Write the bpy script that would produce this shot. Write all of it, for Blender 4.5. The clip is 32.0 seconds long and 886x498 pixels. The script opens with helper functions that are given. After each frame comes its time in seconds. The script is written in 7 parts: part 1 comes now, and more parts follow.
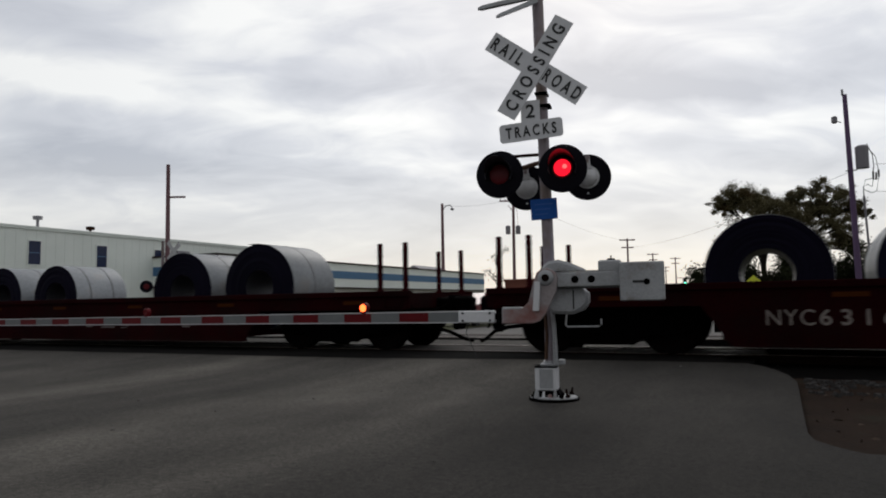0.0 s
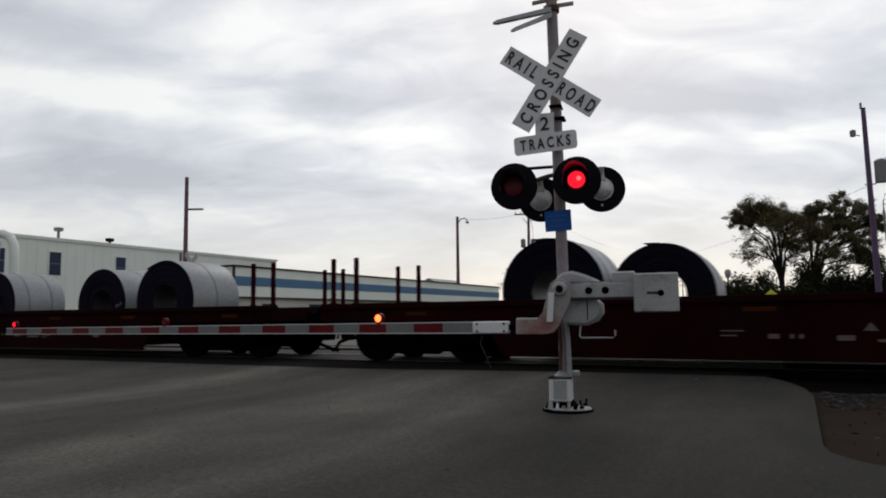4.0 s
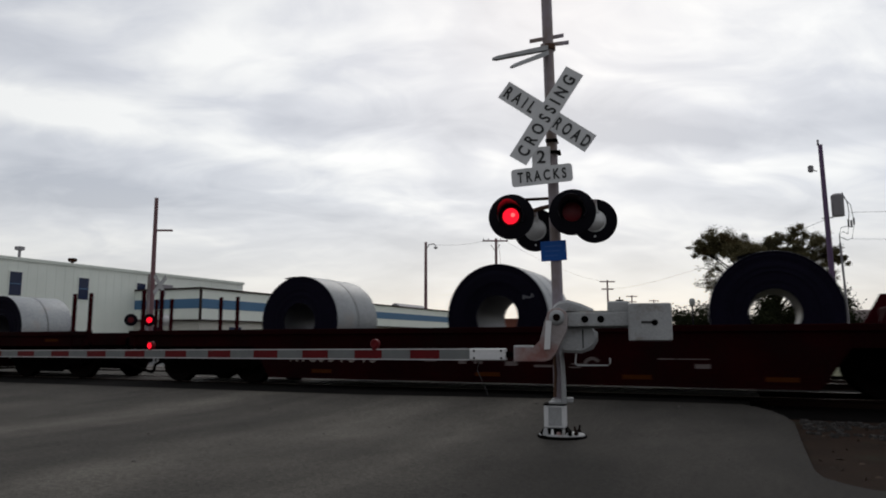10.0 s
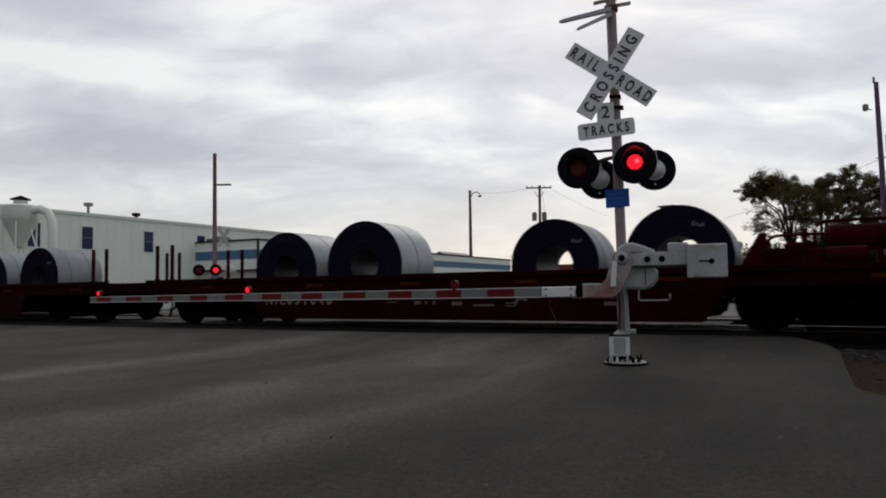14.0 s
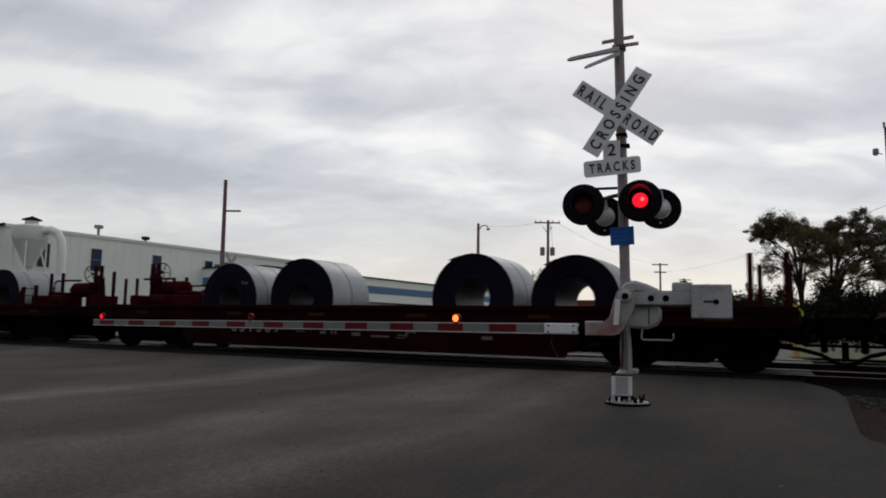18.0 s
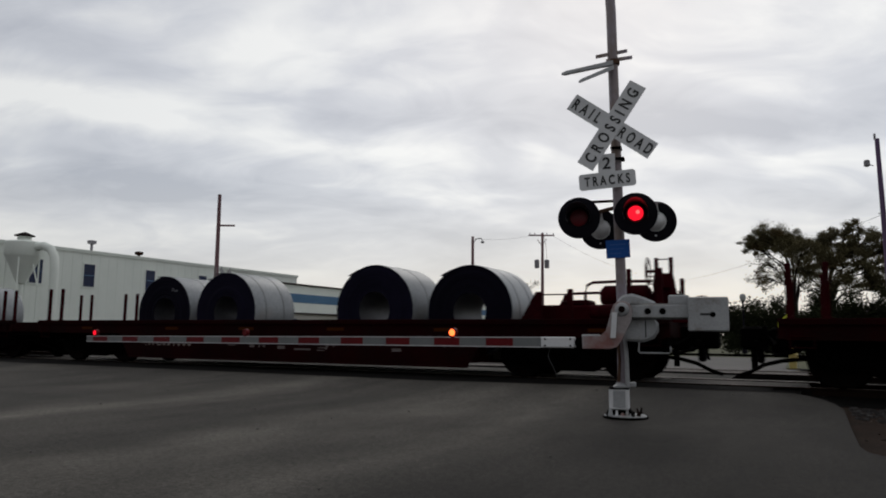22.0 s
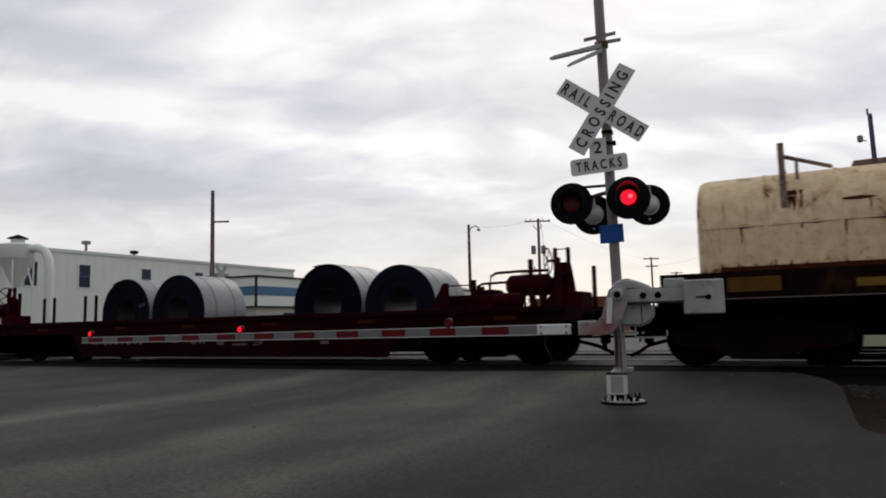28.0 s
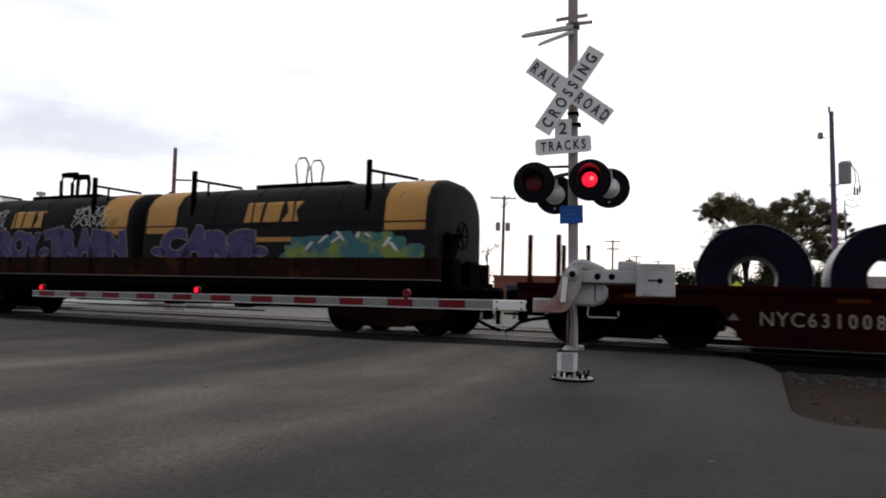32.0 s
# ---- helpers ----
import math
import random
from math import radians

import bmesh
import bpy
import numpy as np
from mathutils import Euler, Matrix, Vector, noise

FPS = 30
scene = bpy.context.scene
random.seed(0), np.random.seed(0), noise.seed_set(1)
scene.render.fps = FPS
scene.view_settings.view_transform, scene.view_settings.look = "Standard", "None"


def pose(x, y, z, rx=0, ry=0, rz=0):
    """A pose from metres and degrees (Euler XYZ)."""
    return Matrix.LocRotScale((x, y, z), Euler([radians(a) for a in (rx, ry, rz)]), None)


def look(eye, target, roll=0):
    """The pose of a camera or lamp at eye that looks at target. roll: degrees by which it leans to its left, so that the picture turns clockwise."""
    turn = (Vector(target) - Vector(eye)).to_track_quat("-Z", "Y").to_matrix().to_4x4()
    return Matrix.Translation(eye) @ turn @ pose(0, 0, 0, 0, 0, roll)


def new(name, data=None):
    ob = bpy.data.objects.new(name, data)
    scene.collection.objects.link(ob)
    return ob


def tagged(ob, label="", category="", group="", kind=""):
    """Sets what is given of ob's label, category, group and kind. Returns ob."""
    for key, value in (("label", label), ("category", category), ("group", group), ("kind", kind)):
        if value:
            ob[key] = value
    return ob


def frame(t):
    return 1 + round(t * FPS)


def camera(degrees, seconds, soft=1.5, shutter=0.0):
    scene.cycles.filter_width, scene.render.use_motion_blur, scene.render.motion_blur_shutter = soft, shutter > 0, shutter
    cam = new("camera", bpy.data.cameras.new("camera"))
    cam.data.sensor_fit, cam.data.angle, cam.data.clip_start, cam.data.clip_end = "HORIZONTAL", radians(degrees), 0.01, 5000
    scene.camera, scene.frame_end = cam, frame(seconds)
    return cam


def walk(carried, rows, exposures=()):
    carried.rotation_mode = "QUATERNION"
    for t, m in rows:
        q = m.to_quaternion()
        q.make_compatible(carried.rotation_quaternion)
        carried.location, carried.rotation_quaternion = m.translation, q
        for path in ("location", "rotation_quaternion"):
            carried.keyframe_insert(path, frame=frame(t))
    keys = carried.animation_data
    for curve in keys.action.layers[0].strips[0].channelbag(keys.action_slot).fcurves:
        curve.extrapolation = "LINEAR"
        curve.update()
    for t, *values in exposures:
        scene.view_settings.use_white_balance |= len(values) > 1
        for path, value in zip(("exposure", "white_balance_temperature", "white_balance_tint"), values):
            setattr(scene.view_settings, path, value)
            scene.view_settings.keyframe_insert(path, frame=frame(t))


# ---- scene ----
cam = camera(65.3, 32.0, soft=1.9, shutter=0.14)
PATH = [
    (0, (-0.784, -0.321, 1.076), (-0.76, 1.672, 1.229), -1.0),
    (0.5, (-0.795, -0.411, 1.048), (-0.703, 1.576, 1.254), 0.5),
    (1, (-0.751, -0.381, 1.061), (-0.587, 1.601, 1.271), 0.3),
    (1.5, (-0.768, -0.436, 1.09), (-0.605, 1.545, 1.308), -0.5),
    (2, (-0.758, -0.404, 1.077), (-0.672, 1.583, 1.297), -0.7),
    (2.5, (-0.781, -0.412, 1.056), (-0.779, 1.575, 1.283), -1.1),
    (3, (-0.803, -0.454, 1.087), (-0.84, 1.535, 1.283), -1.1),
    (3.5, (-0.78, -0.385, 1.04), (-0.785, 1.606, 1.232), -0.3),
    (5.5, (-0.789, -0.418, 1.077), (-0.926, 1.569, 1.259), -1.4),
    (6, (-0.801, -0.471, 1.079), (-0.948, 1.519, 1.212), 0.5),
    (6.5, (-0.753, -0.408, 1.012), (-0.788, 1.59, 1.096), 0.3),
    (7, (-0.764, -0.404, 1.076), (-0.833, 1.592, 1.178), -1.9),
    (7.5, (-0.788, -0.435, 1.024), (-0.853, 1.561, 1.122), -1.1),
    (8, (-0.785, -0.438, 1.049), (-0.822, 1.559, 1.139), -1.1),
    (8.5, (-0.756, -0.392, 1.012), (-0.737, 1.605, 1.103), -0.7),
    (9, (-0.824, -0.385, 1.086), (-0.949, 1.61, 1.163), -4.9),
    (9.5, (-1.036, -0.465, 1.054), (-1.088, 1.526, 1.239), -1.8),
    (10, (-1.166, -0.542, 1.062), (-1.082, 1.438, 1.325), -0.1),
    (10.5, (-1.173, -0.741, 1.059), (-1.041, 1.25, 1.197), -1.4),
    (11, (-1.252, -0.84, 1.084), (-1.225, 1.154, 1.236), -0.5),
    (11.5, (-1.475, -1.025, 1.022), (-1.578, 0.967, 1.154), -2.0),
    (12, (-1.52, -1.266, 0.965), (-1.595, 0.724, 1.144), 0.9),
    (12.5, (-1.439, -1.322, 0.987), (-1.508, 0.674, 1.089), 0.2),
    (13, (-1.467, -1.375, 1.008), (-1.5, 0.622, 1.124), -1.2),
    (13.5, (-1.551, -1.366, 0.983), (-1.57, 0.631, 1.09), -1.0),
    (14, (-1.631, -1.458, 0.97), (-1.664, 0.538, 1.085), -0.8),
    (14.5, (-1.58, -1.497, 0.955), (-1.422, 0.493, 1.081), 2.4),
    (16.5, (-1.537, -1.43, 0.978), (-1.537, 0.561, 1.159), 2.0),
    (17, (-1.549, -1.425, 1.01), (-1.58, 0.565, 1.219), 0.6),
    (17.5, (-1.574, -1.455, 1.005), (-1.611, 0.531, 1.229), -0.2),
    (18, (-1.57, -1.429, 0.983), (-1.626, 0.559, 1.19), 0.9),
    (18.5, (-1.566, -1.473, 0.981), (-1.535, 0.512, 1.208), 2.9),
    (19, (-1.562, -1.53, 0.996), (-1.464, 0.45, 1.258), 2.1),
    (19.5, (-1.522, -1.494, 0.953), (-1.458, 0.49, 1.195), 2.8),
    (20, (-1.534, -1.407, 1.021), (-1.551, 0.582, 1.235), -0.7),
    (20.5, (-1.56, -1.393, 0.999), (-1.712, 0.586, 1.247), -2.6),
    (21, (-1.546, -1.328, 1.003), (-1.675, 0.648, 1.288), -0.7),
    (21.5, (-1.593, -1.424, 1.02), (-1.668, 0.56, 1.257), -0.1),
    (22, (-1.591, -1.414, 0.996), (-1.631, 0.571, 1.241), 0.5),
    (22.5, (-1.592, -1.425, 1.009), (-1.635, 0.56, 1.251), 0.1),
    (23, (-1.598, -1.45, 1.012), (-1.676, 0.535, 1.243), 0.0),
    (23.5, (-1.571, -1.399, 0.969), (-1.605, 0.587, 1.205), 1.1),
    (24, (-1.568, -1.457, 0.992), (-1.474, 0.523, 1.252), 2.7),
    (24.5, (-1.564, -1.492, 0.98), (-1.494, 0.498, 1.159), 2.3),
    (25, (-1.561, -1.486, 0.993), (-1.541, 0.509, 1.14), 1.0),
    (25.5, (-1.57, -1.496, 0.997), (-1.591, 0.498, 1.157), -0.2),
    (26, (-1.548, -1.428, 1.0), (-1.537, 0.563, 1.189), -0.1),
    (26.5, (-1.537, -1.471, 0.976), (-1.428, 0.518, 1.158), 1.0),
    (28.5, (-1.544, -1.322, 1.032), (-1.601, 0.665, 1.251), -1.8),
    (29, (-1.581, -1.388, 1.001), (-1.578, 0.602, 1.2), -0.9),
    (29.5, (-1.549, -1.38, 1.013), (-1.372, 0.597, 1.266), 3.7),
    (30, (-1.527, -1.452, 0.996), (-1.414, 0.534, 1.196), 2.5),
    (30.5, (-1.483, -1.357, 1.02), (-1.477, 0.635, 1.2), 0.0),
    (31, (-1.482, -1.416, 1.013), (-1.486, 0.571, 1.24), -0.6),
    (31.5, (-1.48, -1.37, 1.023), (-1.435, 0.62, 1.22), -0.3),
    (32, (-1.491, -1.405, 1.013), (-1.42, 0.59, 1.147), 1.5),
]
walk(cam, [(t, look(eye, target, roll)) for t, eye, target, roll in PATH],
     exposures=[(0, -0.28, 6500, 8.5), (3.5, -0.26, 6500, 8.5), (6, -0.25, 6500, 8.5), (7, -0.19, 6500, 8.5), (8, -0.29, 6500, 8.5), (9, -0.24, 6500, 8.5), (11, -0.34, 6500, 8.5), (12, -0.37, 6500, 8.5), (14, -0.33, 6500, 9), (17, -0.38, 6500, 8.5), (22, -0.41, 6500, 8.5), (26.5, -0.37, 6500, 9), (28.5, -0.10, 6650, 10.5), (30, 0.17, 6700, 11), (31, 0.12, 6600, 10), (32, 0.36, 6550, 11)])

# ---------------------------------------------------------------- plan
# The track runs along U; N points across it, away from the camera.
TURN = -26.4
UX, UY = math.cos(radians(TURN)), math.sin(radians(TURN))
NX, NY = -UY, UX
TRACK, TRACK_B = 12.0, 16.3          # distance of the two track centres from the origin along N
RAIL_Z = 0.17
CAR_L = 19.05


def on(s, d, z=0.0):
    """World place from metres along the track, across it and up."""
    return Vector((UX * s + NX * d, UY * s + NY * d, z))


SURGE = [(0, 0.04), (3, 0.04), (5.5, -0.02), (6, -0.05), (8, 0.06), (10, 0.03), (11, -0.04), (12, 0), (14, 0), (17, -0.09), (18, -0.06), (19, -0.08), (20, -0.17), (21, -0.02), (22, -0.03), (23, -0.09), (24, -0.12), (25, -0.02), (26, -0.07), (28, 0), (32, 0)]


def travelled(t):
    """How far the train has gone at t seconds; it slows a little."""
    lag = 0.0
    for (a, u), (b, v) in zip(SURGE, SURGE[1:]):
        if a <= t <= b:
            lag = u + (v - u) * (t - a) / (b - a)
    return 5.05 + 10.524 * t - 0.0135 * t * t + lag


def rise(d):
    """Height of the paving at a distance d along N: a low hump under the tracks."""
    def ease(v):
        v = min(1.0, max(0.0, v))
        return v * v * (3 - 2 * v)
    return 0.15 * (ease((d - 6.5) / 4.0) - ease((d - 18.5) / 5.0))


# ---------------------------------------------------------------- sky and light
def nodes_of(tree):
    tree.nodes.clear()
    return tree.nodes, tree.links


def overcast():
    world = bpy.data.worlds.new("overcast_sky")
    scene.world = world
    world.use_nodes = True
    nd, ln = nodes_of(world.node_tree)
    out = nd.new("ShaderNodeOutputWorld")
    bg = nd.new("ShaderNodeBackground")
    sky = nd.new("ShaderNodeTexSky")
    sky.sky_type, sky.sun_disc = "NISHITA", False
    sky.sun_elevation, sky.sun_rotation = radians(32), radians(12)
    coord = nd.new("ShaderNodeTexCoord")
    split = nd.new("ShaderNodeSeparateXYZ")
    ln.new(coord.outputs["Generated"], split.inputs[0])

    def maths(op, a, b=None):
        m = nd.new("ShaderNodeMath")
        m.operation = op
        for i, v in enumerate((a, b)):
            if v is None:
                continue
            if isinstance(v, (int, float)):
                m.inputs[i].default_value = v
            else:
                ln.new(v, m.inputs[i])
        return m.outputs[0]

    up = maths("MAXIMUM", split.outputs["Z"], 0.0)
    flat = maths("ADD", up, 0.30)
    px, py = maths("DIVIDE", split.outputs["X"], flat), maths("DIVIDE", split.outputs["Y"], flat)
    join = nd.new("ShaderNodeCombineXYZ")
    ln.new(px, join.inputs[0]), ln.new(py, join.inputs[1])
    turn = nd.new("ShaderNodeMapping")
    turn.inputs["Rotation"].default_value = (0, 0, radians(-10))
    turn.inputs["Scale"].default_value = (0.85, 1.35, 1)
    turn.inputs["Location"].default_value = (2.35, 1.1, 0)
    ln.new(join.outputs[0], turn.inputs[0])

    def noise_at(scale, detail, rough, warp):
        n = nd.new("ShaderNodeTexNoise")
        n.inputs["Scale"].default_value, n.inputs["Detail"].default_value = scale, detail
        n.inputs["Roughness"].default_value, n.inputs["Distortion"].default_value = rough, warp
        ln.new(turn.outputs[0], n.inputs["Vector"])
        return n.outputs["Fac"]

    big, fine, wander = noise_at(1.5, 4, 0.5, 0.6), noise_at(4.2, 6, 0.56, 0.9), noise_at(2.2, 3, 0.5, 0.3)
    # flat cloud layers, seen edge on low over the horizon
    level = maths("ADD", maths("ADD", up, maths("MULTIPLY", split.outputs["X"], 0.05)), maths("MULTIPLY", maths("SUBTRACT", wander, 0.5), 0.11))
    layers = nd.new("ShaderNodeValToRGB")
    la = layers.color_ramp
    la.interpolation = "EASE"
    la.elements[0].position, la.elements[0].color = 0.10, (0.62, 0.62, 0.62, 1)
    la.elements[1].position, la.elements[1].color = 0.55, (0.5, 0.5, 0.5, 1)
    for pos, v in ((0.17, 0.18), (0.215, 0.46), (0.252, 0.92), (0.275, 0.55), (0.305, 0.20), (0.36, 0.68), (0.43, 0.42)):
        la.elements.new(pos).color = (v, v, v, 1)
    ln.new(level, layers.inputs[0])
    mixed = maths("ADD", maths("ADD", maths("MULTIPLY", big, 0.56), maths("MULTIPLY", fine, 0.26)), maths("MULTIPLY", layers.outputs[0], 0.18))
    ramp = nd.new("ShaderNodeValToRGB")
    el = ramp.color_ramp.elements
    el[0].position, el[0].color = 0.385, (0.56, 0.57, 0.62, 1)
    el[1].position, el[1].color = 0.625, (1.08, 1.065, 1.04, 1)
    mid = el.new(0.50)
    mid.color = (0.75, 0.755, 0.795, 1)
    ln.new(mixed, ramp.inputs[0])
    low = nd.new("ShaderNodeValToRGB")          # paler, warmer band low over the horizon
    lo = low.color_ramp.elements
    lo[0].position, lo[0].color = 0.0, (0.80, 0.76, 0.74, 1)
    lo[1].position, lo[1].color = 0.22, (0, 0, 0, 1)
    for pos, col in ((0.07, (0.88, 0.81, 0.77, 1)), (0.12, (0.58, 0.55, 0.56, 1))):
        lo.new(pos).color = col
    ln.new(up, low.inputs[0])
    fade = nd.new("ShaderNodeMapRange")
    fade.inputs["From Min"].default_value, fade.inputs["From Max"].default_value = 0.02, 0.20
    fade.inputs["To Min"].default_value, fade.inputs["To Max"].default_value = 0.75, 0.0
    ln.new(up, fade.inputs["Value"])
    haze = nd.new("ShaderNodeMixRGB")
    ln.new(fade.outputs[0], haze.inputs[0]), ln.new(ramp.outputs[0], haze.inputs[1])
    haze.inputs[2].default_value = (0.80, 0.755, 0.74, 1)
    blue = nd.new("ShaderNodeMixRGB")
    blue.blend_type = "ADD"
    blue.inputs[0].default_value = 0.02
    ln.new(haze.outputs[0], blue.inputs[1]), ln.new(sky.outputs[0], blue.inputs[2])
    # the cloud deck is brightest ahead, where the sun stands behind it
    glow = nd.new("ShaderNodeVectorMath")
    glow.operation = "DOT_PRODUCT"
    glow.inputs[1].default_value = Vector((0.27, 0.78, 0.58)).normalized()
    ln.new(coord.outputs["Generated"], glow.inputs[0])
    gain = nd.new("ShaderNodeMapRange")
    gain.inputs["From Min"].default_value, gain.inputs["From Max"].default_value = -0.4, 0.95
    gain.inputs["To Min"].default_value, gain.inputs["To Max"].default_value = 0.62, 1.0
    ln.new(glow.outputs["Value"], gain.inputs["Value"])
    ln.new(gain.outputs[0], bg.inputs["Strength"])
    ln.new(blue.outputs[0], bg.inputs["Color"])
    ln.new(bg.outputs[0], out.inputs[0])


overcast()
sun = new("sun", bpy.data.lights.new("sun", "SUN"))
sun.data.energy, sun.data.angle, sun.data.color = 0.5, radians(25), (1.0, 0.95, 0.9)
sun.matrix_world = look((8, 40, 29), (0, 0, 0))


# ---------------------------------------------------------------- materials
def material(name, base, dark=None, rough=0.7, metal=0.0, scale=6.0, bump=0.15, stretch=(1, 1, 1), spots=None,
             spot_range=(0.55, 0.68), spot_scale=1.6, coat=0.0, space="Object", contrast=(0.32, 0.68), vary=0.0, gloss=0.5):
    """A procedural surface: two noises between two colours, optional rust or dirt patches, grain as relief."""
    mat = bpy.data.materials.new(name)
    mat.use_nodes = True
    nd, ln = nodes_of(mat.node_tree)
    out, bsdf = nd.new("ShaderNodeOutputMaterial"), nd.new("ShaderNodeBsdfPrincipled")
    ln.new(bsdf.outputs[0], out.inputs[0])
    coord, place = nd.new("ShaderNodeTexCoord"), nd.new("ShaderNodeMapping")
    place.inputs["Scale"].default_value = stretch
    ln.new(coord.outputs[space], place.inputs[0])

    def noise_at(sc, detail=6, rough_=0.6):
        n = nd.new("ShaderNodeTexNoise")
        n.inputs["Scale"].default_value, n.inputs["Detail"].default_value, n.inputs["Roughness"].default_value = sc, detail, rough_
        ln.new(place.outputs[0], n.inputs["Vector"])
        return n.outputs["Fac"]

    coarse, fine = noise_at(scale * 0.22), noise_at(scale * 6, 4, 0.7)
    add = nd.new("ShaderNodeMixRGB")
    add.inputs[0].default_value = 0.42
    ln.new(coarse, add.inputs[1]), ln.new(fine, add.inputs[2])
    ramp = nd.new("ShaderNodeValToRGB")
    dark = dark or tuple(c * 0.68 for c in base)
    ramp.color_ramp.elements[0].position, ramp.color_ramp.elements[0].color = contrast[0], (*dark, 1)
    ramp.color_ramp.elements[1].position, ramp.color_ramp.elements[1].color = contrast[1], (*base, 1)
    ln.new(add.outputs[0], ramp.inputs[0])
    colour = ramp.outputs[0]
    if spots:
        patch, edge = noise_at(spot_scale, 8, 0.62), nd.new("ShaderNodeMapRange")
        edge.inputs["From Min"].default_value, edge.inputs["From Max"].default_value = spot_range
        ln.new(patch, edge.inputs["Value"])
        over = nd.new("ShaderNodeMixRGB")
        over.inputs[2].default_value = (*spots, 1)
        ln.new(edge.outputs[0], over.inputs[0]), ln.new(colour, over.inputs[1])
        colour = over.outputs[0]
    if vary:
        info, hsv, span = nd.new("ShaderNodeObjectInfo"), nd.new("ShaderNodeHueSaturation"), nd.new("ShaderNodeMapRange")
        span.inputs["To Min"].default_value, span.inputs["To Max"].default_value = 1 - vary, 1 + vary
        ln.new(info.outputs["Random"], span.inputs["Value"])
        ln.new(span.outputs[0], hsv.inputs["Value"]), ln.new(colour, hsv.inputs["Color"])
        colour = hsv.outputs[0]
    ln.new(colour, bsdf.inputs["Base Color"])
    bsdf.inputs["Roughness"].default_value, bsdf.inputs["Metallic"].default_value = rough, metal
    bsdf.inputs["Coat Weight"].default_value, bsdf.inputs["Specular IOR Level"].default_value = coat, gloss
    if bump:
        relief = nd.new("ShaderNodeBump")
        relief.inputs["Strength"].default_value, relief.inputs["Distance"].default_value = bump, 0.02
        ln.new(add.outputs[0], relief.inputs["Height"]), ln.new(relief.outputs[0], bsdf.inputs["Normal"])
    return mat


def glowing(name, colour, strength):
    mat = bpy.data.materials.new(name)
    mat.use_nodes = True
    nd, ln = nodes_of(mat.node_tree)
    out, em = nd.new("ShaderNodeOutputMaterial"), nd.new("ShaderNodeEmission")
    em.inputs[0].default_value, em.inputs[1].default_value = (*colour, 1), strength
    ln.new(em.outputs[0], out.inputs[0])
    return mat


def worn_asphalt():
    """Dark asphalt: stone speckle, patches, and paler wheel paths that run across the track."""
    mat = bpy.data.materials.new("worn_asphalt")
    mat.use_nodes = True
    nd, ln = nodes_of(mat.node_tree)
    out, bsdf = nd.new("ShaderNodeOutputMaterial"), nd.new("ShaderNodeBsdfPrincipled")
    ln.new(bsdf.outputs[0], out.inputs[0])
    coord = nd.new("ShaderNodeTexCoord")
    spin = nd.new("ShaderNodeMapping")
    spin.inputs["Rotation"].default_value = (0, 0, radians(-TURN))
    ln.new(coord.outputs["Object"], spin.inputs[0])

    def noise_at(scale, detail, rough, stretch=(1, 1, 1), warp=0.0):
        m, n = nd.new("ShaderNodeMapping"), nd.new("ShaderNodeTexNoise")
        m.inputs["Scale"].default_value = stretch
        ln.new(spin.outputs[0], m.inputs[0]), ln.new(m.outputs[0], n.inputs["Vector"])
        n.inputs["Scale"].default_value, n.inputs["Detail"].default_value = scale, detail
        n.inputs["Roughness"].default_value, n.inputs["Distortion"].default_value = rough, warp
        return n.outputs["Fac"]

    def span(v, a, b, c, d):
        m = nd.new("ShaderNodeMapRange")
        for name, x in (("From Min", a), ("From Max", b), ("To Min", c), ("To Max", d)):
            m.inputs[name].default_value = x
        ln.new(v, m.inputs["Value"])
        return m.outputs[0]

    def times(a, b):
        m = nd.new("ShaderNodeMath")
        m.operation = "MULTIPLY"
        ln.new(a, m.inputs[0]), ln.new(b, m.inputs[1])
        return m.outputs[0]

    paths = span(noise_at(0.50, 3, 0.5, (1, 0.10, 1), 0.25), 0.36, 0.62, 0.80, 1.28)
    scuffs = span(noise_at(2.2, 4, 0.6, (1, 0.13, 1)), 0.3, 0.7, 0.90, 1.10)
    patch = span(noise_at(0.9, 6, 0.6, (1, 0.6, 1)), 0.3, 0.7, 0.68, 1.34)
    speck = span(noise_at(75, 3, 0.75), 0.30, 0.72, 0.42, 1.65)
    sides = nd.new("ShaderNodeSeparateXYZ")
    ln.new(spin.outputs[0], sides.inputs[0])
    vignette = span(sides.outputs["X"], -5.2, -2.2, 1.10, 0.54)          # darker to the right: lens vignetting put into the colour
    def path_at(q, half):
        """A pale worn band along the road, q metres along the track, fading to both sides."""
        off, size = nd.new("ShaderNodeMath"), nd.new("ShaderNodeMath")
        off.operation, size.operation = "SUBTRACT", "ABSOLUTE"
        wander = nd.new("ShaderNodeMath")
        wander.operation = "ADD"
        ln.new(sides.outputs["X"], wander.inputs[0]), ln.new(span(noise_at(0.35, 2, 0.5), 0.2, 0.8, -0.5, 0.5), wander.inputs[1])
        ln.new(wander.outputs[0], off.inputs[0])
        off.inputs[1].default_value = q
        ln.new(off.outputs[0], size.inputs[0])
        return span(size.outputs[0], 0.0, half, 1.58, 0.93)
    paths = times(times(paths, path_at(-5.75, 0.9)), times(path_at(-3.85, 0.7), path_at(-9.0, 1.1)))
    grit = span(noise_at(20, 3, 0.75), 0.30, 0.72, 0.60, 1.46)
    amount = times(times(times(paths, scuffs), times(patch, speck)), times(vignette, grit))
    tint = nd.new("ShaderNodeVectorMath")
    tint.operation = "SCALE"
    tint.inputs[0].default_value = (0.0550, 0.0500, 0.0430)
    ln.new(amount, tint.inputs["Scale"])
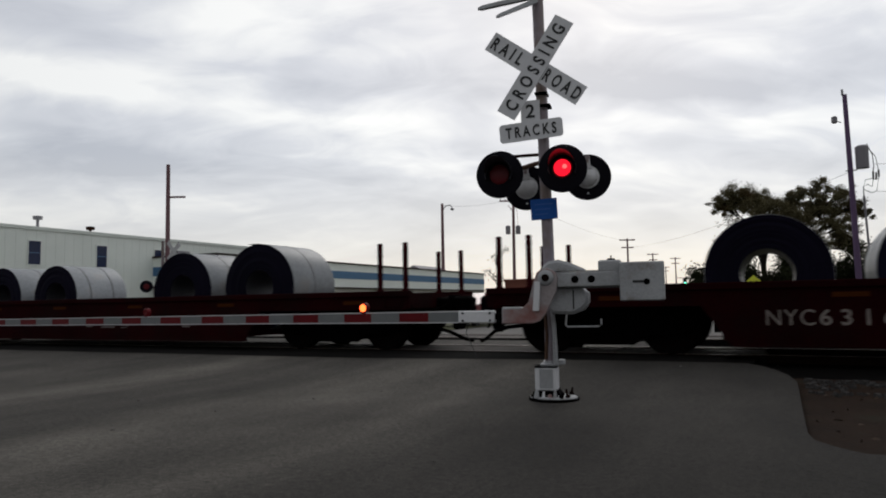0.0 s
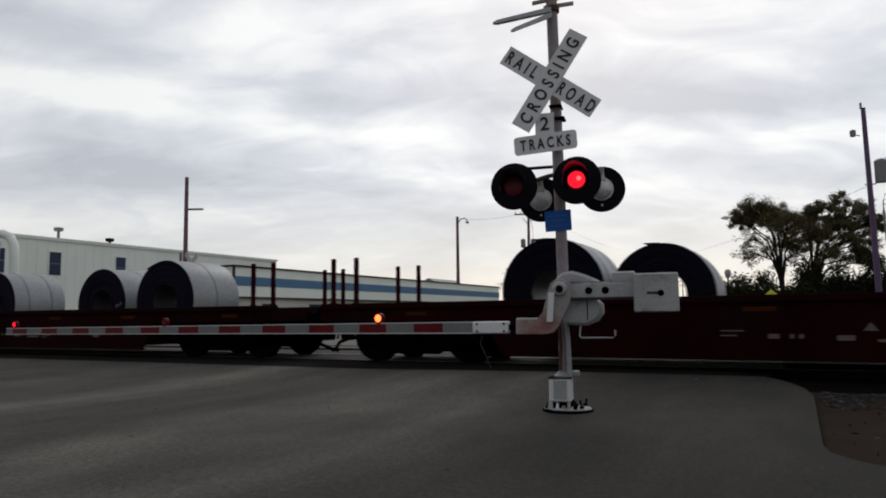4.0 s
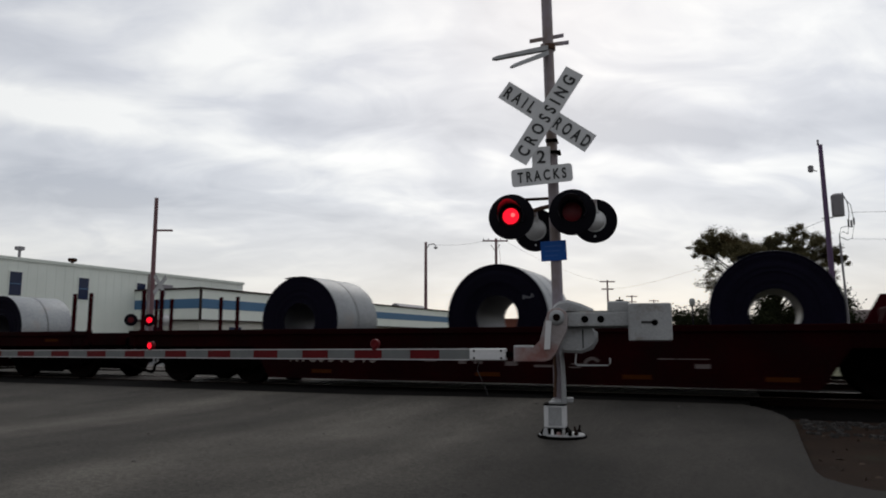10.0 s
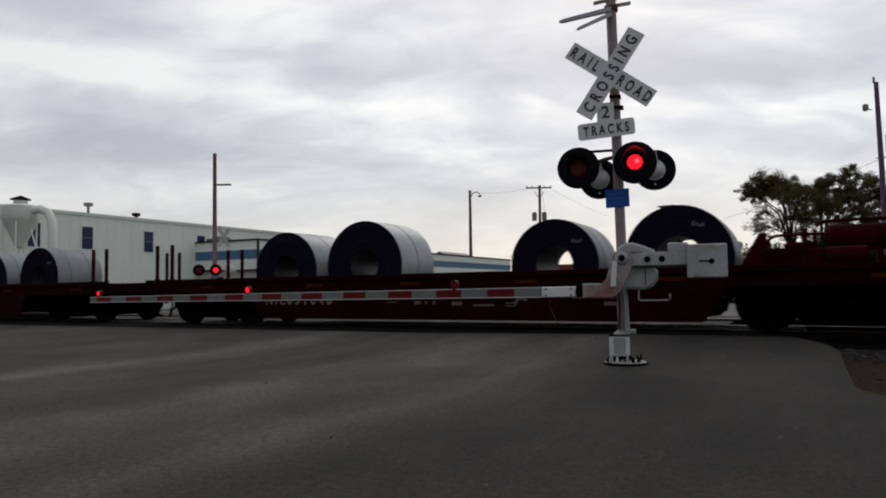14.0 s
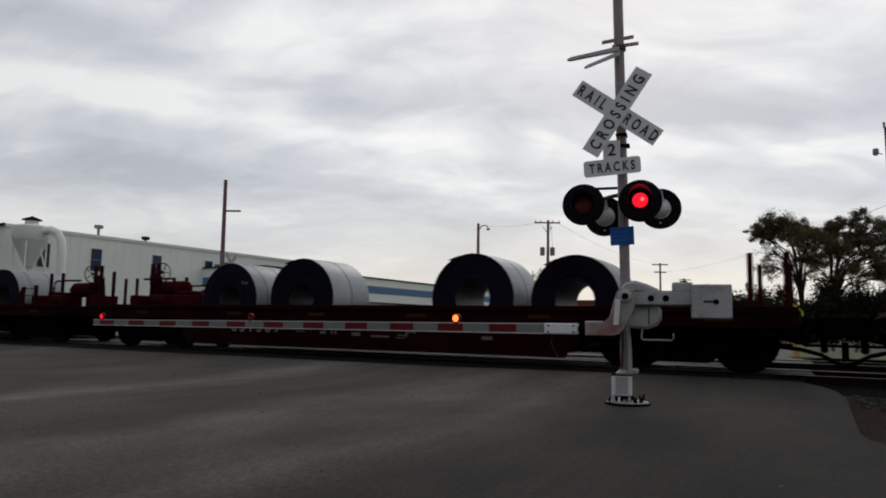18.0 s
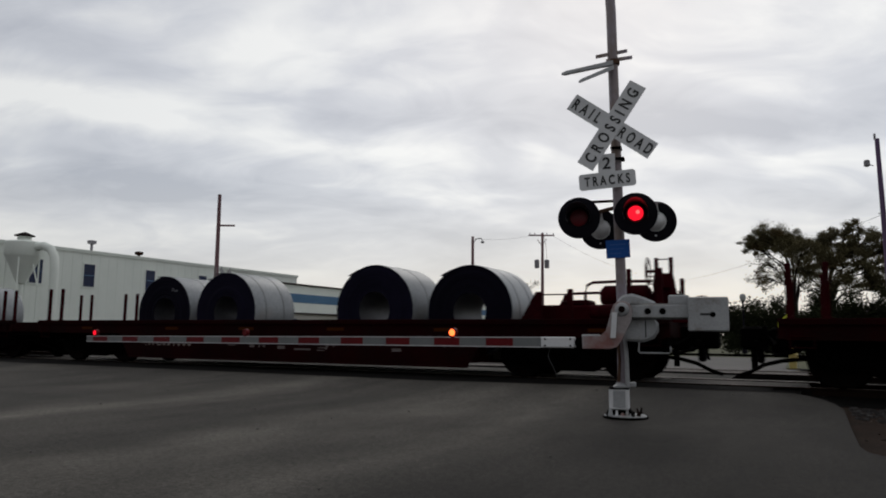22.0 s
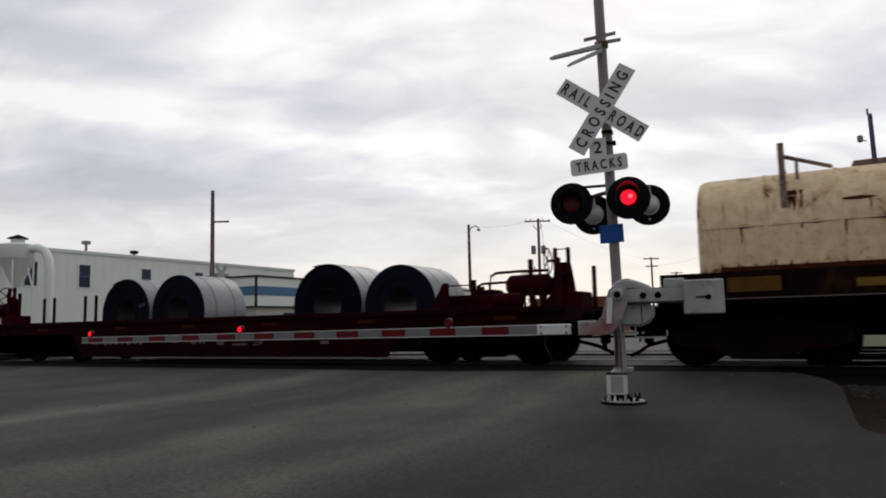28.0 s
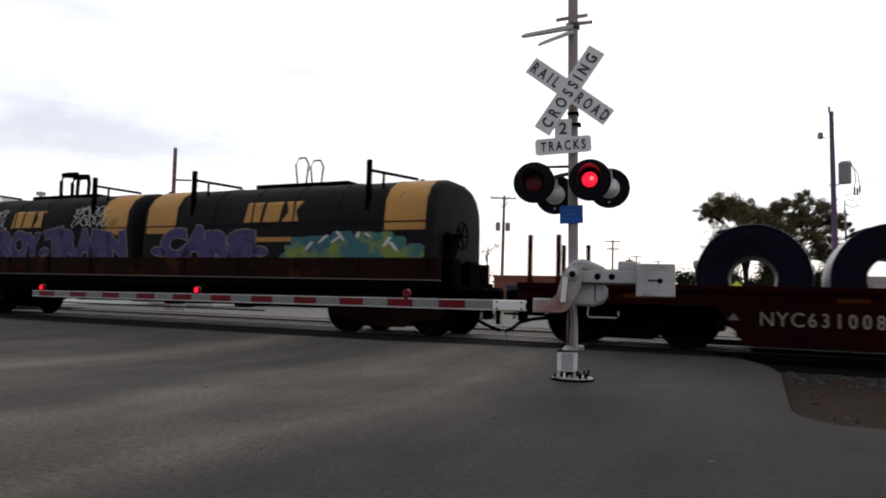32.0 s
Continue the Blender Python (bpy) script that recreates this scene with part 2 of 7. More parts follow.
    ln.new(tint.outputs[0], bsdf.inputs["Base Color"])
    bsdf.inputs["Roughness"].default_value, bsdf.inputs["Specular IOR Level"].default_value = 0.92, 0.2
    relief = nd.new("ShaderNodeBump")
    relief.inputs["Strength"].default_value, relief.inputs["Distance"].default_value = 0.5, 0.006
    ln.new(speck, relief.inputs["Height"]), ln.new(relief.outputs[0], bsdf.inputs["Normal"])
    return mat


ASPHALT = worn_asphalt()
# near-black: tar by the rail, with the train's shade put into the colour
TAR_SHADE = material("tar_and_train_shade", (0.0085, 0.0078, 0.0072), (0.0035, 0.0033, 0.0031), 0.95, scale=6, bump=0.3, gloss=0.05)
CONCRETE = material("grey_concrete", (0.105, 0.092, 0.083), (0.045, 0.040, 0.036), 0.9, scale=7, bump=0.3, gloss=0.2)
DIRT = material("brown_dirt", (0.025, 0.0122, 0.0060), (0.006, 0.0032, 0.0020), 0.95, scale=9, bump=0.8, spots=(0.016, 0.015, 0.009), spot_scale=2, gloss=0.1)
# dirty ballast, taken near black to hold the cars' shadow as well
SHADED_BED = material("shaded_dark_ballast", (0.0055, 0.0048, 0.0046), (0.002, 0.0018, 0.0018), 0.95, scale=9, bump=0.9, gloss=0.03)
STONE = material("ballast_stone", (0.040, 0.036, 0.034), (0.007, 0.0068, 0.0065), 0.9, scale=3, bump=0.4, vary=0.5, gloss=0.2)
STONE_PALE = material("pale_road_crumbs", (0.16, 0.15, 0.14), (0.015, 0.013, 0.012), 0.9, scale=2, bump=0.2, gloss=0.1)
GRASS = material("rough_grass", (0.085, 0.086, 0.030), (0.036, 0.039, 0.014), 0.95, scale=8, bump=0.9)
LOT = material("pale_lot_paving", (0.105, 0.098, 0.090), (0.065, 0.060, 0.055), 0.9, scale=3, bump=0.2)
RAIL = material("rail_steel", (0.36, 0.33, 0.31), (0.17, 0.12, 0.09), 0.42, 0.8, scale=5)
RAIL_RUST = material("rusty_rail_side", (0.014, 0.008, 0.006), (0.005, 0.003, 0.0026), 0.9, scale=6, bump=0.3, gloss=0.05)
TIE = material("creosoted_tie", (0.030, 0.023, 0.019), None, 0.95, scale=8, bump=0.6, gloss=0.1)
OXIDE = material("oxide_red_paint", (0.0215, 0.0013, 0.0020), (0.0042, 0.0005, 0.0008), 0.85, scale=3, bump=0.2, gloss=0.035,
                 spots=(0.008, 0.0038, 0.0034), spot_range=(0.48, 0.75), spot_scale=1.1, vary=0.2)
# the cars' oxide red again, brightened in colour for parts that catch the sky
OXIDE_LIT = material("oxide_red_paint_lit", (0.046, 0.0030, 0.0058), (0.015, 0.0012, 0.0022), 0.85, scale=4, bump=0.2, gloss=0.03, spots=(0.010, 0.0024, 0.003), spot_range=(0.5, 0.72), spot_scale=2.0)
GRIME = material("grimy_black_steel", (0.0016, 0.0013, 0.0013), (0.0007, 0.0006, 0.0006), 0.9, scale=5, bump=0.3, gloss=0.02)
DUSTY = material("dusty_brown_steel", (0.0150, 0.0062, 0.0046), (0.005, 0.0024, 0.002), 0.9, scale=5, bump=0.3, gloss=0.03)
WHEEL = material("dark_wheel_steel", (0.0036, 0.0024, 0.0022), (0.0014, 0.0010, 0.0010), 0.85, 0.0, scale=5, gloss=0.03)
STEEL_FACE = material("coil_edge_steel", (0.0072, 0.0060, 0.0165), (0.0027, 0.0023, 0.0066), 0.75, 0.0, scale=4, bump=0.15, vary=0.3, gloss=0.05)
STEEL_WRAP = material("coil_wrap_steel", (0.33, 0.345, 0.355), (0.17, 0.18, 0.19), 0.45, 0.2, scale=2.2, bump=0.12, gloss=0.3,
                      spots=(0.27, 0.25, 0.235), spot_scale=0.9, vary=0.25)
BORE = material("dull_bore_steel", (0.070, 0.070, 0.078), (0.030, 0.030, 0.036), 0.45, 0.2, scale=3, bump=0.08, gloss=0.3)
STRAP = material("steel_strap", (0.19, 0.195, 0.20), None, 0.55, 0.3)
WHITE = material("white_sign_sheet", (0.64, 0.645, 0.66), (0.52, 0.525, 0.535), 0.55, scale=4, bump=0.05)
BLACK = material("black_lettering", (0.012, 0.012, 0.013), None, 0.6, bump=0.0)
HOOD = material("black_lamp_hood", (0.0050, 0.0042, 0.0085), (0.0024, 0.002, 0.0042), 0.65, scale=6, bump=0.08, gloss=0.08)
# the black visor's inner face, lightened in colour to show sky light on it
VISOR_SHEEN = material("visor_sheen_grey", (0.060, 0.058, 0.072), (0.035, 0.033, 0.045), 0.35, scale=6, bump=0.05, gloss=0.6)
MAST = material("aluminium_mast", (0.285, 0.255, 0.295), (0.180, 0.155, 0.180), 0.55, 0.15, scale=5, bump=0.12, spots=(0.17, 0.125, 0.095), spot_scale=2.6, spot_range=(0.45, 0.62), stretch=(1, 1, 0.4))
ALU = material("weathered_aluminium", (0.38, 0.39, 0.40), (0.22, 0.225, 0.23), 0.55, 0.15, scale=7, bump=0.25,
               spots=(0.16, 0.14, 0.12), spot_scale=4, spot_range=(0.55, 0.72))
PIPE_BROWN = material("rusty_brown_pipe", (0.11, 0.066, 0.045), (0.05, 0.028, 0.02), 0.85, scale=9, bump=0.3, gloss=0.1)
RUSTY_ALU = material("primer_stained_aluminium", (0.36, 0.33, 0.33), (0.22, 0.19, 0.19), 0.6, 0.1, scale=5, bump=0.2, spots=(0.20, 0.085, 0.075), spot_scale=2.2, spot_range=(0.48, 0.66))
SILVER = material("silver_lamp_back", (0.58, 0.58, 0.58), (0.40, 0.40, 0.40), 0.4, 0.3, scale=6, bump=0.05)
BLUE = material("blue_sign_paint", (0.014, 0.085, 0.33), (0.010, 0.060, 0.23), 0.6, scale=8, bump=0.05, gloss=0.15)
TAPE_RED = material("red_reflective_tape", (0.115, 0.0032, 0.0060), (0.075, 0.0026, 0.0045), 0.6, scale=20, bump=0.05, gloss=0.15)
TAPE_WHITE = material("grey_white_reflective_tape", (0.160, 0.170, 0.170), (0.12, 0.126, 0.13), 0.6, scale=20, bump=0.05, gloss=0.2)
TAPE_EDGE = material("pale_tape_border", (0.50, 0.50, 0.51), (0.38, 0.38, 0.39), 0.6, scale=20, bump=0.05)
LENS = material("unlit_red_lens", (0.120, 0.004, 0.009), (0.060, 0.003, 0.006), 0.4, scale=12, gloss=0.2, bump=0.1)
LIT = glowing("lit_red_lamp", (1.0, 0.010, 0.028), 1.7)
LIT_HOT = glowing("hot_lamp_core", (1.0, 0.075, 0.075), 3.4)
LIT_AMBER = glowing("lit_arm_lamp", (1.0, 0.13, 0.03), 5.0)
GREEN_LIT = glowing("lit_green_signal", (0.15, 1.0, 0.62), 6.0)
SIDING = material("white_metal_siding", (0.80, 0.84, 0.78), (0.70, 0.745, 0.69), 0.75, scale=2, bump=0.1)
BAND = material("blue_metal_band", (0.060, 0.165, 0.30), (0.050, 0.135, 0.25), 0.6, scale=2, bump=0.05)
BEIGE = material("pale_block_wall", (0.56, 0.55, 0.50), (0.44, 0.43, 0.39), 0.85, scale=3, bump=0.2)
ROOF = material("brown_roof_edge", (0.045, 0.033, 0.030), None, 0.85, scale=3, gloss=0.15)
SHINGLE = material("faded_brown_shingles", (0.150, 0.125, 0.120), (0.090, 0.075, 0.072), 0.9, scale=3, bump=0.3, gloss=0.1)
GLASS = material("dark_window_glass", (0.018, 0.028, 0.075), None, 0.2, scale=1, bump=0.0, gloss=0.3)
PURPLE_WOOD = material("purple_brown_pole_wood", (0.125, 0.075, 0.155), (0.075, 0.045, 0.095), 0.85, scale=6, bump=0.4, stretch=(1, 1, 0.15))
WOOD = material("weathered_pole_wood", (0.225, 0.125, 0.135), (0.125, 0.068, 0.076), 0.9, scale=6, bump=0.5, stretch=(1, 1, 0.15))
TANK = material("grey_transformer_paint", (0.22, 0.21, 0.23), None, 0.6, scale=4)
BARK = material("tree_bark", (0.018, 0.014, 0.012), None, 0.95, scale=9, bump=0.6, gloss=0.1)
LEAF = material("autumn_green_leaves", (0.140, 0.118, 0.060), (0.060, 0.055, 0.028), 0.85, scale=3, bump=0.0, spots=(0.075, 0.042, 0.016), spot_scale=0.6, gloss=0.1)
BUSH = material("dark_hedge_leaves", (0.022, 0.026, 0.010), (0.009, 0.011, 0.005), 0.9, scale=3, bump=0.0, gloss=0.08)
def rusted_cover(name, bias, climb, ribs=None):
    """Cream paint on an arched cover, eaten by rust: broad patches that thicken towards the crown, and drips below them."""
    mat = bpy.data.materials.new(name)
    mat.use_nodes = True
    nd, ln = nodes_of(mat.node_tree)
    out, bsdf = nd.new("ShaderNodeOutputMaterial"), nd.new("ShaderNodeBsdfPrincipled")
    ln.new(bsdf.outputs[0], out.inputs[0])
    coord = nd.new("ShaderNodeTexCoord")

    def noise_at(scale, detail, rough, stretch=(1, 1, 1), warp=0.0):
        m, n = nd.new("ShaderNodeMapping"), nd.new("ShaderNodeTexNoise")
        m.inputs["Scale"].default_value = stretch
        ln.new(coord.outputs["Object"], m.inputs[0]), ln.new(m.outputs[0], n.inputs["Vector"])
        n.inputs["Scale"].default_value, n.inputs["Detail"].default_value = scale, detail
        n.inputs["Roughness"].default_value, n.inputs["Distortion"].default_value = rough, warp
        return n.outputs["Fac"]

    def span(v, a, b, c, d):
        m = nd.new("ShaderNodeMapRange")
        for key, x in (("From Min", a), ("From Max", b), ("To Min", c), ("To Max", d)):
            m.inputs[key].default_value = x
        ln.new(v, m.inputs["Value"])
        return m.outputs[0]

    def joined(op, a, b):
        m = nd.new("ShaderNodeMath")
        m.operation = op
        for k, v in enumerate((a, b)):
            if isinstance(v, float):
                m.inputs[k].default_value = v
            else:
                ln.new(v, m.inputs[k])
        return m.outputs[0]

    def mixed(f, a, b):
        m = nd.new("ShaderNodeMixRGB")
        ln.new(f, m.inputs[0])
        for k, v in ((1, a), (2, b)):
            if isinstance(v, tuple):
                m.inputs[k].default_value = (*v, 1)
            else:
                ln.new(v, m.inputs[k])
        return m.outputs[0]

    axes = nd.new("ShaderNodeSeparateXYZ")
    ln.new(coord.outputs["Object"], axes.inputs[0])
    crown = joined("ADD", span(axes.outputs["Z"], 2.30, 2.75, -climb, climb), span(axes.outputs["Z"], 1.72, 1.92, 0.11, 0.0))
    if ribs:
        # paint holds along the welded ribs and on the last half metre and the end plate
        first, step, last = ribs
        saw = joined("FRACT", joined("ADD", joined("DIVIDE", joined("SUBTRACT", axes.outputs["X"], first), step), 0.5), 0.0)
        off = joined("ABSOLUTE", joined("SUBTRACT", saw, 0.5), 0.0)
        crown = joined("SUBTRACT", crown, span(off, 0.04, 0.15, 0.17, 0.0))
        crown = joined("SUBTRACT", crown, span(axes.outputs["X"], first + 1.0, first + 1.9, 0.10, 0.0))
        crown = joined("SUBTRACT", crown, span(axes.outputs["X"], last - 0.60, last - 0.20, 0.0, 0.12))
    patches = joined("ADD", joined("ADD", noise_at(1.5, 10, 0.75, (1.25, 1, 0.75), 0.5), crown), bias)
    drips = joined("ADD", joined("ADD", noise_at(3.8, 6, 0.66, (1.5, 1.5, 0.17)), joined("MULTIPLY", crown, 0.5)), bias - 0.035)
    holes = joined("ADD", joined("ADD", noise_at(2.6, 9, 0.74, (1, 1, 0.8), 0.4), span(axes.outputs["Z"], 1.72, 2.10, 0.10, 0.0)), bias * 0.6)
    streaks = joined("ADD", noise_at(5.5, 4, 0.6, (1.6, 1.6, 0.07)), bias * 0.5)
    rust = joined("MAXIMUM", span(holes, 0.645, 0.665, 0.0, 1.0), joined("MAXIMUM", span(patches, 0.545, 0.568, 0.0, 1.0), span(drips, 0.60, 0.64, 0.0, 0.95)))
    stain = joined("MAXIMUM", span(patches, 0.47, 0.56, 0.0, 0.55), span(drips, 0.50, 0.64, 0.0, 0.6))
    stain = joined("MAXIMUM", stain, joined("MAXIMUM", span(holes, 0.57, 0.66, 0.0, 0.8), span(streaks, 0.55, 0.70, 0.0, 0.6)))
    cream = mixed(span(noise_at(5, 6, 0.6), 0.35, 0.65, 0.0, 1.0), (0.62, 0.475, 0.300), (0.78, 0.625, 0.420))
    flecks = span(noise_at(26, 4, 0.7, (1, 1, 0.5)), 0.62, 0.70, 0.0, 0.8)
    stain = joined("MAXIMUM", stain, flecks)
    worn = mixed(stain, cream, (0.32, 0.120, 0.036))
    iron = mixed(span(noise_at(6, 8, 0.7), 0.35, 0.66, 0.0, 1.0), (0.045, 0.0080, 0.0058), (0.165, 0.038, 0.021))
    ln.new(mixed(rust, worn, iron), bsdf.inputs["Base Color"])
    bsdf.inputs["Roughness"].default_value, bsdf.inputs["Specular IOR Level"].default_value = 0.78, 0.2
    relief = nd.new("ShaderNodeBump")
    relief.inputs["Strength"].default_value, relief.inputs["Distance"].default_value = 0.25, 0.008
    ln.new(patches, relief.inputs["Height"]), ln.new(relief.outputs[0], bsdf.inputs["Normal"])
    return mat


CREAM = rusted_cover("lightly_rusted_cream_paint", -0.06, 0.015)
RUSTED = rusted_cover("heavily_rusted_cream_paint", 0.085, 0.100, (0.18, 7.87 / 7, 8.05))
PALE_BAR = material("pale_grey_tan_bar", (0.30, 0.235, 0.205), (0.12, 0.07, 0.055), 0.8, scale=5, bump=0.2, gloss=0.15, spots=(0.075, 0.024, 0.014), spot_range=(0.5, 0.62), spot_scale=3.0)
RUST_PALE = material("dark_rusting_bar", (0.085, 0.042, 0.038), (0.034, 0.014, 0.012), 0.85, scale=5, bump=0.3, gloss=0.1)
SLATE = material("dull_blue_black_paint", (0.0120, 0.0122, 0.0145), (0.0042, 0.0042, 0.0052), 0.75, scale=2.5, bump=0.12, gloss=0.09,
                 spots=(0.055, 0.032, 0.022), spot_range=(0.6, 0.8), spot_scale=0.8)
DIRTY_YELLOW = material("grimy_yellow_paint", (0.15, 0.075, 0.014), (0.05, 0.024, 0.006), 0.8, scale=6, bump=0.1, gloss=0.08)
IRON = material("bare_rust", (0.085, 0.022, 0.010), (0.022, 0.006, 0.004), 0.9, scale=14, bump=0.3, gloss=0.06)
YELLOW = material("dull_yellow_paint", (0.40, 0.20, 0.030), (0.25, 0.12, 0.02), 0.65, scale=3, bump=0.12,
                  spots=(0.045, 0.020, 0.010), spot_range=(0.58, 0.66), spot_scale=1.4)
RUSTRED = material("rust_brown_steel", (0.0165, 0.0048, 0.0028), (0.0022, 0.0011, 0.0009), 0.88, scale=4, bump=0.3, gloss=0.08, spots=(0.05, 0.017, 0.006), spot_range=(0.56, 0.72), spot_scale=1.3)
STENCIL = material("chalky_white_stencil", (0.25, 0.215, 0.19), (0.10, 0.082, 0.072), 0.8, scale=14, bump=0.0)
STENCIL_DIM = material("worn_small_stencil", (0.16, 0.13, 0.125), (0.05, 0.038, 0.036), 0.85, scale=18, bump=0.0)
STENCIL_RED = material("faded_orange_stencil", (0.050, 0.011, 0.005), (0.018, 0.005, 0.003), 0.8, scale=14, bump=0.0, gloss=0.05)
STENCIL_Y = material("faded_yellow_stencil", (0.22, 0.125, 0.03), (0.09, 0.05, 0.014), 0.8, scale=14, bump=0.0, gloss=0.05)
REFLECT = material("amber_reflector_tape", (0.070, 0.020, 0.003), (0.028, 0.008, 0.002), 0.8, scale=6, bump=0.0, gloss=0.03)
PURPLE = material("purple_spray_paint", (0.080, 0.064, 0.160), (0.030, 0.024, 0.075), 0.75, scale=4, bump=0.0, gloss=0.15, spots=(0.020, 0.016, 0.055), spot_scale=2.2, spot_range=(0.50, 0.70))
PURPLE_EDGE = material("pale_spray_outline", (0.20, 0.150, 0.145), None, 0.7, scale=5, bump=0.0)
TEAL = material("teal_spray_paint", (0.012, 0.125, 0.115), (0.010, 0.055, 0.10), 0.7, scale=3, bump=0.0, spots=(0.13, 0.17, 0.02), spot_scale=1.6, spot_range=(0.48, 0.58))
CYAN = material("faded_blue_spray_paint", (0.010, 0.070, 0.115), (0.005, 0.025, 0.045), 0.7, scale=5, bump=0.0)
CHALK_DIM = material("chalk_scrawl", (0.20, 0.20, 0.22), None, 0.8, bump=0.0)
CHALK = material("white_spray_tag", (0.50, 0.50, 0.50), None, 0.7, bump=0.0)
NAVY = material("faded_blue_logo_paint", (0.035, 0.045, 0.060), (0.075, 0.070, 0.065), 0.7, scale=8, bump=0.0)
BRICK = material("red_brick", (0.20, 0.065, 0.045), (0.13, 0.045, 0.03), 0.9, scale=8, bump=0.2)
LIME = material("fluorescent_yellow_green_sheet", (0.62, 0.66, 0.03), (0.5, 0.54, 0.03), 0.5, scale=5, bump=0.0)
CAR_RED = material("dark_red_car_paint", (0.16, 0.012, 0.016), None, 0.3, scale=2, bump=0.0, coat=0.6)
TYRE = material("black_tyre_rubber", (0.012, 0.012, 0.012), None, 0.85, scale=6)
HYDRANT = material("faded_yellow_enamel", (0.50, 0.40, 0.12), (0.34, 0.26, 0.09), 0.6, scale=6, bump=0.1)
CABLE = material("black_cable", (0.007, 0.007, 0.008), None, 0.7, bump=0.0)


# ---------------------------------------------------------------- mesh tools
class Shape:
    """Collects vertices and faces for one mesh."""

    def __init__(self):
        self.v, self.f = [], []

    def add(self, verts, faces):
        k = len(self.v)
        self.v += [tuple(p) for p in verts]
        self.f += [tuple(i + k for i in f) for f in faces]
        return self

    def box(self, x0, x1, y0, y1, z0, z1, cut=0.0):
        """A box with chamfered upright edges and top when cut is given."""
        if cut <= 0:
            p = [(x, y, z) for z in (z0, z1) for y in (y0, y1) for x in (x0, x1)]
            return self.add(p, [(0, 2, 3, 1), (4, 5, 7, 6), (0, 1, 5, 4), (2, 6, 7, 3), (0, 4, 6, 2), (1, 3, 7, 5)])
        c = min(cut, (x1 - x0) * 0.45, (y1 - y0) * 0.45, (z1 - z0) * 0.45)
        rings = []
        for z, k in ((z0, c), (z0 + c, 0), (z1 - c, 0), (z1, c)):
            a, b, e, g = x0 + k, x1 - k, y0 + k, y1 - k
            rings.append([(a + c, e, z), (b - c, e, z), (b, e + c, z), (b, g - c, z), (b - c, g, z), (a + c, g, z), (a, g - c, z), (a, e + c, z)])
        return self.loft(rings)

    def loft(self, rings, caps=True, closed=True):
        n = len(rings[0])
        verts = [p for r in rings for p in r]
        faces = []
        for i in range(len(rings) - 1):
            for j in range(n if closed else n - 1):
                a, b = i * n + j, i * n + (j + 1) % n
                faces.append((a, b, b + n, a + n))
        if caps and closed:
            faces += [tuple(range(n))[::-1], tuple(range((len(rings) - 1) * n, len(rings) * n))]
        return self.add(verts, faces)

    def rod(self, a, b, r0, r1=None, seg=10):
        """A straight round bar from a to b."""
        return self.pipe([a, b], [r0, r0 if r1 is None else r1], seg)

    def pipe(self, points, radii, seg=8):
        """A round bar along a row of points."""
        pts = [Vector(p) for p in points]
        if isinstance(radii, (int, float)):
            radii = [radii] * len(pts)
        rings = []
        for i, p in enumerate(pts):
            way = (pts[min(i + 1, len(pts) - 1)] - pts[max(i - 1, 0)]).normalized()
            side = way.cross(Vector((0, 0, 1)) if abs(way.z) < 0.9 else Vector((1, 0, 0))).normalized()
            over = side.cross(way)
            rings.append([p + radii[i] * (math.cos(2 * math.pi * k / seg) * side + math.sin(2 * math.pi * k / seg) * over) for k in range(seg)])
        return self.loft(rings)

    def turned(self, profile, centre=(0, 0, 0), axis="y", seg=32, closed=False):
        """A surface turned round an axis: profile rows are (along, radius)."""
        cx, cy, cz = centre
        rings = []
        for along, r in profile:
            ring = []
            for k in range(seg):
                c, s = r * math.cos(2 * math.pi * k / seg), r * math.sin(2 * math.pi * k / seg)
                ring.append({"x": (cx + along, cy + c, cz + s), "y": (cx + c, cy + along, cz + s), "z": (cx + c, cy + s, cz + along)}[axis])
            rings.append(ring)
        if closed:
            rings.append(rings[0])
        return self.loft(rings, caps=not closed)

    def slab(self, outline, depth, origin, right, up):
        """A flat plate: an outline (a, b) in the plane of right and up, given a depth along their cross product."""
        o, r, u = Vector(origin), Vector(right).normalized(), Vector(up).normalized()
        nrm = r.cross(u)
        front = [o + r * a + u * b for a, b in outline]
        back = [p - nrm * depth for p in front]
        return self.loft([back, front])

    def mesh(self, name):
        me = bpy.data.meshes.new(name)
        me.from_pydata(self.v, [], self.f)
        bm = bmesh.new()
        bm.from_mesh(me)
        bmesh.ops.recalc_face_normals(bm, faces=bm.faces)
        bm.to_mesh(me)
        bm.free()
        return me


def smooth(me, angle=40):
    for p in me.polygons:
        p.use_smooth = True
    me.set_sharp_from_angle(angle=radians(angle))
    return me


def part(name, shape, mat, parent=None, label="", round_=True, m=None):
    """Links a shape as one mesh object under its thing or part."""
    me = shape.mesh(name) if isinstance(shape, Shape) else shape
    if round_:
        smooth(me)
    me.materials.clear()
    me.materials.append(mat)
    ob = new(name, me)
    if parent is not None:
        ob.parent = parent
    if m is not None:
        ob.matrix_basis = m
    return tagged(ob, label) if label else ob


def thing(name, label, category, m=None, group="", kind=""):
    ob = new(name)
    if m is not None:
        ob.matrix_basis = m
    return tagged(ob, label, category, group, kind)


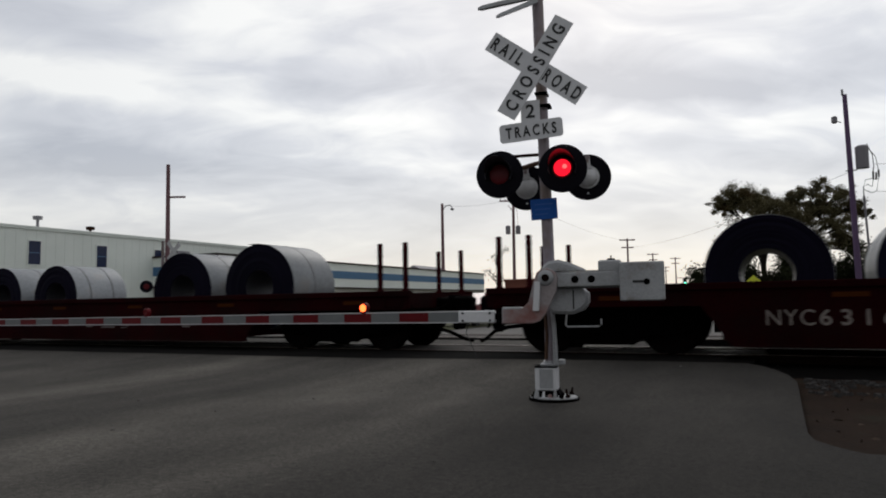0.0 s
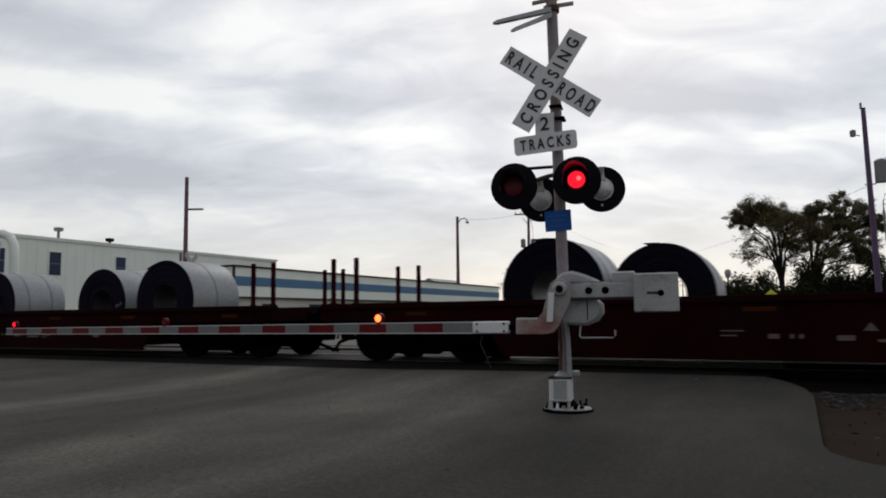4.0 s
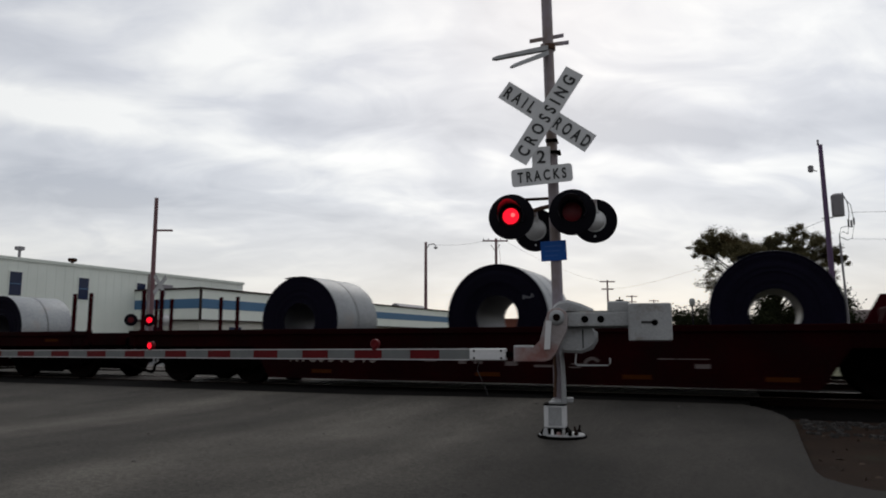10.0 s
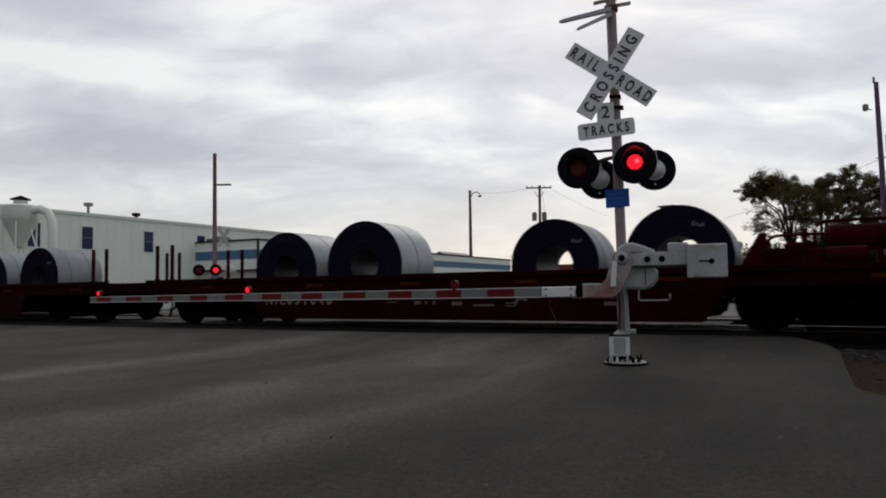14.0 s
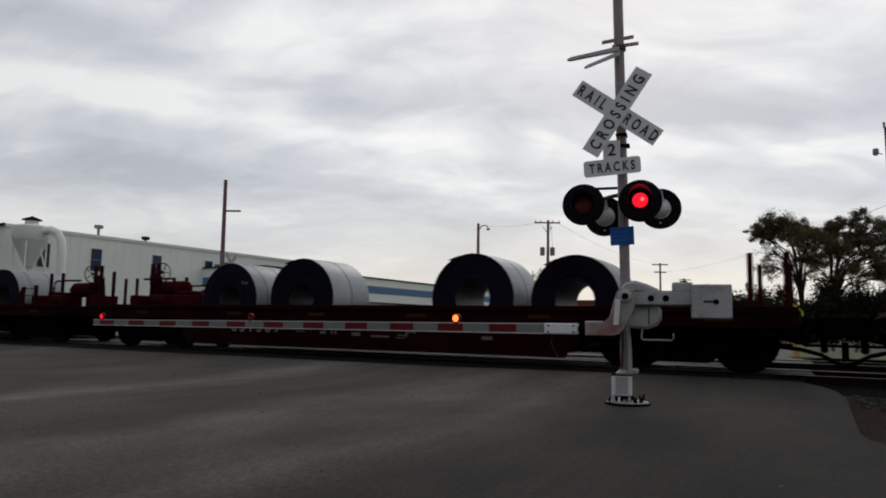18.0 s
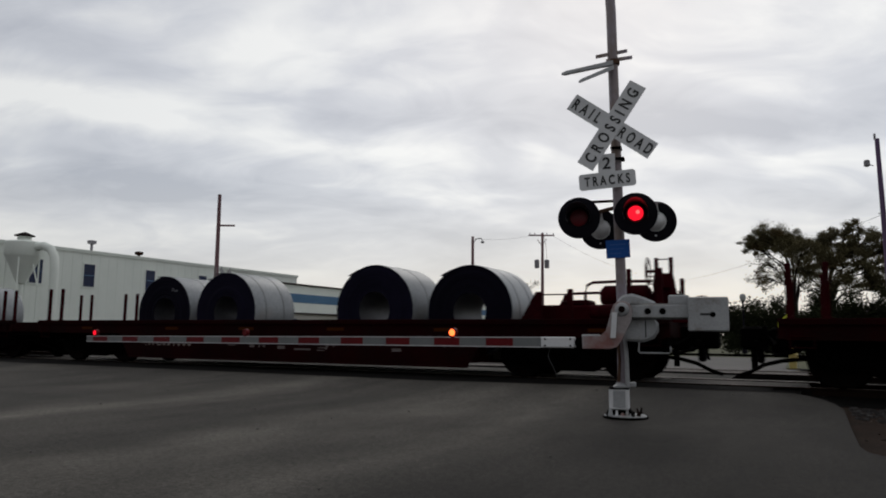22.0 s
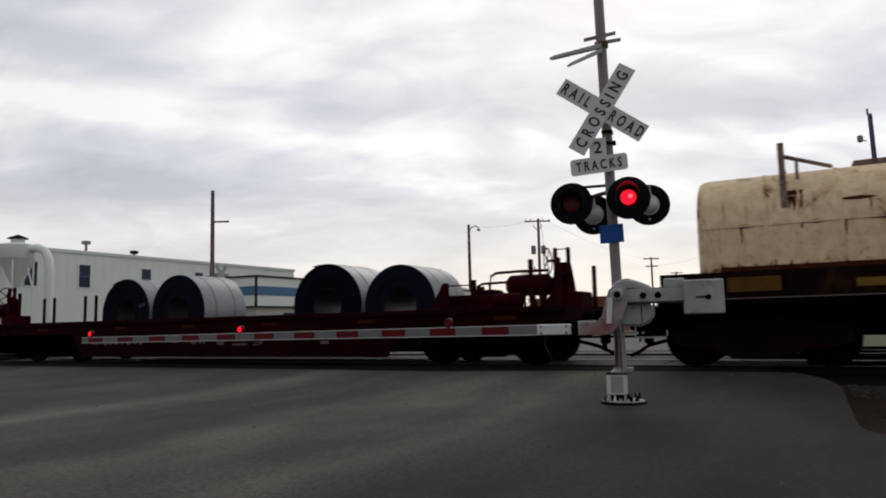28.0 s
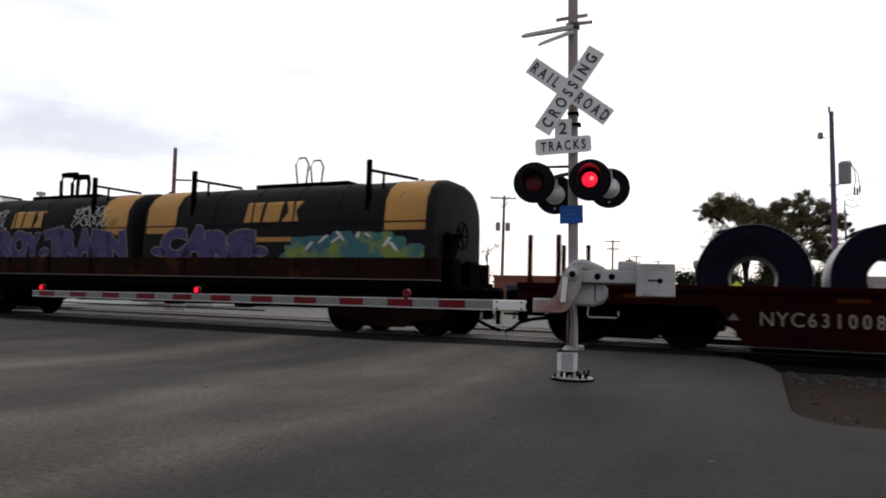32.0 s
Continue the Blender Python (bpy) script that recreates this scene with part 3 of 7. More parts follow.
def lettering(text, height, bold=0.0, spacing=1.0, shear=0.0, depth=0.002):
    """A mesh of flat letters, centred, in the plane y = 0, read from -y; height is that of a capital."""
    cu = bpy.data.curves.new("letters", "FONT")
    cu.body, cu.size, cu.align_x, cu.offset, cu.space_character, cu.shear = text, height / 0.69, "CENTER", bold, spacing, shear
    cu.extrude, cu.resolution_u = depth, 4
    ob = new("letters", cu)
    me = bpy.data.meshes.new_from_object(ob.evaluated_get(bpy.context.evaluated_depsgraph_get()))
    bpy.data.objects.remove(ob)
    bpy.data.curves.remove(cu)
    me.transform(Matrix.Translation((0, 0, -height / 2)) @ pose(0, 0, 0, 90))
    return me


# ---------------------------------------------------------------- ground, road, tracks
def strip_mesh(levels, span, lift):
    """A sheet in strips across the track: levels along N; span(d) gives the two ends along the track."""
    sh = Shape()
    rows = []
    for d in levels:
        a, b = span(d)
        rows.append([on(a + (b - a) * k / 24, d, rise(d) + lift) for k in range(25)])
    return sh.loft(rows, caps=False, closed=False)


def build_ground():
    far = [-2500, -400, -60, -20, 0, 3, 5, 6.5, 7.5, 8.5, 9.5, 10.5, 11.5, 17, 18.5, 20, 21, 22, 23.5, 30, 60, 200, 700, 2500]
    sh = strip_mesh(far, lambda d: (-2500, 2500), -0.16)
    tagged(part("ground", sh, GRASS), "rough grassy ground reaching to the horizon", "ground", kind="structure")

    def corner(d):
        """The paving's right-hand edge, with its rounded corner at the crossing."""
        if d <= 4.9:
            return 60.0
        edge = -0.40
        if d < 5.5:
            edge += 0.35 * ((5.5 - d) / 0.6) ** 2
        if d > 8.3:
            edge -= 0.31 * ((d - 8.3) / 1.3) ** 2
        return edge

    lev = [-60, -30, -12, -6, -2, 0, 2, 3.5, 4.9, 4.91, 5.0, 5.1, 5.3, 5.6, 6, 6.5, 7, 7.5, 8, 8.5, 9, 9.4, 9.8, 10.2, 10.5, 10.8, 11.05]
    sh = Shape()
    rows = []
    for d in lev:
        b = corner(d)
        rows.append([on(-70 + (b + 70) * k / 24, d, rise(d)) for k in range(25)])
    sh.loft(rows, caps=False, closed=False)
    edge = [on(corner(d), d, rise(d)) for d in lev if d > 4.9]
    low = [p - Vector((0, 0, 0.22)) for p in edge]
    sh.loft([edge, low], caps=False, closed=False)
    sh.loft([[on(-70, 11.05, rise(11.05)), on(corner(11.05), 11.05, rise(11.05))], [on(-70, 11.05, -0.05), on(corner(11.05), 11.05, -0.05)]], caps=False, closed=False)
    tagged(part("road", sh, ASPHALT), "worn dark grey asphalt road up to the crossing", "road", kind="structure")

    # strip widened to the left to paint the train's shade on the asphalt
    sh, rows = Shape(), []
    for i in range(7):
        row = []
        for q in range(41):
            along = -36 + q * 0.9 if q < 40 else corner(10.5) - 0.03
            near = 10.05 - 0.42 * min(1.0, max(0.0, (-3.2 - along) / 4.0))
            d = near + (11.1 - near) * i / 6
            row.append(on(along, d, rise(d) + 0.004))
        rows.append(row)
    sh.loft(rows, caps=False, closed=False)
    tagged(part("tar_strip", sh, TAR_SHADE), "dark strip along the near rail, tar and the train's painted shade", "road", kind="structure")
    sh = strip_mesh([4.6, 5.2, 6, 7, 8, 8.6, 9.2], lambda d: (-0.9, 70), -0.07)
    tagged(part("dirt_verge", sh, DIRT), "brown dirt and dead leaves beside the road", "dirt", kind="structure")
    sh = strip_mesh([17.9, 19, 20, 21, 22, 23.5, 26, 30, 36], lambda d: (-60, -1.2 + 0.25 * max(0, d - 18)), -0.02)
    tagged(part("road_beyond", sh, LOT), "pale grey paved street beyond the tracks", "road", kind="structure")


def build_tracks():
    for centre in (TRACK, TRACK_B):
        for side in (-0.755, 0.755):
            sh = Shape()
            prof = [(-0.075, -0.16), (0.075, -0.16), (0.075, -0.145), (0.012, -0.12), (0.012, -0.045), (0.037, -0.03), (0.037, -0.006),
                    (0.028, 0), (-0.028, 0), (-0.037, -0.006), (-0.037, -0.03), (-0.012, -0.045), (-0.012, -0.12), (-0.075, -0.145)]
            ends = [[on(s, centre + side + a, RAIL_Z + b) for a, b in prof] for s in (-420, -60, 0, 60, 420)]
            rail = tagged(part("rail", sh.loft(ends), RAIL_RUST), "dark rusty steel rail, shiny on top", "rail", "rails", "structure")
            top = [[on(q, centre + side + a, RAIL_Z + b) for a, b in ((-0.026, 0.0005), (0.026, 0.0005), (0.026, 0.002), (-0.026, 0.002))] for q in (-420, -60, 0, 60, 420)]
            part("running_surface", Shape().loft(top), RAIL, rail, "worn bright strip on the rail head", False)
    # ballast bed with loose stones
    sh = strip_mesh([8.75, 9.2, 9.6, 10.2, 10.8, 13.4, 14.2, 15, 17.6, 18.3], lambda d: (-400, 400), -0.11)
    tagged(part("ballast_bed", sh, SHADED_BED), "dark dirty ballast bed under the tracks, train's shade in its colour", "ballast", kind="structure")
    rng = random.Random(4)
    sh = Shape()
    for _ in range(2000):
        d = 9.05 - 1.05 * rng.random() ** 1.7
        s = -0.5 + 11.5 * rng.random() ** 1.4
        if s < -0.30:
            continue
        r = 0.02 + 0.05 * rng.random() ** 2
        c = on(s, d, rise(d) - 0.10 + 0.3 * r + (0.02 if d > 9.3 else 0.0))
        spin = rng.random() * 6.28
        ring = [(c.x + r * (0.7 + 0.6 * rng.random()) * math.cos(spin + k * 1.256), c.y + r * (0.7 + 0.6 * rng.random()) * math.sin(spin + k * 1.256)) for k in range(5)]
        sh.loft([[(x, y, c.z - r * 0.5) for x, y in ring],
                 [(c.x + (x - c.x) * 0.6, c.y + (y - c.y) * 0.6, c.z + r * (0.4 + 0.4 * rng.random())) for x, y in ring]])
    tagged(part("ballast_stones", sh, STONE, round_=False), "loose grey crushed stone along the track", "stones", kind="stuff")
    sh = Shape()
    for _ in range(240):
        d, s = 4.95 + 3.8 * rng.random(), -0.35 + 8 * rng.random()
        c = on(s, d, rise(d) - 0.065)
        a, r = rng.random() * 6.28, 0.015 + 0.03 * rng.random()
        q = [Vector((r * math.cos(a), r * math.sin(a), 0.012 * rng.random())), Vector((-r * 0.5 * math.sin(a), r * 0.5 * math.cos(a), 0.03 * rng.random()))]
        sh.add([c - q[0], c - q[1], c + q[0], c + q[1]], [(0, 1, 2, 3)])
    tagged(part("dead_leaves", sh, material("dry_leaf_litter", (0.075, 0.048, 0.030), (0.018, 0.011, 0.007), 0.9, scale=9, bump=0), round_=False),
           "dry brown leaf litter on the dirt", "leaves", kind="stuff")
    # crumbs, leaves and small litter lying on the road
    sh = Shape()
    for _ in range(60):
        d, q = 1.0 + 9.0 * rng.random(), -11 + 10.4 * rng.random()
        c = on(q, d, rise(d) + 0.004)
        a, r = rng.random() * 6.28, 0.006 + 0.022 * rng.random() ** 3
        ring = [(c.x + r * rng.uniform(0.6, 1.2) * math.cos(a + k * 1.256), c.y + r * rng.uniform(0.6, 1.2) * math.sin(a + k * 1.256)) for k in range(5)]
        sh.loft([[(x, y, c.z - 0.004) for x, y in ring], [(c.x + (x - c.x) * 0.6, c.y + (y - c.y) * 0.6, c.z + r * 0.5) for x, y in ring]])
    tagged(part("road_litter", sh, STONE_PALE, round_=False), "scattered crumbs of stone and litter on the asphalt", "litter", kind="stuff")
    # ties
    tie = Shape().box(-0.115, 0.115, -1.3, 1.3, -0.09, 0.045, 0.012).mesh("tie")
    bed = thing("track_ties", "row of dark creosoted wooden ties under the rails", "railway ties", kind="structure")
    for i in range(60):
        ob = part("tie", tie, TIE, bed, round_=False, m=Matrix.Translation(on(-0.4 + 0.55 * i, TRACK, RAIL_Z - 0.2)) @ pose(0, 0, 0, 0, 0, TURN))
    # crossing panels between and beside the rails
    for centre in (TRACK, TRACK_B):
        for a, b in ((-1.0, -0.86), (-0.66, 0.66), (0.86, 1.35)):
            for k in range(9):
                s0 = -24.0 + k * 2.6
                sh = Shape()
                sh.box(0.008, 2.592, a, b, -0.14, -0.012, 0.012)
                if k == 8:
                    sh = Shape().box(0.008, 2.45, a + 0.05, b - 0.05, -0.14, -0.012, 0.05)
                # the near outer panel gets the same painted shade colour
                tagged(part("crossing_panel", sh, TAR_SHADE if a < -0.9 else CONCRETE, None, round_=False, m=Matrix.Translation(on(s0, centre, RAIL_Z)) @ pose(0, 0, 0, 0, 0, TURN)),
                       "pale grey concrete crossing panel between the rails", "crossing panel", "crossing panels", "structure")
    sh = strip_mesh([13.4, 14.0, 14.9], lambda d: (-24, -2.2), -0.003)
    tagged(part("crossing_infill", sh, ASPHALT), "asphalt infill between the two tracks", "road", kind="structure")


build_ground()
build_tracks()

# ---------------------------------------------------------------- crossing signal
SIGN_TURN = -16.0
ARM_TURN = -31.0
MAST_AT = pose(0.45, 7.28, 0, 0, 0, SIGN_TURN)
BLINKERS = []          # lamps that blink: (bulb, phase), set in motions()


def flasher(parent, x, y, z, away, phase):
    """One flashing light: round black background, visor, lens; seen from behind a silver housing."""
    f = 1 if away else -1
    disc = Shape().turned([(0.006 * f, 0.0), (0.006 * f, 0.245), (0.0, 0.262), (-0.022 * f, 0.262), (-0.022 * f, 0.0)], seg=40)
    unit = part("flashing_light", disc, HOOD, parent, "round black signal light background", m=Matrix.Translation((x, y, z)))
    body = Shape().turned([(-0.02 * f, 0.132), (-0.030 * f, 0.132), (-0.032 * f, 0.116), (-0.048 * f, 0.110), (-0.068 * f, 0.090), (-0.082 * f, 0.058), (-0.088 * f, 0.028), (-0.089 * f, 0.0)], seg=28)
    part("lamp_housing", body, SILVER, unit, "silver painted lamp housing")
    lug = Shape().loft([[(-0.05, y, 0.09), (0.05, y, 0.09), (0.026, y, 0.20), (-0.026, y, 0.20)] for y in ((-0.075, -0.02) if away else (0.02, 0.075))])
    clamp = Shape().turned([(-0.045, 0.0), (-0.045, 0.034), (0.045, 0.034), (0.045, 0.0)], (0, -0.05 * f, 0.20), "z", 10)
    part("mounting_clamp", clamp, MAST, unit, "grey clamp that holds the light")
    part("vent_hole", Shape().turned([(-0.0235 * f, 0.0), (-0.0235 * f, 0.011), (-0.022 * f, 0.012)], (0.0, 0, -0.185), "y", 10), WHITE, unit, "small pale hole", False)
    part("housing_lug", lug, SILVER, unit)
    lens = Shape().turned([(0.008 * f, 0.0), (0.030 * f, 0.0), (0.028 * f, 0.075), (0.018 * f, 0.108), (0.008 * f, 0.11)], seg=32)
    part("lens", lens, LENS, unit, "dark red glass lens")
    vis, lining = Shape(), Shape()
    arc = [radians(-25 + 230 * k / 22) for k in range(23)]
    reach = [0.33 * (0.30 + 0.70 * math.sin(max(0.0, min(math.pi, a + 0.1)))) for a in arc]
    def hoop(r0, r1, shorten):
        rings = []
        for a, far in zip(arc, reach):
            c, q = math.cos(a), math.sin(a)
            tip = (far - shorten) * f
            rings.append([(r1 * c, 0.007 * f, r1 * q), (r1 * c, tip, r1 * q), (r0 * c, tip, r0 * q), (r0 * c, 0.007 * f, r0 * q)])
        return rings
    vis.loft(hoop(0.149, 0.156, 0.0))
    part("visor", vis, HOOD, unit, "black sheet metal visor")
    if not away:
        # added inner skin that carries the painted sheen
        part("visor_lining", lining.loft(hoop(0.1455, 0.1485, 0.004)), VISOR_SHEEN, unit, "inside of the visor, greyed for the sky light on it")
    if not away:
        bulb = Shape().turned([(-0.004, 0.0), (-0.010, 0.0), (-0.008, 0.07), (-0.001, 0.092), (0.0, 0.092)], seg=28)
        glow = part("lamp", bulb, LIT, unit, "glowing red lamp")
        part("lamp_core", Shape().turned([(-0.011, 0.0), (-0.018, 0.012), (-0.011, 0.023), (-0.010, 0.025)], (0.026, 0, 0.012), "y", 16), LIT_HOT, glow, "bright lamp core")
        glow.matrix_basis = Matrix.Translation((0, -0.034, 0))
        BLINKERS.append((glow, phase, Vector((0, -0.034, 0)), Vector((0, 0.05, 0))))
    return unit


def fitted(me, wide):
    """Squeezes letters to a given width."""
    xs = [v.co.x for v in me.vertices]
    me.transform(Matrix.Diagonal((wide / (max(xs) - min(xs)), 1, 1, 1)))
    return me


def single_letters(me):
    """Parts a written mesh into one mesh for each letter."""
    owner = list(range(len(me.vertices)))

    def root(i):
        while owner[i] != i:
            i = owner[i]
        return i
    for e in me.edges:
        a, b = root(e.vertices[0]), root(e.vertices[1])
        owner[a] = b
    groups = {}
    for p in me.polygons:
        groups.setdefault(root(p.vertices[0]), []).append(tuple(p.vertices))
    made = []
    for faces in groups.values():
        sh, place = Shape(), {}
        used = sorted({i for f in faces for i in f})
        place = {i: n for n, i in enumerate(used)}
        sh.add([tuple(me.vertices[i].co) for i in used], [tuple(place[i] for i in f) for f in faces])
        made.append(sh)
    bpy.data.meshes.remove(me)
    return made


def build_signal():
    mast = thing("crossing_signal", "aluminium crossing mast with crossbuck, red flashing lights and gate machine", "crossing signal", MAST_AT)
    top = (-0.075, 0, 6.3)
    part("mast", Shape().pipe([(0.0, 0, 0.30), (0.002, 0, 0.80), (0.022, 0, 1.12), (0.022, 0, 1.5), (0, 0, 3.0), (-0.03, 0, 5.2), top], [0.050, 0.048, 0.058, 0.063, 0.063, 0.064, 0.064], 20), MAST, mast)
    sh = Shape().loft([[(0.035 + rx * math.cos(k * math.pi / 10), 0.01 + ry * math.sin(k * math.pi / 10), z) for k in range(20)] for rx, ry, z in ((0.26, 0.21, 0.0), (0.255, 0.205, 0.03), (0.24, 0.19, 0.042))])
    base = part("base_plate", sh, ALU, mast, "cracked pale base plate bolted to the road")
    part("plate_rim", Shape().turned([(-0.01, 0.265), (0.018, 0.275), (0.024, 0.25)], (0.035, 0.01, 0), "z", 26), GRIME, base, "dark rim of the base plate")
    for x, y, h, lean in ((-0.17, -0.12, 0.10, 0.01), (0.20, -0.11, 0.13, -0.02), (-0.15, 0.15, 0.11, 0.0), (0.21, 0.14, 0.12, 0.015), (0.125, -0.15, 0.09, 0.02)):
        part("anchor_bolt", Shape().rod((x, y, 0.0), (x + lean, y, h), 0.013, seg=6).rod((x, y, 0.040), (x + lean * 0.5, y, 0.066), 0.028, seg=6), RUSTRED if h > 0.105 else GRIME, base)
    # solid black block in place of the shade under the box
    sh = Shape().loft([[(-0.165, -0.13, 0.035), (0.15, -0.13, 0.035), (0.15, 0.14, 0.035), (-0.165, 0.14, 0.035)],
                       [(-0.14, -0.10, 0.12), (0.08, -0.10, 0.12), (0.08, 0.11, 0.12), (-0.14, 0.11, 0.12)]])
    part("pedestal_foot", sh, GRIME, mast, "black block painted as the shaded gap between the feet")
    for x, w, z, tall, mat in ((-0.135, 0.030, 0.035, 0.075, ALU), (-0.060, 0.016, 0.040, 0.060, WHITE), (0.005, 0.026, 0.035, 0.035, RUSTY_ALU), (0.062, 0.020, 0.040, 0.070, ALU), (0.115, 0.034, 0.035, 0.028, WHITE)):
        part("pedestal_lug", Shape().loft([[(x - w, -0.152, z), (x + w, -0.152, z), (x + w, -0.10, z), (x - w, -0.10, z)],
                                           [(x - w * 0.5, -0.138, z + tall), (x + w * 0.7, -0.138, z + tall), (x + w * 0.7, -0.10, z + tall), (x - w * 0.5, -0.10, z + tall)]]), mat, mast)
    part("junction_box", Shape().box(-0.150, 0.088, -0.118, 0.112, 0.105, 0.355, 0.014), WHITE, mast, "square white pedestal box")
    part("box_door", Shape().box(-0.10, 0.045, -0.124, -0.119, 0.135, 0.335, 0.003), ALU, mast, "faded door of the pedestal box")
    # thin black slab in place of the shade below the collar
    part("box_lid", Shape().box(-0.155, 0.093, -0.123, 0.117, 0.352, 0.366, 0.004), GRIME, mast, "black slab painted as the shaded gap under the mast collar")
    sh = Shape().turned([(0.36, 0.10), (0.385, 0.105), (0.40, 0.075), (0.42, 0.07)], (0.0, 0, 0), "z", 20)
    part("collar", sh, ALU, mast)
    part("clamp_ear", Shape().box(0.09, 0.17, -0.03, 0.03, 0.375, 0.435, 0.01), ALU, mast)

    def blade(lean, ox, oz, y, rows):
        b = part("crossbuck_blade", Shape().box(-0.61, 0.61, -0.004, 0.004, -0.114, 0.114), WHITE, mast, "white board with black capitals",
                 m=Matrix.Translation((ox, y, oz)) @ pose(0, 0, 0, 0, lean, 0))
        for word, at, h, wide in rows:
            part("lettering", fitted(lettering(word, h * 0.91, 0.0052, 1.7), wide), BLACK, b, "black capitals", False, Matrix.Translation((at, -0.0065, 0)))
    blade(36.5, -0.045, 3.63, -0.19, (("RAIL", -0.375, 0.15, 0.40), ("ROAD", 0.36, 0.15, 0.46)))
    blade(-56.5, -0.045, 3.63, -0.202, (("CROSSING", 0.0, 0.15, 1.06),))
    plate = part("number_plate", Shape().box(-0.105, 0.105, -0.004, 0.004, -0.13, 0.14), WHITE, mast, "small white plate with a black figure", m=Matrix.Translation((-0.12, -0.12, 3.15)))
    part("figure", lettering("2", 0.145, 0.004), BLACK, plate, "black figure", False, Matrix.Translation((0, -0.0065, 0.02)))
    oval = []
    for cx, cz, a0 in ((0.31, 0.065, 0), (-0.31, 0.065, 90), (-0.31, -0.065, 180), (0.31, -0.065, 270)):
        oval += [(cx + 0.04 * math.cos(radians(a0 + k * 18)), cz + 0.04 * math.sin(radians(a0 + k * 18))) for k in range(6)]
    sh = Shape().slab(oval, 0.006, (0, 0, 0), (1, 0, 0), (0, 0, 1))
    tracks = part("tracks_plate", sh, WHITE, mast, "white oblong plate with black capitals", m=Matrix.Translation((-0.115, -0.15, 2.945)) @ pose(0, 0, 0, 0, -3.5, 0))
    part("lettering", fitted(lettering("TRACKS", 0.116, 0.0040, 1.5), 0.56), BLACK, tracks, "black capitals", False, Matrix.Translation((0, -0.004, 0)))
    sh = Shape().box(-0.145, 0.145, -0.006, 0.0, -0.115, 0.115, 0.004)
    blue = part("blue_notice", sh, BLUE, mast, "small blue emergency notice", m=Matrix.Translation((-0.005, -0.075, 2.075)) @ pose(0, 0, 0, 0, -2, 0))
    for k in range(3):
        part("writing_bar", Shape().box(-0.10, 0.10 - 0.03 * k, -0.0085, -0.006, 0.05 - 0.055 * k, 0.062 - 0.055 * k), material("pale_blue_print", (0.018, 0.098, 0.36), bump=0), blue, "", False)
    # lights, in pairs that face both ways
    cross = Shape().rod((-0.40, 0.0, 2.70), (0.26, 0.0, 2.70), 0.018)
    part("light_bar", cross, RUSTRED, mast, "thin dark bar between the lights")
    for x in (-0.40, 0.30):
        sh = Shape().pipe([(0, 0.02, 2.62), (x * 0.35, 0.05, 2.60), (x * 0.8, 0.08, 2.56), (x, 0.10, 2.50)], 0.026)
        part("light_arm", sh, PIPE_BROWN, mast, "bent rusty lamp bracket")
    flasher(mast, -0.468, -0.20, 2.468, False, 0.0)
    flasher(mast, 0.222, -0.20, 2.492, False, 0.5)
    flasher(mast, -0.245, 0.32, 2.385, True, 0.0)
    flasher(mast, 0.455, 0.32, 2.465, True, 0.5)
    # top brackets and the two pale rods that point away from them
    for a, b in (((-0.23, -0.09, 4.60), (0.16, 0.06, 4.70)), ((-0.10, -0.09, 4.53), (0.22, 0.05, 4.60))):
        a, b = Vector(a), Vector(b)
        sh = Shape()
        w = Vector((0, 0, 0.022))
        side = (b - a).normalized().cross(Vector((0, 0, 1))) * 0.01
        sh.loft([[p - w - side, p - w + side, p + w + side, p + w - side] for p in (a, b)])
        part("bracket", sh, MAST, mast, "punched steel bracket")
    part("mast_clamp", Shape().turned([(4.50, 0.085), (4.56, 0.085)], (-0.02, 0, 0), "z", 16), PIPE_BROWN, mast)
    for a, b in (((-0.65, -0.30, 4.335), (-0.02, -0.09, 4.495)), ((-0.415, -0.45, 4.155), (-0.02, -0.09, 4.435))):
        a, b = Vector(a), Vector(b)
        up = Vector((0, 0, 1))
        side = (b - a).normalized().cross(up)
        sh = Shape().loft([[p - side * w - up * h, p + side * w - up * h, p + side * w * 0.7 + up * h, p - side * w * 0.7 + up * h]
                           for p, w, h in ((a, 0.012, 0.012), (a + (b - a) * 0.08, 0.03, 0.022), (b, 0.03, 0.03))])
        part("sign_strut", sh, ALU, mast, "pale tapered strut")
    for z, x in ((3.36, 0.0), (3.22, 0.02)):
        part("sign_clamp", Shape().box(-0.07, 0.07 + x * 1.5, -0.12, 0.065, z, z + 0.022, 0.005), GRIME, mast)
    # gate mechanism on the mast
    mech = part("gate_mechanism", Shape().loft([
        [(0.03 + g, y, 1.04), (0.07 + g, y, 0.935 + g), (0.29, y, 0.925 + g), (0.40 - g, y, 0.965 + g), (0.455 - g, y, 1.05), (0.455 - g, y, 1.15), (0.40, y, 1.20), (0.06, y, 1.28)]
        for y, g in ((-0.36, 0.03), (-0.33, 0.0), (0.02, 0.0), (0.06, 0.03))]), ALU, mast, "rounded cast aluminium gate machine")
    part("machine_seam", Shape().box(0.30, 0.312, -0.364, -0.355, 0.98, 1.18), GRIME, mech, "", False)
    part("cover", Shape().loft([[(-0.03, y, 1.34), (0.0, y, 1.44 - g), (0.06, y, 1.485 - g), (0.16, y, 1.50 - g), (0.30, y, 1.455 - g), (0.42, y, 1.40 - g), (0.44, y, 1.34), (0.2, y, 1.28)]
                                for y, g in ((-0.37, 0.03), (-0.34, 0.0), (0.0, 0.0), (0.04, 0.03))]), ALU, mast, "domed machine cover")
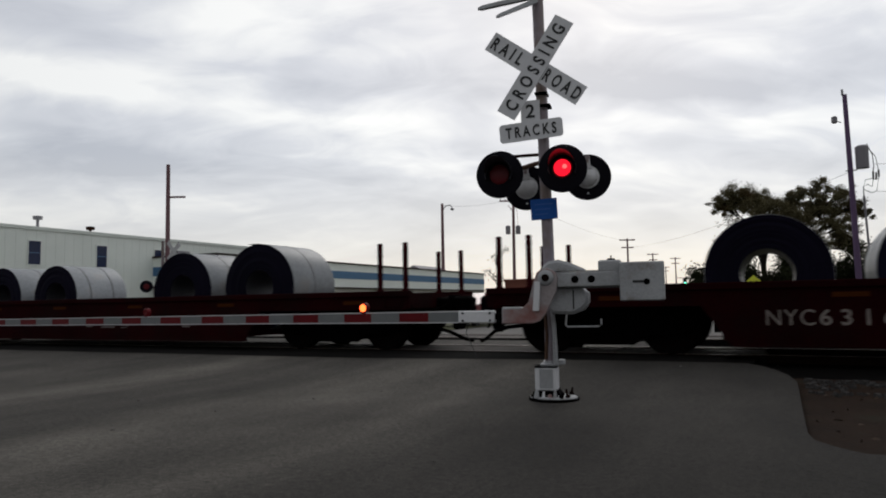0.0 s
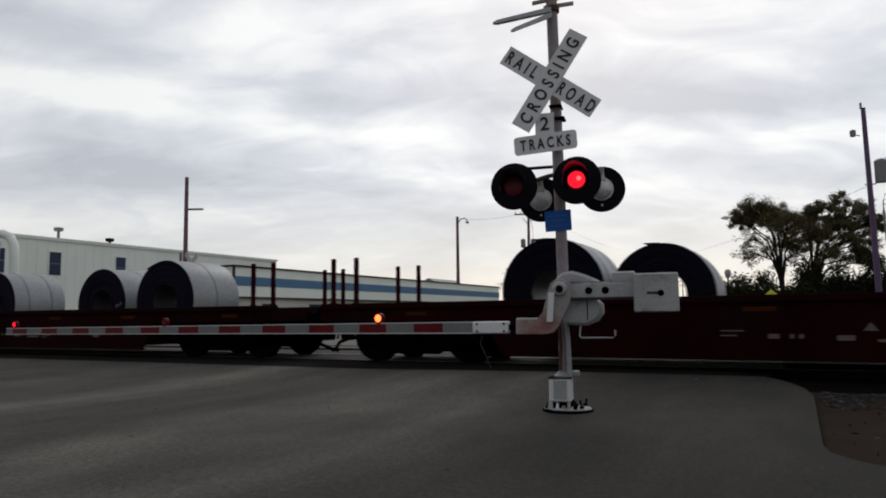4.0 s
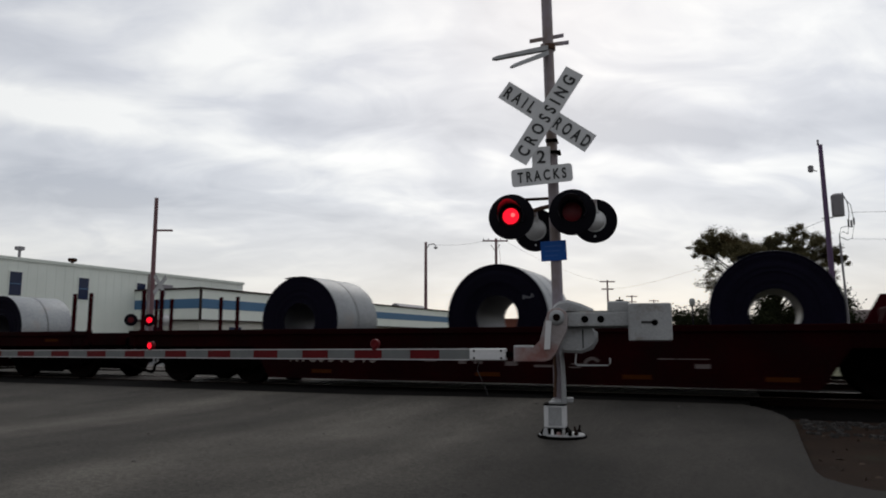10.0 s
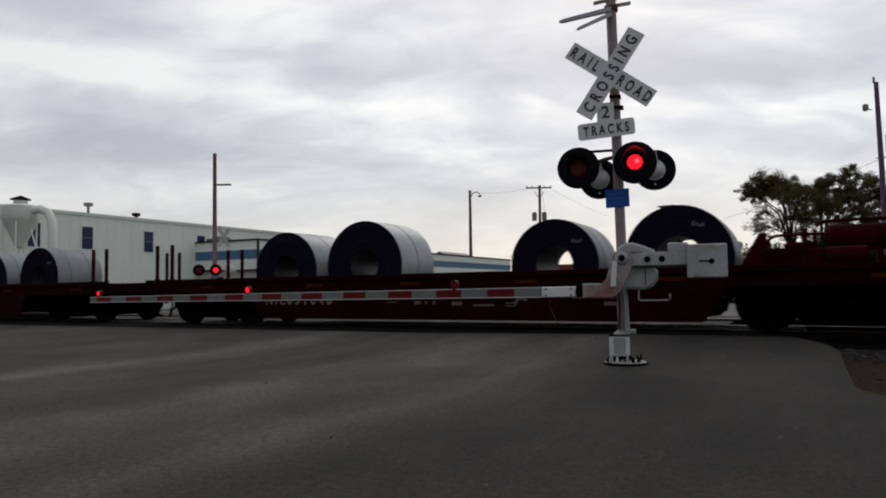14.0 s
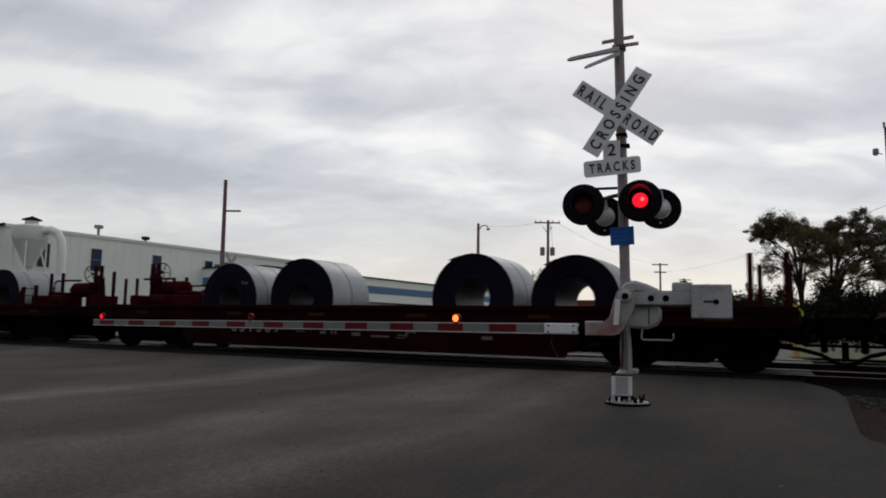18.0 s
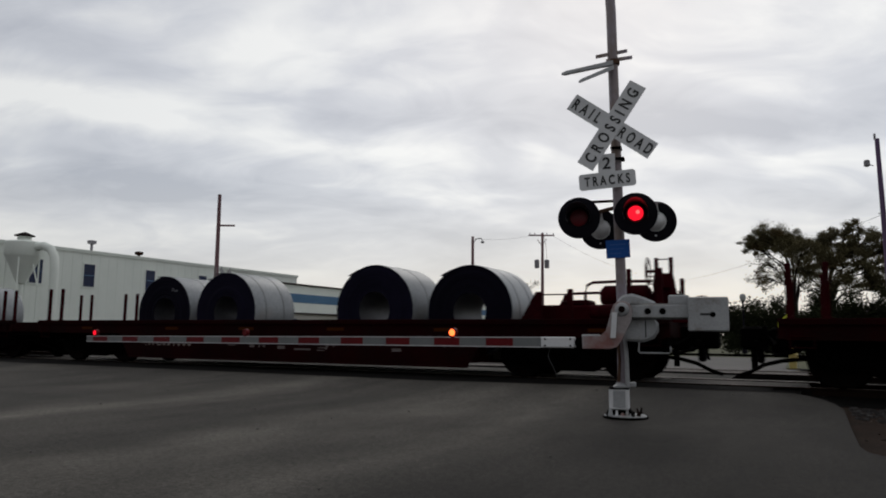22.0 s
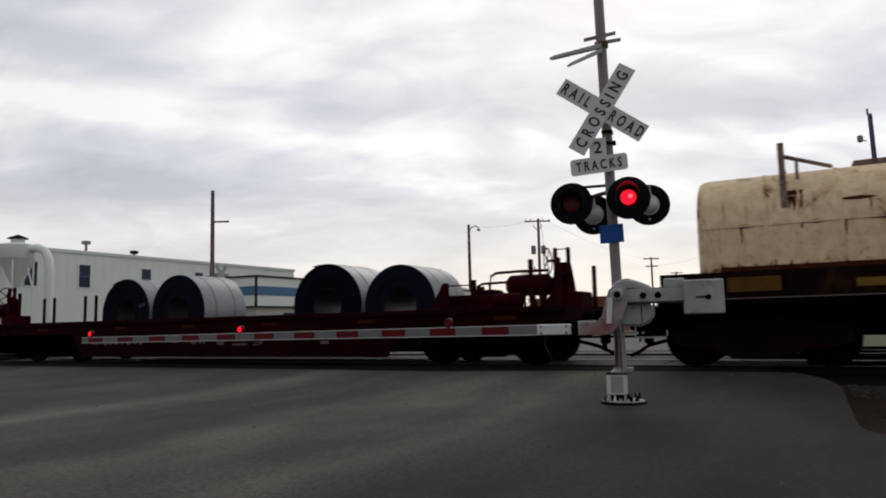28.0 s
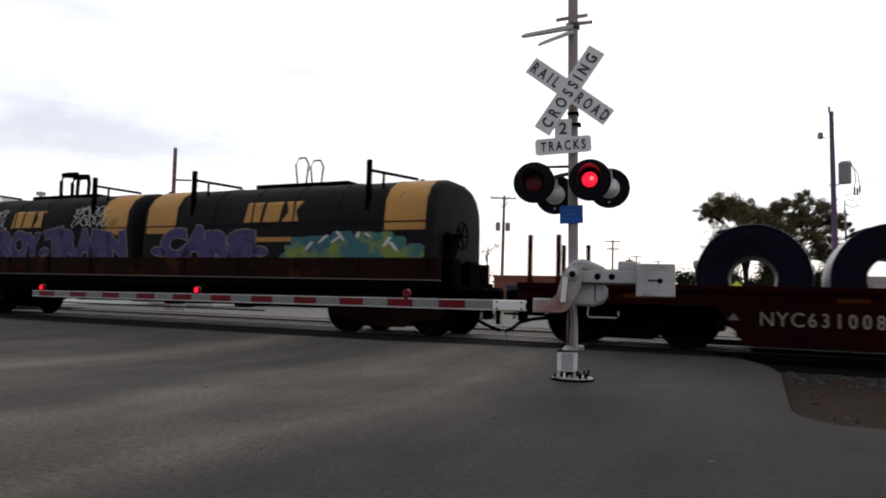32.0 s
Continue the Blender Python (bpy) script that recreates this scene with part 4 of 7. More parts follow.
    part("mast_band", Shape().turned([(1.15, 0.09), (1.19, 0.095), (1.29, 0.095), (1.33, 0.09)], (0.025, 0, 0), "z", 18), ALU, mast)
    # counterweight arm, box and the gate arm's fork: parts that carry the barrier
    lever = part("counterweight_arm", Shape().box(0.06, 0.82, -0.46, -0.40, 1.19, 1.375, 0.03), ALU, mast, "pale counterweight lever")
    part("lever_top", Shape().box(0.57, 0.80, -0.45, -0.30, 1.34, 1.475, 0.015), ALU, mast)
    for x in (0.335, 0.50):
        part("lever_bolt", Shape().turned([(-0.475, 0.0), (-0.475, 0.030), (-0.46, 0.038), (-0.455, 0.038)], (x, 0, 1.285), "y", 14), GRIME, lever)
    part("pivot_boss", Shape().turned([(-0.56, 0.0), (-0.56, 0.05), (-0.545, 0.075), (-0.52, 0.085)], (0.045, 0, 1.305), "y", 20), ALU, lever)
    part("pivot_pin", Shape().turned([(-0.575, 0.0), (-0.575, 0.035), (-0.56, 0.04)], (0.045, 0, 1.305), "y", 14), RUSTRED, lever)
    cw = part("counterweight", Shape().box(0.78, 1.21, -0.54, -0.34, 1.055, 1.445, 0.012), ALU, mast, "square pale grey counterweight box")
    part("slot", Shape().box(0.905, 1.06, -0.545, -0.538, 1.235, 1.26), BLACK, cw)
    part("slot_bolt", Shape().turned([(-0.56, 0.0), (-0.56, 0.022), (-0.54, 0.032)], (1.04, 0, 1.245), "y", 10), GRIME, cw)
    part("eye_bolt", Shape().box(0.66, 0.74, -0.43, -0.40, 1.475, 1.49).rod((0.70, -0.41, 1.46), (0.70, -0.41, 1.52), 0.008, seg=6), GRIME, cw)
    edge = [(-0.42, 0.84), (-0.42, 0.985), (-0.22, 0.985), (-0.14, 1.06), (-0.085, 1.26), (-0.05, 1.36), (0.0, 1.40), (0.07, 1.405), (0.14, 1.37), (0.165, 1.30), (0.15, 1.17), (0.03, 0.93), (-0.03, 0.86), (-0.10, 0.84)]
    fork = Shape().loft([[(0.0 + x * g, y, 1.1 + (z - 1.1) * g) for x, z in edge] for y, g in ((-0.525, 0.975), (-0.512, 1.0), (-0.465, 1.0))])
    part("arm_fork", fork, RUSTY_ALU, mast, "curved cast arm bracket stained with red primer")
    part("fork_lip", Shape().box(-0.43, -0.22, -0.45, -0.30, 0.975, 1.01, 0.008), ALU, mast)
    part("fork_rib", Shape().loft([[(-0.09, y, 0.97), (-0.03, y, 0.97), (-0.005, y, 1.27), (-0.065, y, 1.27)] for y in (-0.575, -0.527)]), WHITE, mast, "pale upright rib")
    sh = Shape().pipe([(0.05, -0.06, 0.96), (0.066, -0.07, 0.78), (0.070, -0.07, 0.60), (0.072, -0.07, 0.38)], [0.024, 0.024, 0.026, 0.028])
    part("conduit", sh, ALU, mast, "pale conduit beside the mast")
    sh = Shape().pipe([(-0.03, -0.055, 0.94), (-0.015, -0.06, 0.70), (-0.03, -0.06, 0.44)], 0.018)
    part("rusty_pipe", sh, PIPE_BROWN, mast, "thin rust brown pipe")
    sh = Shape().pipe([(0.23, -0.30, 0.95), (0.22, -0.36, 0.82), (0.24, -0.37, 0.80), (0.56, -0.37, 0.80), (0.58, -0.37, 0.82), (0.58, -0.34, 0.875)], 0.010, 6)
    part("crank_loop", sh, ALU, mast, "bent rod under the gate machine")

    arm = thing("gate_arm", "lowered crossing gate arm with red and white stripes and red lamps", "gate arm", MAST_AT @ pose(-0.52, -0.36, 0.912, 0, 0.0, 0) @ pose(0, 0, 0, 0, 0, ARM_TURN - SIGN_TURN) @ pose(0, 0, 0, 0, -0.35, 0))
    butt = part("arm_butt", Shape().box(-0.44, 0.0, -0.03, 0.03, -0.066, 0.066, 0.01), WHITE, arm, "bare aluminium arm end")
    for x in (-0.38, -0.05):
        for z in (-0.04, 0.04):
            part("arm_bolt", Shape().turned([(-0.042, 0.0), (-0.042, 0.011), (-0.03, 0.013)], (x, 0, z), "y", 8), GRIME, butt)
    part("arm_link", Shape().box(-0.04, 0.14, -0.012, 0.012, -0.03, 0.03), GRIME, arm, "", False)
    x, k = -0.44, 0
    while x > -10.22:
        w = min(0.39 + 0.0045 * k, 10.27 + x)
        h = 0.060 - 0.008 * (-x / 10.3)
        red = k % 2 == 1
        sh = Shape().box(x - w + 0.001, x - 0.001, -0.016, 0.016, -h, h)
        part("stripe", sh, TAPE_RED if red else TAPE_WHITE, arm, ("red" if red else "white") + " reflective stripe", False)
        x -= w
        k += 1
    for z in (-1, 1):
        sh = Shape().loft([[(x, a, z * (h - b)) for a, b in ((-0.019, 0.0), (0.019, 0.0), (0.019, 0.012), (-0.019, 0.012))] for x, h in ((-10.28, 0.058), (-0.44, 0.066))])
        part("tape_border", sh, TAPE_EDGE, arm, "pale border of the arm", False)
    part("arm_spar", Shape().box(-10.26, -0.3, 0.020, 0.05, -0.035, 0.035, 0.004), ALU, arm)
    for x, phase, lit in ((-1.73, "near", LIT_AMBER), (-5.74, "middle", LIT), (-9.98, None, LIT)):
        lamp = part("arm_lamp", Shape().box(-0.035, 0.035, -0.025, 0.045, -0.02, 0.05, 0.008), TAPE_RED, arm, "small red gate lamp", m=Matrix.Translation((x, 0, 0.070)))
        part("lens", Shape().turned([(-0.026, 0.0), (-0.034, 0.045), (-0.020, 0.058), (0.03, 0.058), (0.035, 0.0)], (0, 0, 0.055), "y", 18), TAPE_RED, lamp)
        glow = part("lamp", Shape().turned([(-0.006, 0.0), (-0.010, 0.034), (0.0, 0.045), (0.02, 0.045), (0.025, 0.0)], (0, 0, 0.050), "y", 18), lit, lamp, "glowing lamp")
        glow.matrix_basis = Matrix.Translation((0, -0.036, 0))
        if phase is not None:
            BLINKERS.append((glow, phase, Vector((0, -0.036, 0)), Vector((0, 0, 0))))
    cord = Shape().pipe([(-0.33, 0.02, -0.05), (-0.36, 0.0, -0.17), (-0.27, -0.02, -0.33), (-0.22, -0.02, -0.44)], 0.0045, 6)
    part("arm_cord", cord, CABLE, arm, "thin black hanging cord")



build_signal()


# ---------------------------------------------------------------- the train
MOVERS = []        # (object, metres ahead of the first coupling, height above the ground)
WHEELSETS = []


def renamed(me, name):
    me.name = name
    return me


def truck_shape():
    sh = Shape()
    for y in (-0.98, 0.90):
        prof = [(-1.22, 0.36), (-1.22, 0.60), (-0.60, 0.66), (-0.35, 0.78), (0.35, 0.78), (0.60, 0.66), (1.22, 0.60), (1.22, 0.36), (1.0, 0.28), (0.62, 0.26), (0.40, 0.13), (-0.40, 0.13), (-0.62, 0.26), (-1.0, 0.28)]
        sh.loft([[(a, yy, b) for a, b in prof] for yy in (y, y + 0.08)])
        for x in (-0.16, 0.0, 0.16):
            sh.rod((x, y + 0.04, 0.28), (x, y + 0.04, 0.55), 0.07, seg=8)
        for x in (-0.89, 0.89):
            sh.turned([(-0.04, 0.0), (-0.04, 0.09), (0.06, 0.12), (0.10, 0.12)], (x, y if y < 0 else y + 0.08, 0.42), "y", 12)
    sh.box(-0.22, 0.22, -0.95, 0.95, 0.50, 0.74, 0.03)
    sh.box(-0.36, 0.36, -0.9, 0.9, 0.16, 0.26)
    for x in (-0.46, 0.46):
        sh.box(min(x, x * 1.25), max(x, x * 1.25), -0.9, 0.9, 0.26, 0.42)
    sh.v = [(q[0] * 1.16, q[1], q[2] * 1.16) for q in sh.v]
    return sh


def wheelset_shape():
    sh = Shape()
    for y, f in ((-0.755, 1), (0.755, -1)):
        sh.turned([(-0.05 * f, 0.10), (-0.055 * f, 0.34), (-0.07 * f, 0.36), (-0.07 * f, 0.42), (0.035 * f, 0.425), (0.045 * f, 0.45), (0.07 * f, 0.45), (0.07 * f, 0.35), (0.02 * f, 0.32), (0.03 * f, 0.12), (0.09 * f, 0.10)], (0, y, 0), "y", 28)
        for k in range(6):
            a = k * math.pi / 3
            sh.turned([(-0.06 * f, 0.0), (-0.06 * f, 0.035), (-0.045 * f, 0.04)], (0.24 * math.cos(a), y, 0.24 * math.sin(a)), "y", 8)
    sh.rod((0, -0.98, 0), (0, 0.98, 0), 0.075, seg=12)
    sh.v = [(q[0] * 1.16, q[1], q[2] * 1.16) for q in sh.v]
    return sh


def coupler_shape(f, more):
    sh = Shape()
    a, b, c, d = (f * (v + more) for v in (8.1, 9.0, 8.75, 9.13))
    sh.box(min(a, b), max(a, b), -0.13, 0.13, 0.68, 0.95, 0.02)
    e, g = sorted((f * (8.3 + more), f * (8.62 + more)))
    sh.box(e, g, -0.34, 0.34, 0.56, 1.00, 0.04)
    sh.box(min(c, c - f * 0.07), max(c, c - f * 0.07), -0.30, 0.26, 0.58, 1.04, 0.03)
    sh.box(min(c, d), max(c, d), -0.20, 0.16, 0.60, 1.02, 0.05)
    sh.box(min(c, c + f * 0.12), max(c, c + f * 0.12), -0.22, 0.20, 0.36, 0.66, 0.03)
    sh.pipe([(c + f * 0.18, -0.2, 0.62), (c + f * 0.17, -0.22, 0.50), (c + f * 0.2, -0.2, 0.40)], 0.022, 6)
    return sh


def hose_shape(f, more):
    sh = Shape()
    m = more
    sh.pipe([(f * (7.7 + m), -0.5, 0.50), (f * (8.1 + m), -0.5, 0.46), (f * (8.45 + m), -0.48, 0.42), (f * (8.75 + m), -0.40, 0.34), (f * (9.0 + m), -0.2, 0.19), (f * (9.15 + m), -0.1, 0.14)], 0.036)
    sh.pipe([(f * (7.9 + m), -1.15, 0.70), (f * (8.25 + m), -1.1, 0.62), (f * (8.5 + m), -0.8, 0.52), (f * (8.75 + m), -0.3, 0.62)], 0.024)
    sh.pipe([(f * (8.0 + m), -0.2, 0.66), (f * (8.4 + m), -0.25, 0.52), (f * (8.7 + m), -0.3, 0.58), (f * (8.8 + m), -0.3, 0.72)], 0.028)
    return sh


def running_gear(car, more=0.38, dusty=False):
    cast = "dusty_truck" if dusty else "truck"
    for f in (-1, 1):
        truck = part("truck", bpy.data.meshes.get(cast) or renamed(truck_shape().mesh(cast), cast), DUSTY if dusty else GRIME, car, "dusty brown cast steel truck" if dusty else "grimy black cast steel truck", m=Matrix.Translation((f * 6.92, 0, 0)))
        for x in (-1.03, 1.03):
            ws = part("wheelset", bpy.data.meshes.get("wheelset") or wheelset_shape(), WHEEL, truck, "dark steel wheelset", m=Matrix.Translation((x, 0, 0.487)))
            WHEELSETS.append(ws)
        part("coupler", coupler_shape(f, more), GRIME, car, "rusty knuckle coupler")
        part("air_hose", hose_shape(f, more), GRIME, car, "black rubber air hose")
        v = f * (8.84 + more)
        part("angle_cock", bpy.data.meshes.get("angle_cock") or Shape().box(-0.035, 0.035, -0.03, 0.03, -0.07, 0.07, 0.015).box(-0.06, 0.08, -0.02, 0.02, -0.04, -0.01, 0.006).mesh("angle_cock"), GRIME, car, "grimy black air cock", m=Matrix.Translation((v, -0.66, 0.70)))


def brake_gear(car, f, inset=0.0, low=False):
    """The end with the hand brake: tall posts with a brake wheel, air tank, boxes and bent handrails; f is its side."""
    x = lambda d: f * (9.55 - inset - d)          # metres in from the coupling
    if low == "mast":
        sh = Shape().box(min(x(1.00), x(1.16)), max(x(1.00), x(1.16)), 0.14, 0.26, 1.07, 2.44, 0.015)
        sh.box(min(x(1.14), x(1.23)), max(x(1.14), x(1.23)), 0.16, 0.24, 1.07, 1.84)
        part("brake_post", sh, OXIDE_LIT, car, "tall dark red brake post", False)
        a, b = sorted((x(1.16), x(1.32)))
        part("brake_housing", Shape().box(a, b, 0.08, 0.32, 1.76, 2.18, 0.05), GRIME, car, "black hand brake housing")
        hub = (x(1.44), 0.20, 2.04)
    else:
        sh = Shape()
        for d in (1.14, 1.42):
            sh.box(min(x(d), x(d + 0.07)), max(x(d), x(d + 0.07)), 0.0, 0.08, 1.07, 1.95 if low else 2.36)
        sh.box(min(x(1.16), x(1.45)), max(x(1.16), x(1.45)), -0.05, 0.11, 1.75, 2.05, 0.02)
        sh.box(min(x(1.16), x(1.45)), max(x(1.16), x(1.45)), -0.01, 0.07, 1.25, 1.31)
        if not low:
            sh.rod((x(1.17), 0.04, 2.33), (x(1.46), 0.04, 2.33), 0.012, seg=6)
        part("brake_post", sh, OXIDE_LIT, car, "tall dark red brake posts", False)
        part("brake_panel", Shape().loft([[(x(1.0), y, 1.07), (x(1.85), y, 1.07), (x(1.58), y, 1.45), (x(1.5), y, 2.0), (x(1.14), y, 2.0)] for y in (0.085, 0.125)]), OXIDE_LIT, car, "dark red sheet between the posts", False)
        a, b = sorted((x(0.80), x(1.10)))
        part("step_box", Shape().box(a, b, -0.4, 0.4, 1.07, 1.42, 0.02), OXIDE_LIT, car, "", False)
        hub = (x(1.62), 0.04, 2.10)
    for y in ((-0.95, 0.89) if f > 0 else ()):
        part("gusset", Shape().loft([[(x(3.95), yy, 1.10), (x(3.50), yy, 1.10), (x(3.50), yy, 1.68), (x(3.62), yy, 1.68)] for yy in (y, y + 0.06)]), OXIDE_LIT, car, "sloping dark red end plate", False)
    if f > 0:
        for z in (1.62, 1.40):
            part("cross_rail", Shape().rod((x(3.52), -0.92, z), (x(2.95), -0.92, z), 0.016, seg=6), OXIDE_LIT, car, "thin red rail")
        part("rail_post", Shape().box(x(2.97), x(2.87), -0.96, -0.88, 1.07, 1.72), OXIDE_LIT, car, "", False)
    wheel = Shape().turned([(-0.012, 0.265), (0.0, 0.285), (0.014, 0.265), (0.0, 0.25)], hub, "x", 28, closed=True)
    for k in range(5):
        a = k * 2 * math.pi / 5
        wheel.rod((hub[0] - f * 0.02, hub[1], hub[2]), (hub[0], hub[1] + 0.26 * math.cos(a), hub[2] + 0.26 * math.sin(a)), 0.012, seg=6)
    wheel.rod((hub[0] + f * 0.2, hub[1], hub[2]), (hub[0] - f * 0.02, hub[1], hub[2]), 0.03, seg=8)
    part("brake_wheel", wheel, OXIDE_LIT, car, "spoked hand brake wheel")
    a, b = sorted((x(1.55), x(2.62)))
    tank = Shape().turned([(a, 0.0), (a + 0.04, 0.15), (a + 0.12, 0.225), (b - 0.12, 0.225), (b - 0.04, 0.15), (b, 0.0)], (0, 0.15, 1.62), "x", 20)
    part("air_tank", tank, OXIDE_LIT, car, "dark red air reservoir")
    legs = Shape()
    for d in (1.75, 2.42):
        legs.box(min(x(d), x(d + 0.06)), max(x(d), x(d + 0.06)), 0.0, 0.30, 1.07, 1.56)
    legs.box(min(x(1.55), x(2.9)), max(x(1.55), x(2.9)), 0.05, 0.10, 1.38, 1.42)
    part("tank_stand", legs, OXIDE_LIT, car, "", False)
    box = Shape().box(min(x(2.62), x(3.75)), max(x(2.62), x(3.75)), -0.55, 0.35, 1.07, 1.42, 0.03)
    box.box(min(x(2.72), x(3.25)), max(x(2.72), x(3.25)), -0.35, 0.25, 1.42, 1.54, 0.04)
    part("valve_box", box, OXIDE_LIT, car, "dark red valve boxes", False)
    part("brake_cylinder", Shape().turned([(min(x(2.0), x(2.6)), 0.0), (min(x(2.0), x(2.6)), 0.15), (max(x(2.0), x(2.6)), 0.15), (max(x(2.0), x(2.6)), 0.0)], (0, -0.55, 1.28), "x", 16), OXIDE_LIT, car)
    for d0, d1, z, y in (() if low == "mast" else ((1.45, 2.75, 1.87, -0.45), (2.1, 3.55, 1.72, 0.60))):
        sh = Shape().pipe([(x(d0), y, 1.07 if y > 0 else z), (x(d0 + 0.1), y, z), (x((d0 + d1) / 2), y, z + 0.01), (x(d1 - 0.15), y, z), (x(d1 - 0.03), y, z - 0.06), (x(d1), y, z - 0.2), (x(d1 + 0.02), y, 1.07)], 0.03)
        part("handrail", sh, OXIDE_LIT, car, "bent red handrail")


def stakes(car, f):
    sh_mesh = None
    for xx in (8.12, 8.67):
        for y in (-1.27, 1.27):
            if sh_mesh is None:
                sh = Shape().box(-0.045, 0.045, -0.035, 0.035, 1.02, 2.04, 0.012)
                sh.box(-0.06, 0.06, -0.05, 0.05, 1.02, 1.16, 0.01)
                sh_mesh = sh.mesh("stake")
            part("stake", sh_mesh, OXIDE_LIT, car, "dark red steel stake", m=Matrix.Translation((f * xx, y, 0)))


def sill_shape(y):
    """One deep side: fish-bellied between the trucks, with flanges."""
    f = -1 if y < 0 else 1
    sh = Shape()
    low = [(-8.75, 0.78), (-5.35, 0.78), (-4.95, 0.19), (4.95, 0.19), (5.35, 0.78), (8.75, 0.78)]
    prof = low + [(8.75, 1.06), (-8.75, 1.06)]
    sh.loft([[(a, yy, b) for a, b in prof] for yy in (y, y - f * 0.03)])
    sh.box(-8.85, 8.85, min(y + f * 0.05, y - f * 0.14), max(y + f * 0.05, y - f * 0.14), 1.02, 1.13, 0.012)
    sh.box(-4.92, 4.92, min(y + f * 0.03, y - f * 0.12), max(y + f * 0.03, y - f * 0.12), 0.165, 0.20)
    for k in range(9):
        xx = -4.2 + 1.05 * k
        sh.box(xx - 0.02, xx + 0.02, min(y - f * 0.03, y - f * 0.12), max(y - f * 0.03, y - f * 0.12), 0.2, 1.0)
    return sh


def stencil_bars(car, seed):
    """Small stencilled panels, too small to read, as plain bars."""
    rng = random.Random(seed)
    me = bpy.data.meshes.get("stencil_bar") or Shape().box(0, 0.1, -0.0025, 0, -0.02, 0.02).mesh("stencil_bar")
    for x, z, wide, tall in ((0.12, 0.50, 2.2, 2.3), (-0.75, 0.52, 1.5, 2.1), (-0.48, 0.52, 0.5, 1.9), (-0.35, 0.52, 0.6, 1.9), (0.62, 0.465, 4.6, 1.2), (1.28, 0.505, 1.8, 0.6),
                             (1.26, 0.45, 2.0, 0.6), (2.66, 0.60, 2.6, 0.6), (2.98, 0.60, 4.8, 0.5), (3.22, 0.49, 2.3, 2.1), (-1.42, 0.60, 3.2, 0.6), (-1.42, 0.53, 2.4, 0.6)):
        part("stencil_bar", me, STENCIL_DIM, car, "", False, Matrix.Translation((x + rng.uniform(-0.03, 0.03), -1.452, z)) @ Matrix.Diagonal((wide, 1, tall * 0.8, 1)))
    arch = bpy.data.meshes.get("arched_mark")
    if arch is None:
        sh = Shape()
        sh.loft([[(1.62 + q * math.cos(a), y, 0.47 + q * math.sin(a)) for q, y in ((0.10, -0.0025), (0.155, -0.0025), (0.155, 0.0), (0.10, 0.0))] for a in [radians(180 - 18 * k) for k in range(9)]])
        arch = renamed(sh.mesh("arched_mark"), "arched_mark")
    part("arched_mark", arch, STENCIL_DIM, car, "pale arched mark", False, Matrix.Translation((0, -1.452, 0)))
    part("triangle_mark", bpy.data.meshes.get("triangle_mark") or renamed(Shape().loft([[(-0.09, y, 0), (0.09, y, 0), (0.0, y, 0.12)] for y in (-0.0025, 0.0)]).mesh("triangle_mark"), "triangle_mark"), STENCIL_DIM, car, "pale triangle", False, Matrix.Translation((-5.10 if seed % 2 else 0.52, -1.452, 0.56 if seed % 2 else 0.60)))


